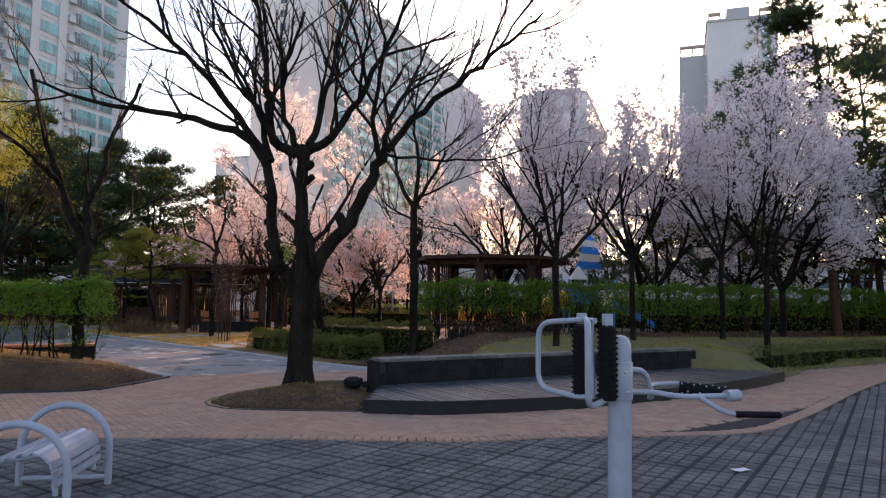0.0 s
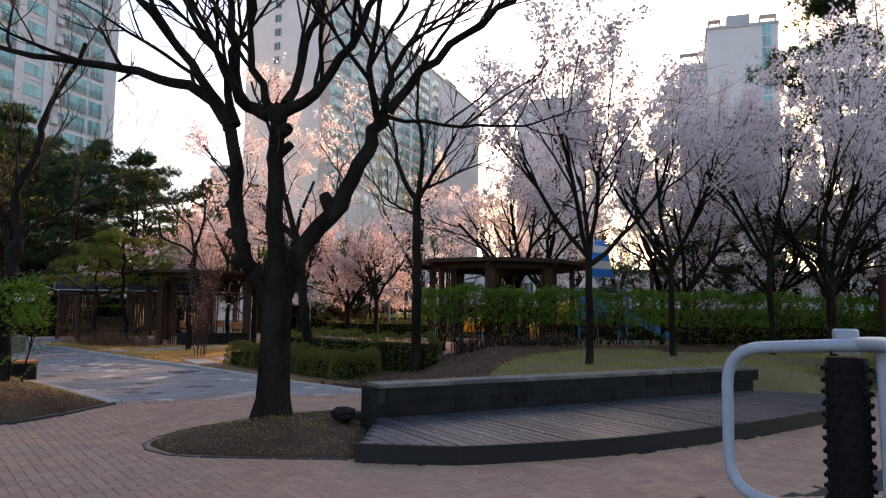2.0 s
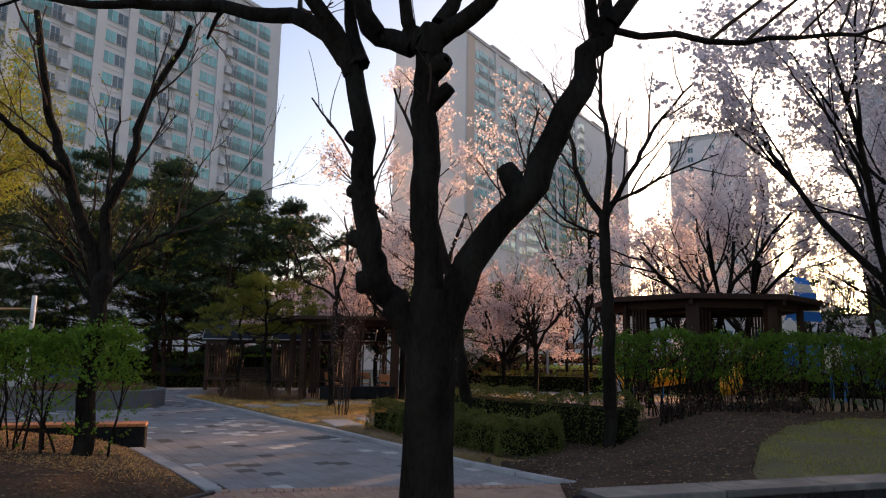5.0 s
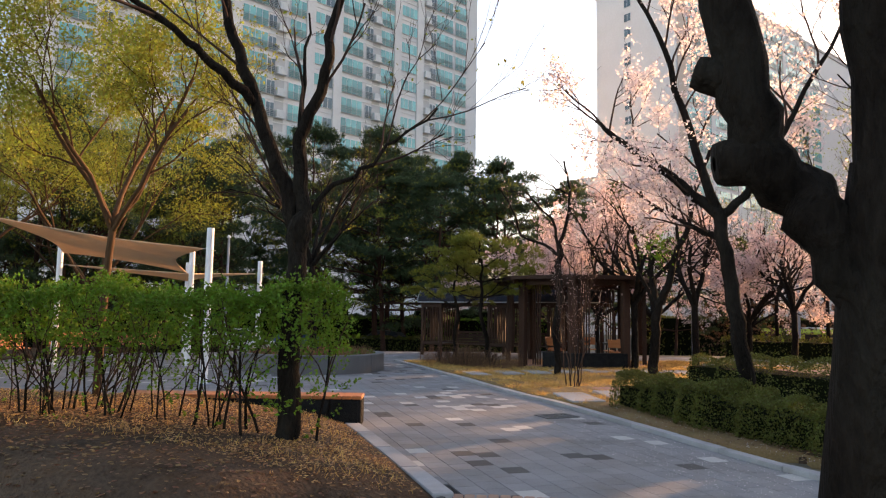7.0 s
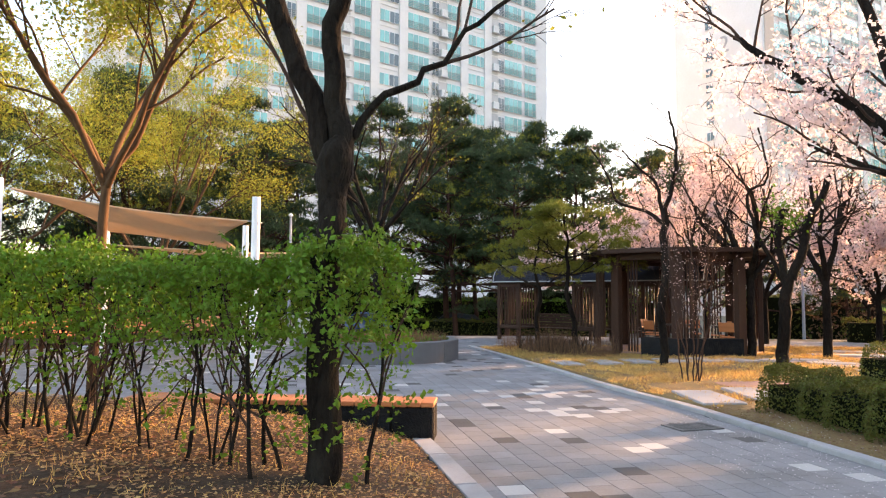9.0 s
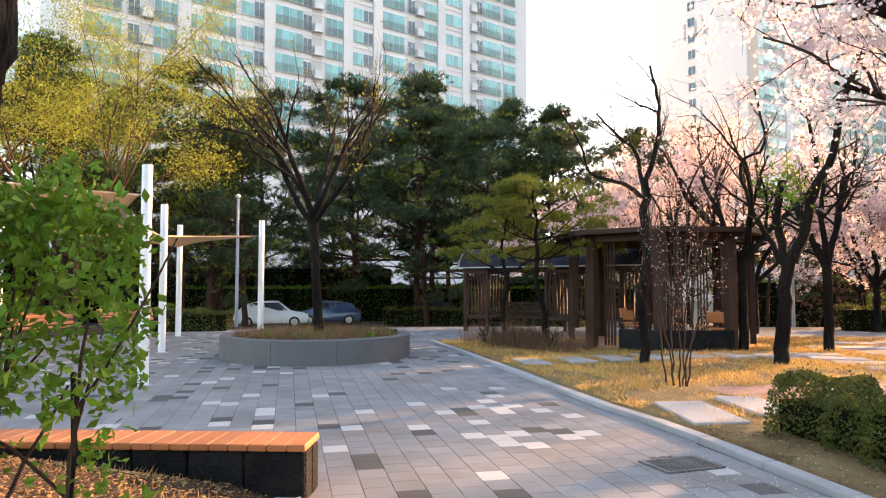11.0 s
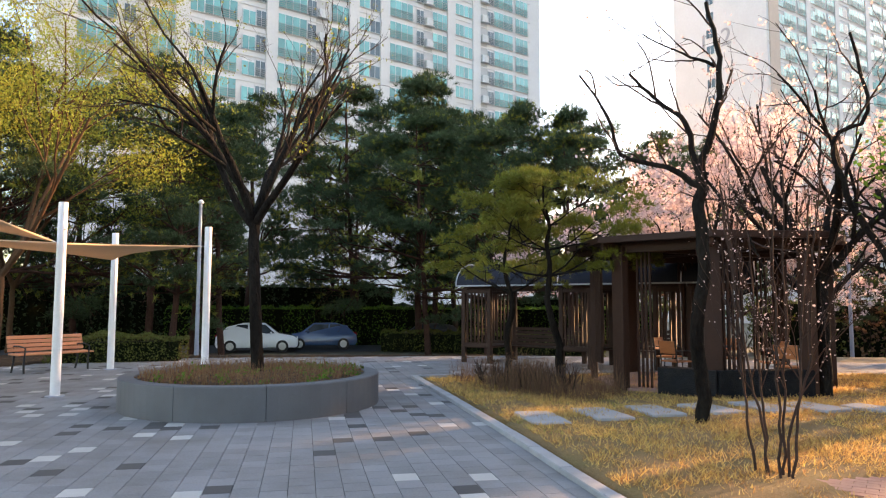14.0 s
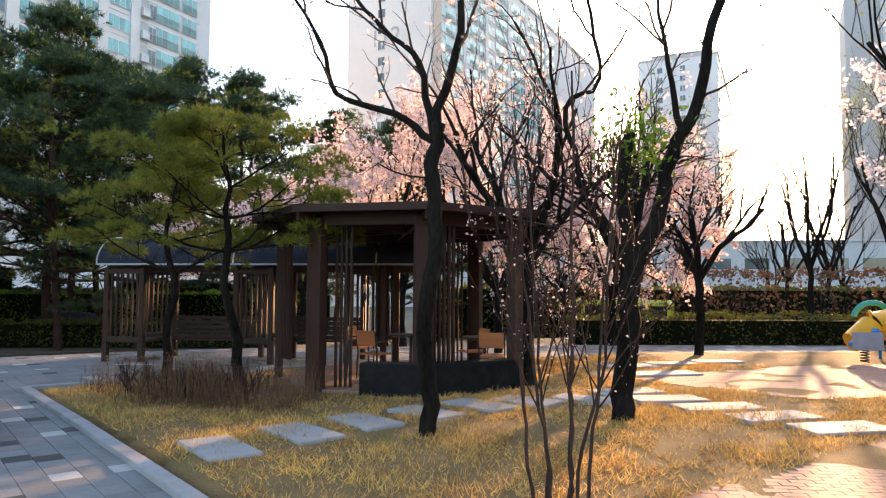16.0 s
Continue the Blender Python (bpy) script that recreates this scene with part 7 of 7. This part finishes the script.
            if (i + k) % 2:
                part("knob", Mesh().box(tuple(q), (0.012, 0.012, 0.012), w, 0.003), M_STEEL, g)
    # slatted steel bench with tube arches
    b = thing("stretch_bench", "pale steel slatted stretching bench with tube arches", "gym equipment", (-3.2, 5.8, 0), 8)
    for y in (0.3, -0.62):
        pts = [(0.36 * math.cos(w) - 0.0, y, 0.32 + 0.36 * math.sin(w)) for w in np.linspace(math.pi, 0, 15)]
        part("arch", Mesh().tube([(-0.36, y, 0.0)] + pts + [(0.36, y, 0.0)], 0.03, 12), M_STEEL, b, smooth=True)
        part("foot_bar", Mesh().tube([(-0.36, y, 0.06), (0.36, y, 0.06)], 0.022, 10), M_STEEL, b, smooth=True)
        part("rib", Mesh().tube([(-0.34, y - 0.06 * (1 if y > 0 else -1), 0.30), (-0.1, y - 0.06 * (1 if y > 0 else -1), 0.40), (0.14, y - 0.06 * (1 if y > 0 else -1), 0.44), (0.24, y - 0.06 * (1 if y > 0 else -1), 0.36), (0.26, y - 0.06 * (1 if y > 0 else -1), 0.14)], 0.02, 10), M_STEEL, b, smooth=True)
    line = smooth_line([(-0.34, 0, 0.32), (-0.1, 0, 0.42), (0.14, 0, 0.46), (0.25, 0, 0.37), (0.28, 0, 0.16)], 3)
    for i in range(0, len(line) - 1, 1):
        p, q = line[i], line[min(i + 1, len(line) - 1)]
        ang = math.degrees(math.atan2(q[2] - p[2], q[0] - p[0]))
        part("slat", Mesh().box((0, 0, 0), (0.05, 0.98, 0.022), b=0.005, m=pose(p[0], -0.16, p[2], 0, -ang, 0)), M_STEEL, b)


# ---- playground ----
def build_play():
    s = thing("play_ship", "blue and yellow ship-shaped playhouse with a striped sail", "playground", (8.6, 41.0, 0.0))
    s.matrix_world = pose(8.6, 41.0, 0.0) @ Matrix.Scale(1.45, 4)
    H = [(0.0, 2.45), (0.1, 2.75), (0.16, 3.05), (0.16, 3.35), (0.08, 3.62), (-0.02, 3.85)]
    for i in range(5):
        (o0, z0), (o1, z1) = H[i], H[i + 1]
        w0, w1 = 0.55 - 0.075 * i, 0.55 - 0.075 * (i + 1)
        vs = [(-w0 + o0 * 0.3, -0.02 - o0, z0), (w0, -0.02 - o0, z0 - 0.05), (w1, -0.02 - o1, z1 - 0.05), (-w1 + o1 * 0.3, -0.02 - o1, z1)]
        vs += [(x, y + 0.04, z) for x, y, z in vs]
        part("sail_stripe", Mesh().add(vs, [(0, 1, 2, 3), (7, 6, 5, 4), (0, 4, 5, 1), (1, 5, 6, 2), (2, 6, 7, 3), (3, 7, 4, 0)]), M_BLUE if i % 2 == 0 else M_SAILW, s, "blue sail stripe" if i % 2 == 0 else "cream sail stripe")
    part("mast", Mesh().tube([(-0.05, 0.06, 0), (-0.05, 0.06, 3.95)], 0.045, 10), M_STEEL, s, smooth=True)
    part("hood", Mesh().add([(-0.75, -0.4, 2.0), (-0.1, -0.4, 2.0), (-0.42, 0, 2.6), (-0.75, 0.4, 2.0), (-0.1, 0.4, 2.0)], [(0, 1, 2), (1, 4, 2), (4, 3, 2), (3, 0, 2), (0, 3, 4, 1)]), M_SAILW, s, "cream pointed hood")
    for x in (-0.9, 0.9):
        for y in (-0.6, 0.6):
            part("post", Mesh().tube([(x, y, 0), (x, y, 2.0)], 0.05, 10), M_BLUE, s, smooth=True)
    part("platform", Mesh().box((0, 0, 0.85), (1.9, 1.3, 0.08), b=0.02), M_STEEL, s)
    part("side_panel", Mesh().box((-0.3, -0.66, 1.3), (1.1, 0.05, 0.7), b=0.02), M_BLUE, s, "blue side panel")
    part("side_panel", Mesh().box((0.6, -0.66, 1.25), (0.5, 0.05, 0.65), b=0.02), M_SAILW, s, "cream side panel")
    part("slide", Mesh().box((0, 0, 0), (2.0, 0.5, 0.06), b=0.02, m=pose(1.7, -0.3, 0.55, 0, 28, 0)).box((0, 0, 0), (2.0, 0.05, 0.22), b=0.02, m=pose(1.72, -0.56, 0.63, 0, 28, 0)).box((0, 0, 0), (2.0, 0.05, 0.22), b=0.02, m=pose(1.72, -0.04, 0.63, 0, 28, 0)), M_BLUE, s, "blue slide")
    part("tube_slide", Mesh().tube([(-0.9, 0, 1.2), (-1.4, -0.1, 1.1), (-1.9, -0.2, 0.75), (-2.3, -0.2, 0.4), (-2.7, -0.2, 0.3)], 0.34, 14), M_YELPL, s, "yellow tube slide", smooth=True)
    t = thing("tube_slide", "yellow tube slide with a teal roof", "playground", (0.5, 36.9, 0.04))
    part("tube", Mesh().tube([(3.2, 0.3, 1.1), (2.0, 0.2, 0.95), (1.0, 0.05, 0.8), (0.3, -0.1, 0.85), (-0.2, -0.3, 0.75)], 0.36, 16, cap=False), M_YELPL, t, smooth=True)
    part("mouth", Mesh().tube([(-0.2 + 0.02 * math.cos(w), -0.3 + 0.36 * math.cos(w) * 0.4, 0.78 + 0.37 * math.sin(w)) for w in np.linspace(0, 6.28, 17)[:-1]], 0.04, 6, closed=True).tube([(-0.15, -0.3, 0.75), (-0.45, -0.4, 0.55), (-0.7, -0.45, 0.42)], [0.33, 0.3, 0.24], 14), M_YELPL, t, smooth=True)
    part("roof", Mesh().tube([(0.1 + 0.45 * math.cos(w), 0.2, 0.9 + 0.45 * math.sin(w)) for w in np.linspace(0.2, 2.9, 10)], 0.07, 8), M_TEAL, t, "teal arch", smooth=True)
    for x in (0.2, 1.4, 2.6):
        part("support", Mesh().tube([(x, 0.1, 0), (x, 0.1, 0.7)], 0.04, 8), M_BLUE, t)
    r = thing("spring_rider", "small blue and grey spring rider", "playground", (-0.15, 35.9, 0.04))
    part("spring", Mesh().tube([(0.09 * math.cos(i * 0.8), 0.09 * math.sin(i * 0.8), 0.02 + i * 0.008) for i in range(40)], 0.016, 5), M_BLACK, r)
    part("seat", Mesh().box((0, 0, 0.42), (0.6, 0.3, 0.14), b=0.05).box((0.25, 0, 0.6), (0.12, 0.26, 0.36), b=0.05), M_BLUE, r)
    part("side", Mesh().box((0, -0.18, 0.5), (0.66, 0.03, 0.4), b=0.012), M_STEEL, r)


# ---- street: road, cars, van, lamp posts ----
def car(name, label, paint, at, rz, L=4.3, W=1.8, H=1.5):
    c = thing(name, label, "car", at, rz)
    prof = [(-L / 2, 0.45), (-L / 2 + 0.05, 0.85), (-L / 2 + 0.25, 1.0), (-L / 2 + 0.6, 1.38), (-0.7, H), (0.4, H), (1.15, 1.02), (L / 2 - 0.25, 0.88), (L / 2 - 0.02, 0.7), (L / 2, 0.4), (L / 2 - 0.1, 0.25), (-L / 2 + 0.1, 0.25)]
    n = len(prof)

    def hw(z):
        return W / 2 * (1.0 if z < 0.95 else 1.0 - 0.28 * (z - 0.95) / (H - 0.95))
    vs = [(x, -hw(z), z) for x, z in prof] + [(x, hw(z), z) for x, z in prof]
    fs = [tuple(range(n - 1, -1, -1)), tuple(range(n, 2 * n))] + [(i, (i + 1) % n, n + (i + 1) % n, n + i) for i in range(n)]
    bm = bmesh.new()
    bv = [bm.verts.new(v) for v in vs]
    for f in fs:
        bm.faces.new([bv[i] for i in f])
    bmesh.ops.recalc_face_normals(bm, faces=bm.faces)
    bmesh.ops.bevel(bm, geom=list(bm.edges), offset=0.05, segments=2, affect='EDGES', profile=0.6)
    me = bpy.data.meshes.new("body")
    bm.to_mesh(me)
    bm.free()
    me.materials.append(paint)
    me.polygons.foreach_set("use_smooth", np.ones(len(me.polygons), bool))
    part("body", me, None, c)
    for sy in (-1, 1):
        for x0, x1, x2, x3 in ((-1.35, -0.45, -0.5, -1.05), (-0.38, 0.95, 0.42, -0.42)):
            q = [(x0, sy * (hw(1.02) + 0.008), 1.02), (x1, sy * (hw(1.02) + 0.008), 1.02), (x2, sy * (hw(H - 0.1) + 0.008), H - 0.1), (x3, sy * (hw(H - 0.1) + 0.008), H - 0.1)]
            part("side_window", Mesh().add(q, [(0, 1, 2, 3)]), M_CARGLASS, c)
        for x in (-L / 2 + 0.8, L / 2 - 0.85):
            wl_ = part("wheel", Mesh().tube([(x, sy * (W / 2 - 0.2), 0.33), (x, sy * (W / 2 + 0.01), 0.33)], 0.33, 20), M_TYRE, c, smooth=True)
            part("rim", Mesh().tube([(x, sy * (W / 2 - 0.02), 0.33), (x, sy * (W / 2 + 0.02), 0.33)], 0.21, 10), M_CHROME, wl_)
        part("headlight", Mesh().box((L / 2 - 0.14, sy * (W / 2 - 0.3), 0.72), (0.22, 0.4, 0.13), b=0.04), M_LAMP, c)
        part("tail_light", Mesh().box((-L / 2 + 0.1, sy * (W / 2 - 0.25), 0.9), (0.2, 0.4, 0.12), b=0.04), M_TAIL, c)
        part("mirror", Mesh().box((0.75, sy * (W / 2 + 0.08), 1.05), (0.12, 0.2, 0.14), b=0.04), paint, c)
    part("windscreen", Mesh().add([(1.1, -0.7, 1.06), (1.1, 0.7, 1.06), (0.5, 0.58, H - 0.07), (0.5, -0.58, H - 0.07)], [(0, 1, 2, 3)]), M_CARGLASS, c).location = (0.04, 0, 0.03)
    part("bumper", Mesh().box((L / 2 - 0.1, 0, 0.4), (0.3, W - 0.1, 0.22), b=0.06).box((-L / 2 + 0.1, 0, 0.45), (0.3, W - 0.1, 0.25), b=0.06), M_FOAM, c, "dark bumper")
    return c


def build_street():
    road = [(-52, 33), (-24, 61), (-20, 57), (-48, 29)]
    m = Mesh()
    nseg = 14
    vs, fs = [], []
    for i in range(nseg + 1):
        t = i / nseg
        for k in range(3):
            x, y = -50 + 30 * t - 2.9 + 2.9 * k, 34 + 30 * t + 2.9 - 2.9 * k
            vs.append((x, y, float(ground_z(x, y)) - 0.03))
    for i in range(nseg):
        for k in range(2):
            fs.append((i * 3 + k, i * 3 + k + 1, i * 3 + 4 + k, i * 3 + 3 + k))
    struct("road", m.add(vs, fs), M_ASPHALT, "grey asphalt street beyond the plaza", "road")
    car("parked_car", "metallic blue compact crossover parked in the street", M_CARBLUE, (-35.4, 46.7, -0.98), 225, 4.15, 1.8, 1.55)
    car("parked_car", "white car parked behind the planter", M_CARWHITE, (-36.6, 43.0, -0.98), 45, 4.4, 1.85, 1.6)
    car("parked_car", "dark car parked by the low hedge", M_BLACK, (-30.6, 50.6, -0.98), 225, 4.3, 1.8, 1.5)
    b = thing("minibus", "yellow-green minibus parked in the street", "bus", (-2.9, 58.8, -0.95), 2)
    part("body", Mesh().box((0, 0, 1.15), (6.2, 2.0, 1.9), b=0.22), M_BUS, b)
    for i in range(5):
        part("window", Mesh().box((-2.4 + i * 1.15, -1.0, 1.5), (0.95, 0.03, 0.55), b=0.01), M_CARGLASS, b)
    part("roof_pod", Mesh().box((0.3, 0, 2.14), (2.2, 1.2, 0.14), b=0.05), M_WHITE, b, "white roof unit")
    for x in (-2.0, 2.0):
        part("wheel", Mesh().tube([(x, -1.02, 0.35), (x, -0.8, 0.35)], 0.36, 16), M_TYRE, b, smooth=True)
    for x, y, h in ((-25.6, 30.9, 5.0), (-8.3, 46, 5.0), (-3.5, 48.5, 5.0)):
        l = thing("lamp_post", "thin pale grey lamp post", "lamp post", (x, y, float(ground_z(x, y)) - 0.05), group="lamp posts")
        part("shaft", Mesh().lathe([(0.07, 0), (0.065, 1.0), (0.05, h)], n=12), M_STEEL, l, smooth=True)
        part("head", Mesh().lathe([(0.02, h), (0.09, h + 0.03), (0.10, h + 0.08), (0.03, h + 0.14)], n=14), M_WHITE, l, "pale lamp head", smooth=True)
    # two long blocks added to cover the bright sky along the horizon
    for x, y, r, L, h in ((12, 125, -5, 150, 10), (75, 90, -45, 70, 9)):
        b = thing("long_block", "long low pale block added to hide the horizon glow", "building", (x, y, -1.5), r)
        part("wall", Mesh().box((0, 0, h / 2), (L, 8, h), b=0.05), M_CONC3, b)
        part("roof", Mesh().box((0, 0, h + 0.15), (L + 0.6, 8.6, 0.3)), M_CONC3, b)
        for k in range(int(L / 5)):
            part("window", Mesh().box((-L / 2 + 2.5 + k * 5, -4.02, h * 0.7), (3.2, 0.08, 1.5), b=0.02), M_GLASS_D, b)


def build_stones():
    spots = [(-10.8, 25.75, -43, 1.0, .55), (-10.25, 26.6, -43, 1.0, .55), (-9.7, 27.35, -45, 1.0, .55), (-9.05, 28.05, -40, 1.0, .55), (-8.4, 28.75, -35, 1.0, .55), (-7.75, 29.2, -30, .95, .55), (-6.9, 29.5, -25, .95, .55),
             (-6.72, 21.85, 125, 1.35, .62), (-6.2, 22.75, 125, 1.35, .6), (-4.1, 27.75, 20, 1.15, .58), (-4.65, 28.4, 20, 1.15, .58), (-5.15, 29.05, 20, 1.15, .58), (-5.7, 29.7, 20, 1.1, .58), (-6.2, 30.35, 20, 1.1, .58),
             (-5.6, 34.2, 20, 1.1, .6), (-4.6, 34.9, 20, 1.1, .6), (-3.5, 35.5, 20, 1.1, .6), (-5.0, 33.0, 20, 1.1, .6), (-6.0, 32.6, 20, 1.1, .6)]
    rng = random.Random(9)
    for x, y, r, a, b in spots:
        ob = new("stepping_stone", Mesh().box((0, 0, 0), (a * rng.uniform(0.94, 1.04), b * rng.uniform(0.94, 1.05), 0.10), b=0.015).data("stepping_stone", M_STONE))
        ob.matrix_world = pose(x, y, 0.025, rng.uniform(-0.6, 0.6), rng.uniform(-0.6, 0.6), r + rng.uniform(-3, 3))
        tagged(ob, "grey granite stepping stone set in straw turf", "stepping stone", "stepping stones")
    reds = [("paving_bed_red", RED_NEAR), ("paving_bed_red_far", RED_FAR)]
    g = np.random.default_rng(12)
    for nm, poly in reds:
        bed = struct(nm, Mesh().prism(poly, -0.05, 0.03), M_MORTAR, "joints under the red brick clearing", "paving")
        cells = []
        xs = np.arange(min(p[0] for p in poly), max(p[0] for p in poly), 0.205)
        ys = np.arange(min(p[1] for p in poly), max(p[1] for p in poly), 0.105)
        for j, y in enumerate(ys):
            for x in xs:
                cells.append((x + (j % 2) * 0.1, y))
        C = np.array(cells)
        ok = inside(poly, C[:, 0], C[:, 1])
        C = C[ok]
        vs, fs = piece(0.2, 0.1, 0.03, 0.003)
        V = C[:, None, :] + vs[None, :, :2]
        Z = vs[None, :, 2] + 0.042 + g.uniform(0, 0.002, len(C))[:, None]
        F = (np.arange(len(C))[:, None, None] * len(vs) + fs[None]).reshape(-1, 4)
        part("brick_field", quick("brick_field", np.concatenate([V, Z[..., None]], -1), F, [M_RED]), None, bed, kind="stuff")


def rock(name, label, at, r, seed):
    rng = random.Random(seed)
    bm = bmesh.new()
    bmesh.ops.create_icosphere(bm, subdivisions=3, radius=r)
    for v in bm.verts:
        k = 1 + 0.35 * noise.noise(v.co * 2.2 / r + Vector((seed, 0, 0))) + 0.12 * noise.noise(v.co * 6 / r)
        v.co = Vector((v.co.x * k * 1.3, v.co.y * k, v.co.z * k * 0.55))
    me = bpy.data.meshes.new(name)
    bm.to_mesh(me)
    bm.free()
    me.materials.append(M_WALLST)
    ob = tagged(new(name, me), label, "rock")
    ob.matrix_world = pose(*at, 0, 0, seed * 40)
    return ob


def build_bits():
    rock("rock", "dark rough rock half buried at the mound's edge", (-1.5, 12.0, 0.2), 0.16, 3)
    rock("rock", "small dark stone beside the larger rock", (-1.25, 11.9, 0.18), 0.09, 5)
    m = Mesh()
    vs = [(x * 0.09, y * 0.05, 0.006 + 0.012 * abs(math.sin(3 * x + 5 * y))) for y in (-1, -0.3, 0.4, 1) for x in (-1, -0.4, 0.3, 1)]
    fs = [(j * 4 + i, j * 4 + i + 1, j * 4 + i + 5, j * 4 + i + 4) for j in range(3) for i in range(3)]
    ob = tagged(new("paper_scrap", m.add(vs, fs).data("paper_scrap", M_WHITE)), "crumpled white paper scrap on the rubber matting", "litter")
    ob.matrix_world = pose(2.95, 6.95, 0.004, 0, 0, 20)


build_planter()
build_bits()
build_sails()
build_benches()
build_pavilions()
build_gym()
build_play()
build_street()
build_stones()
build_paving()
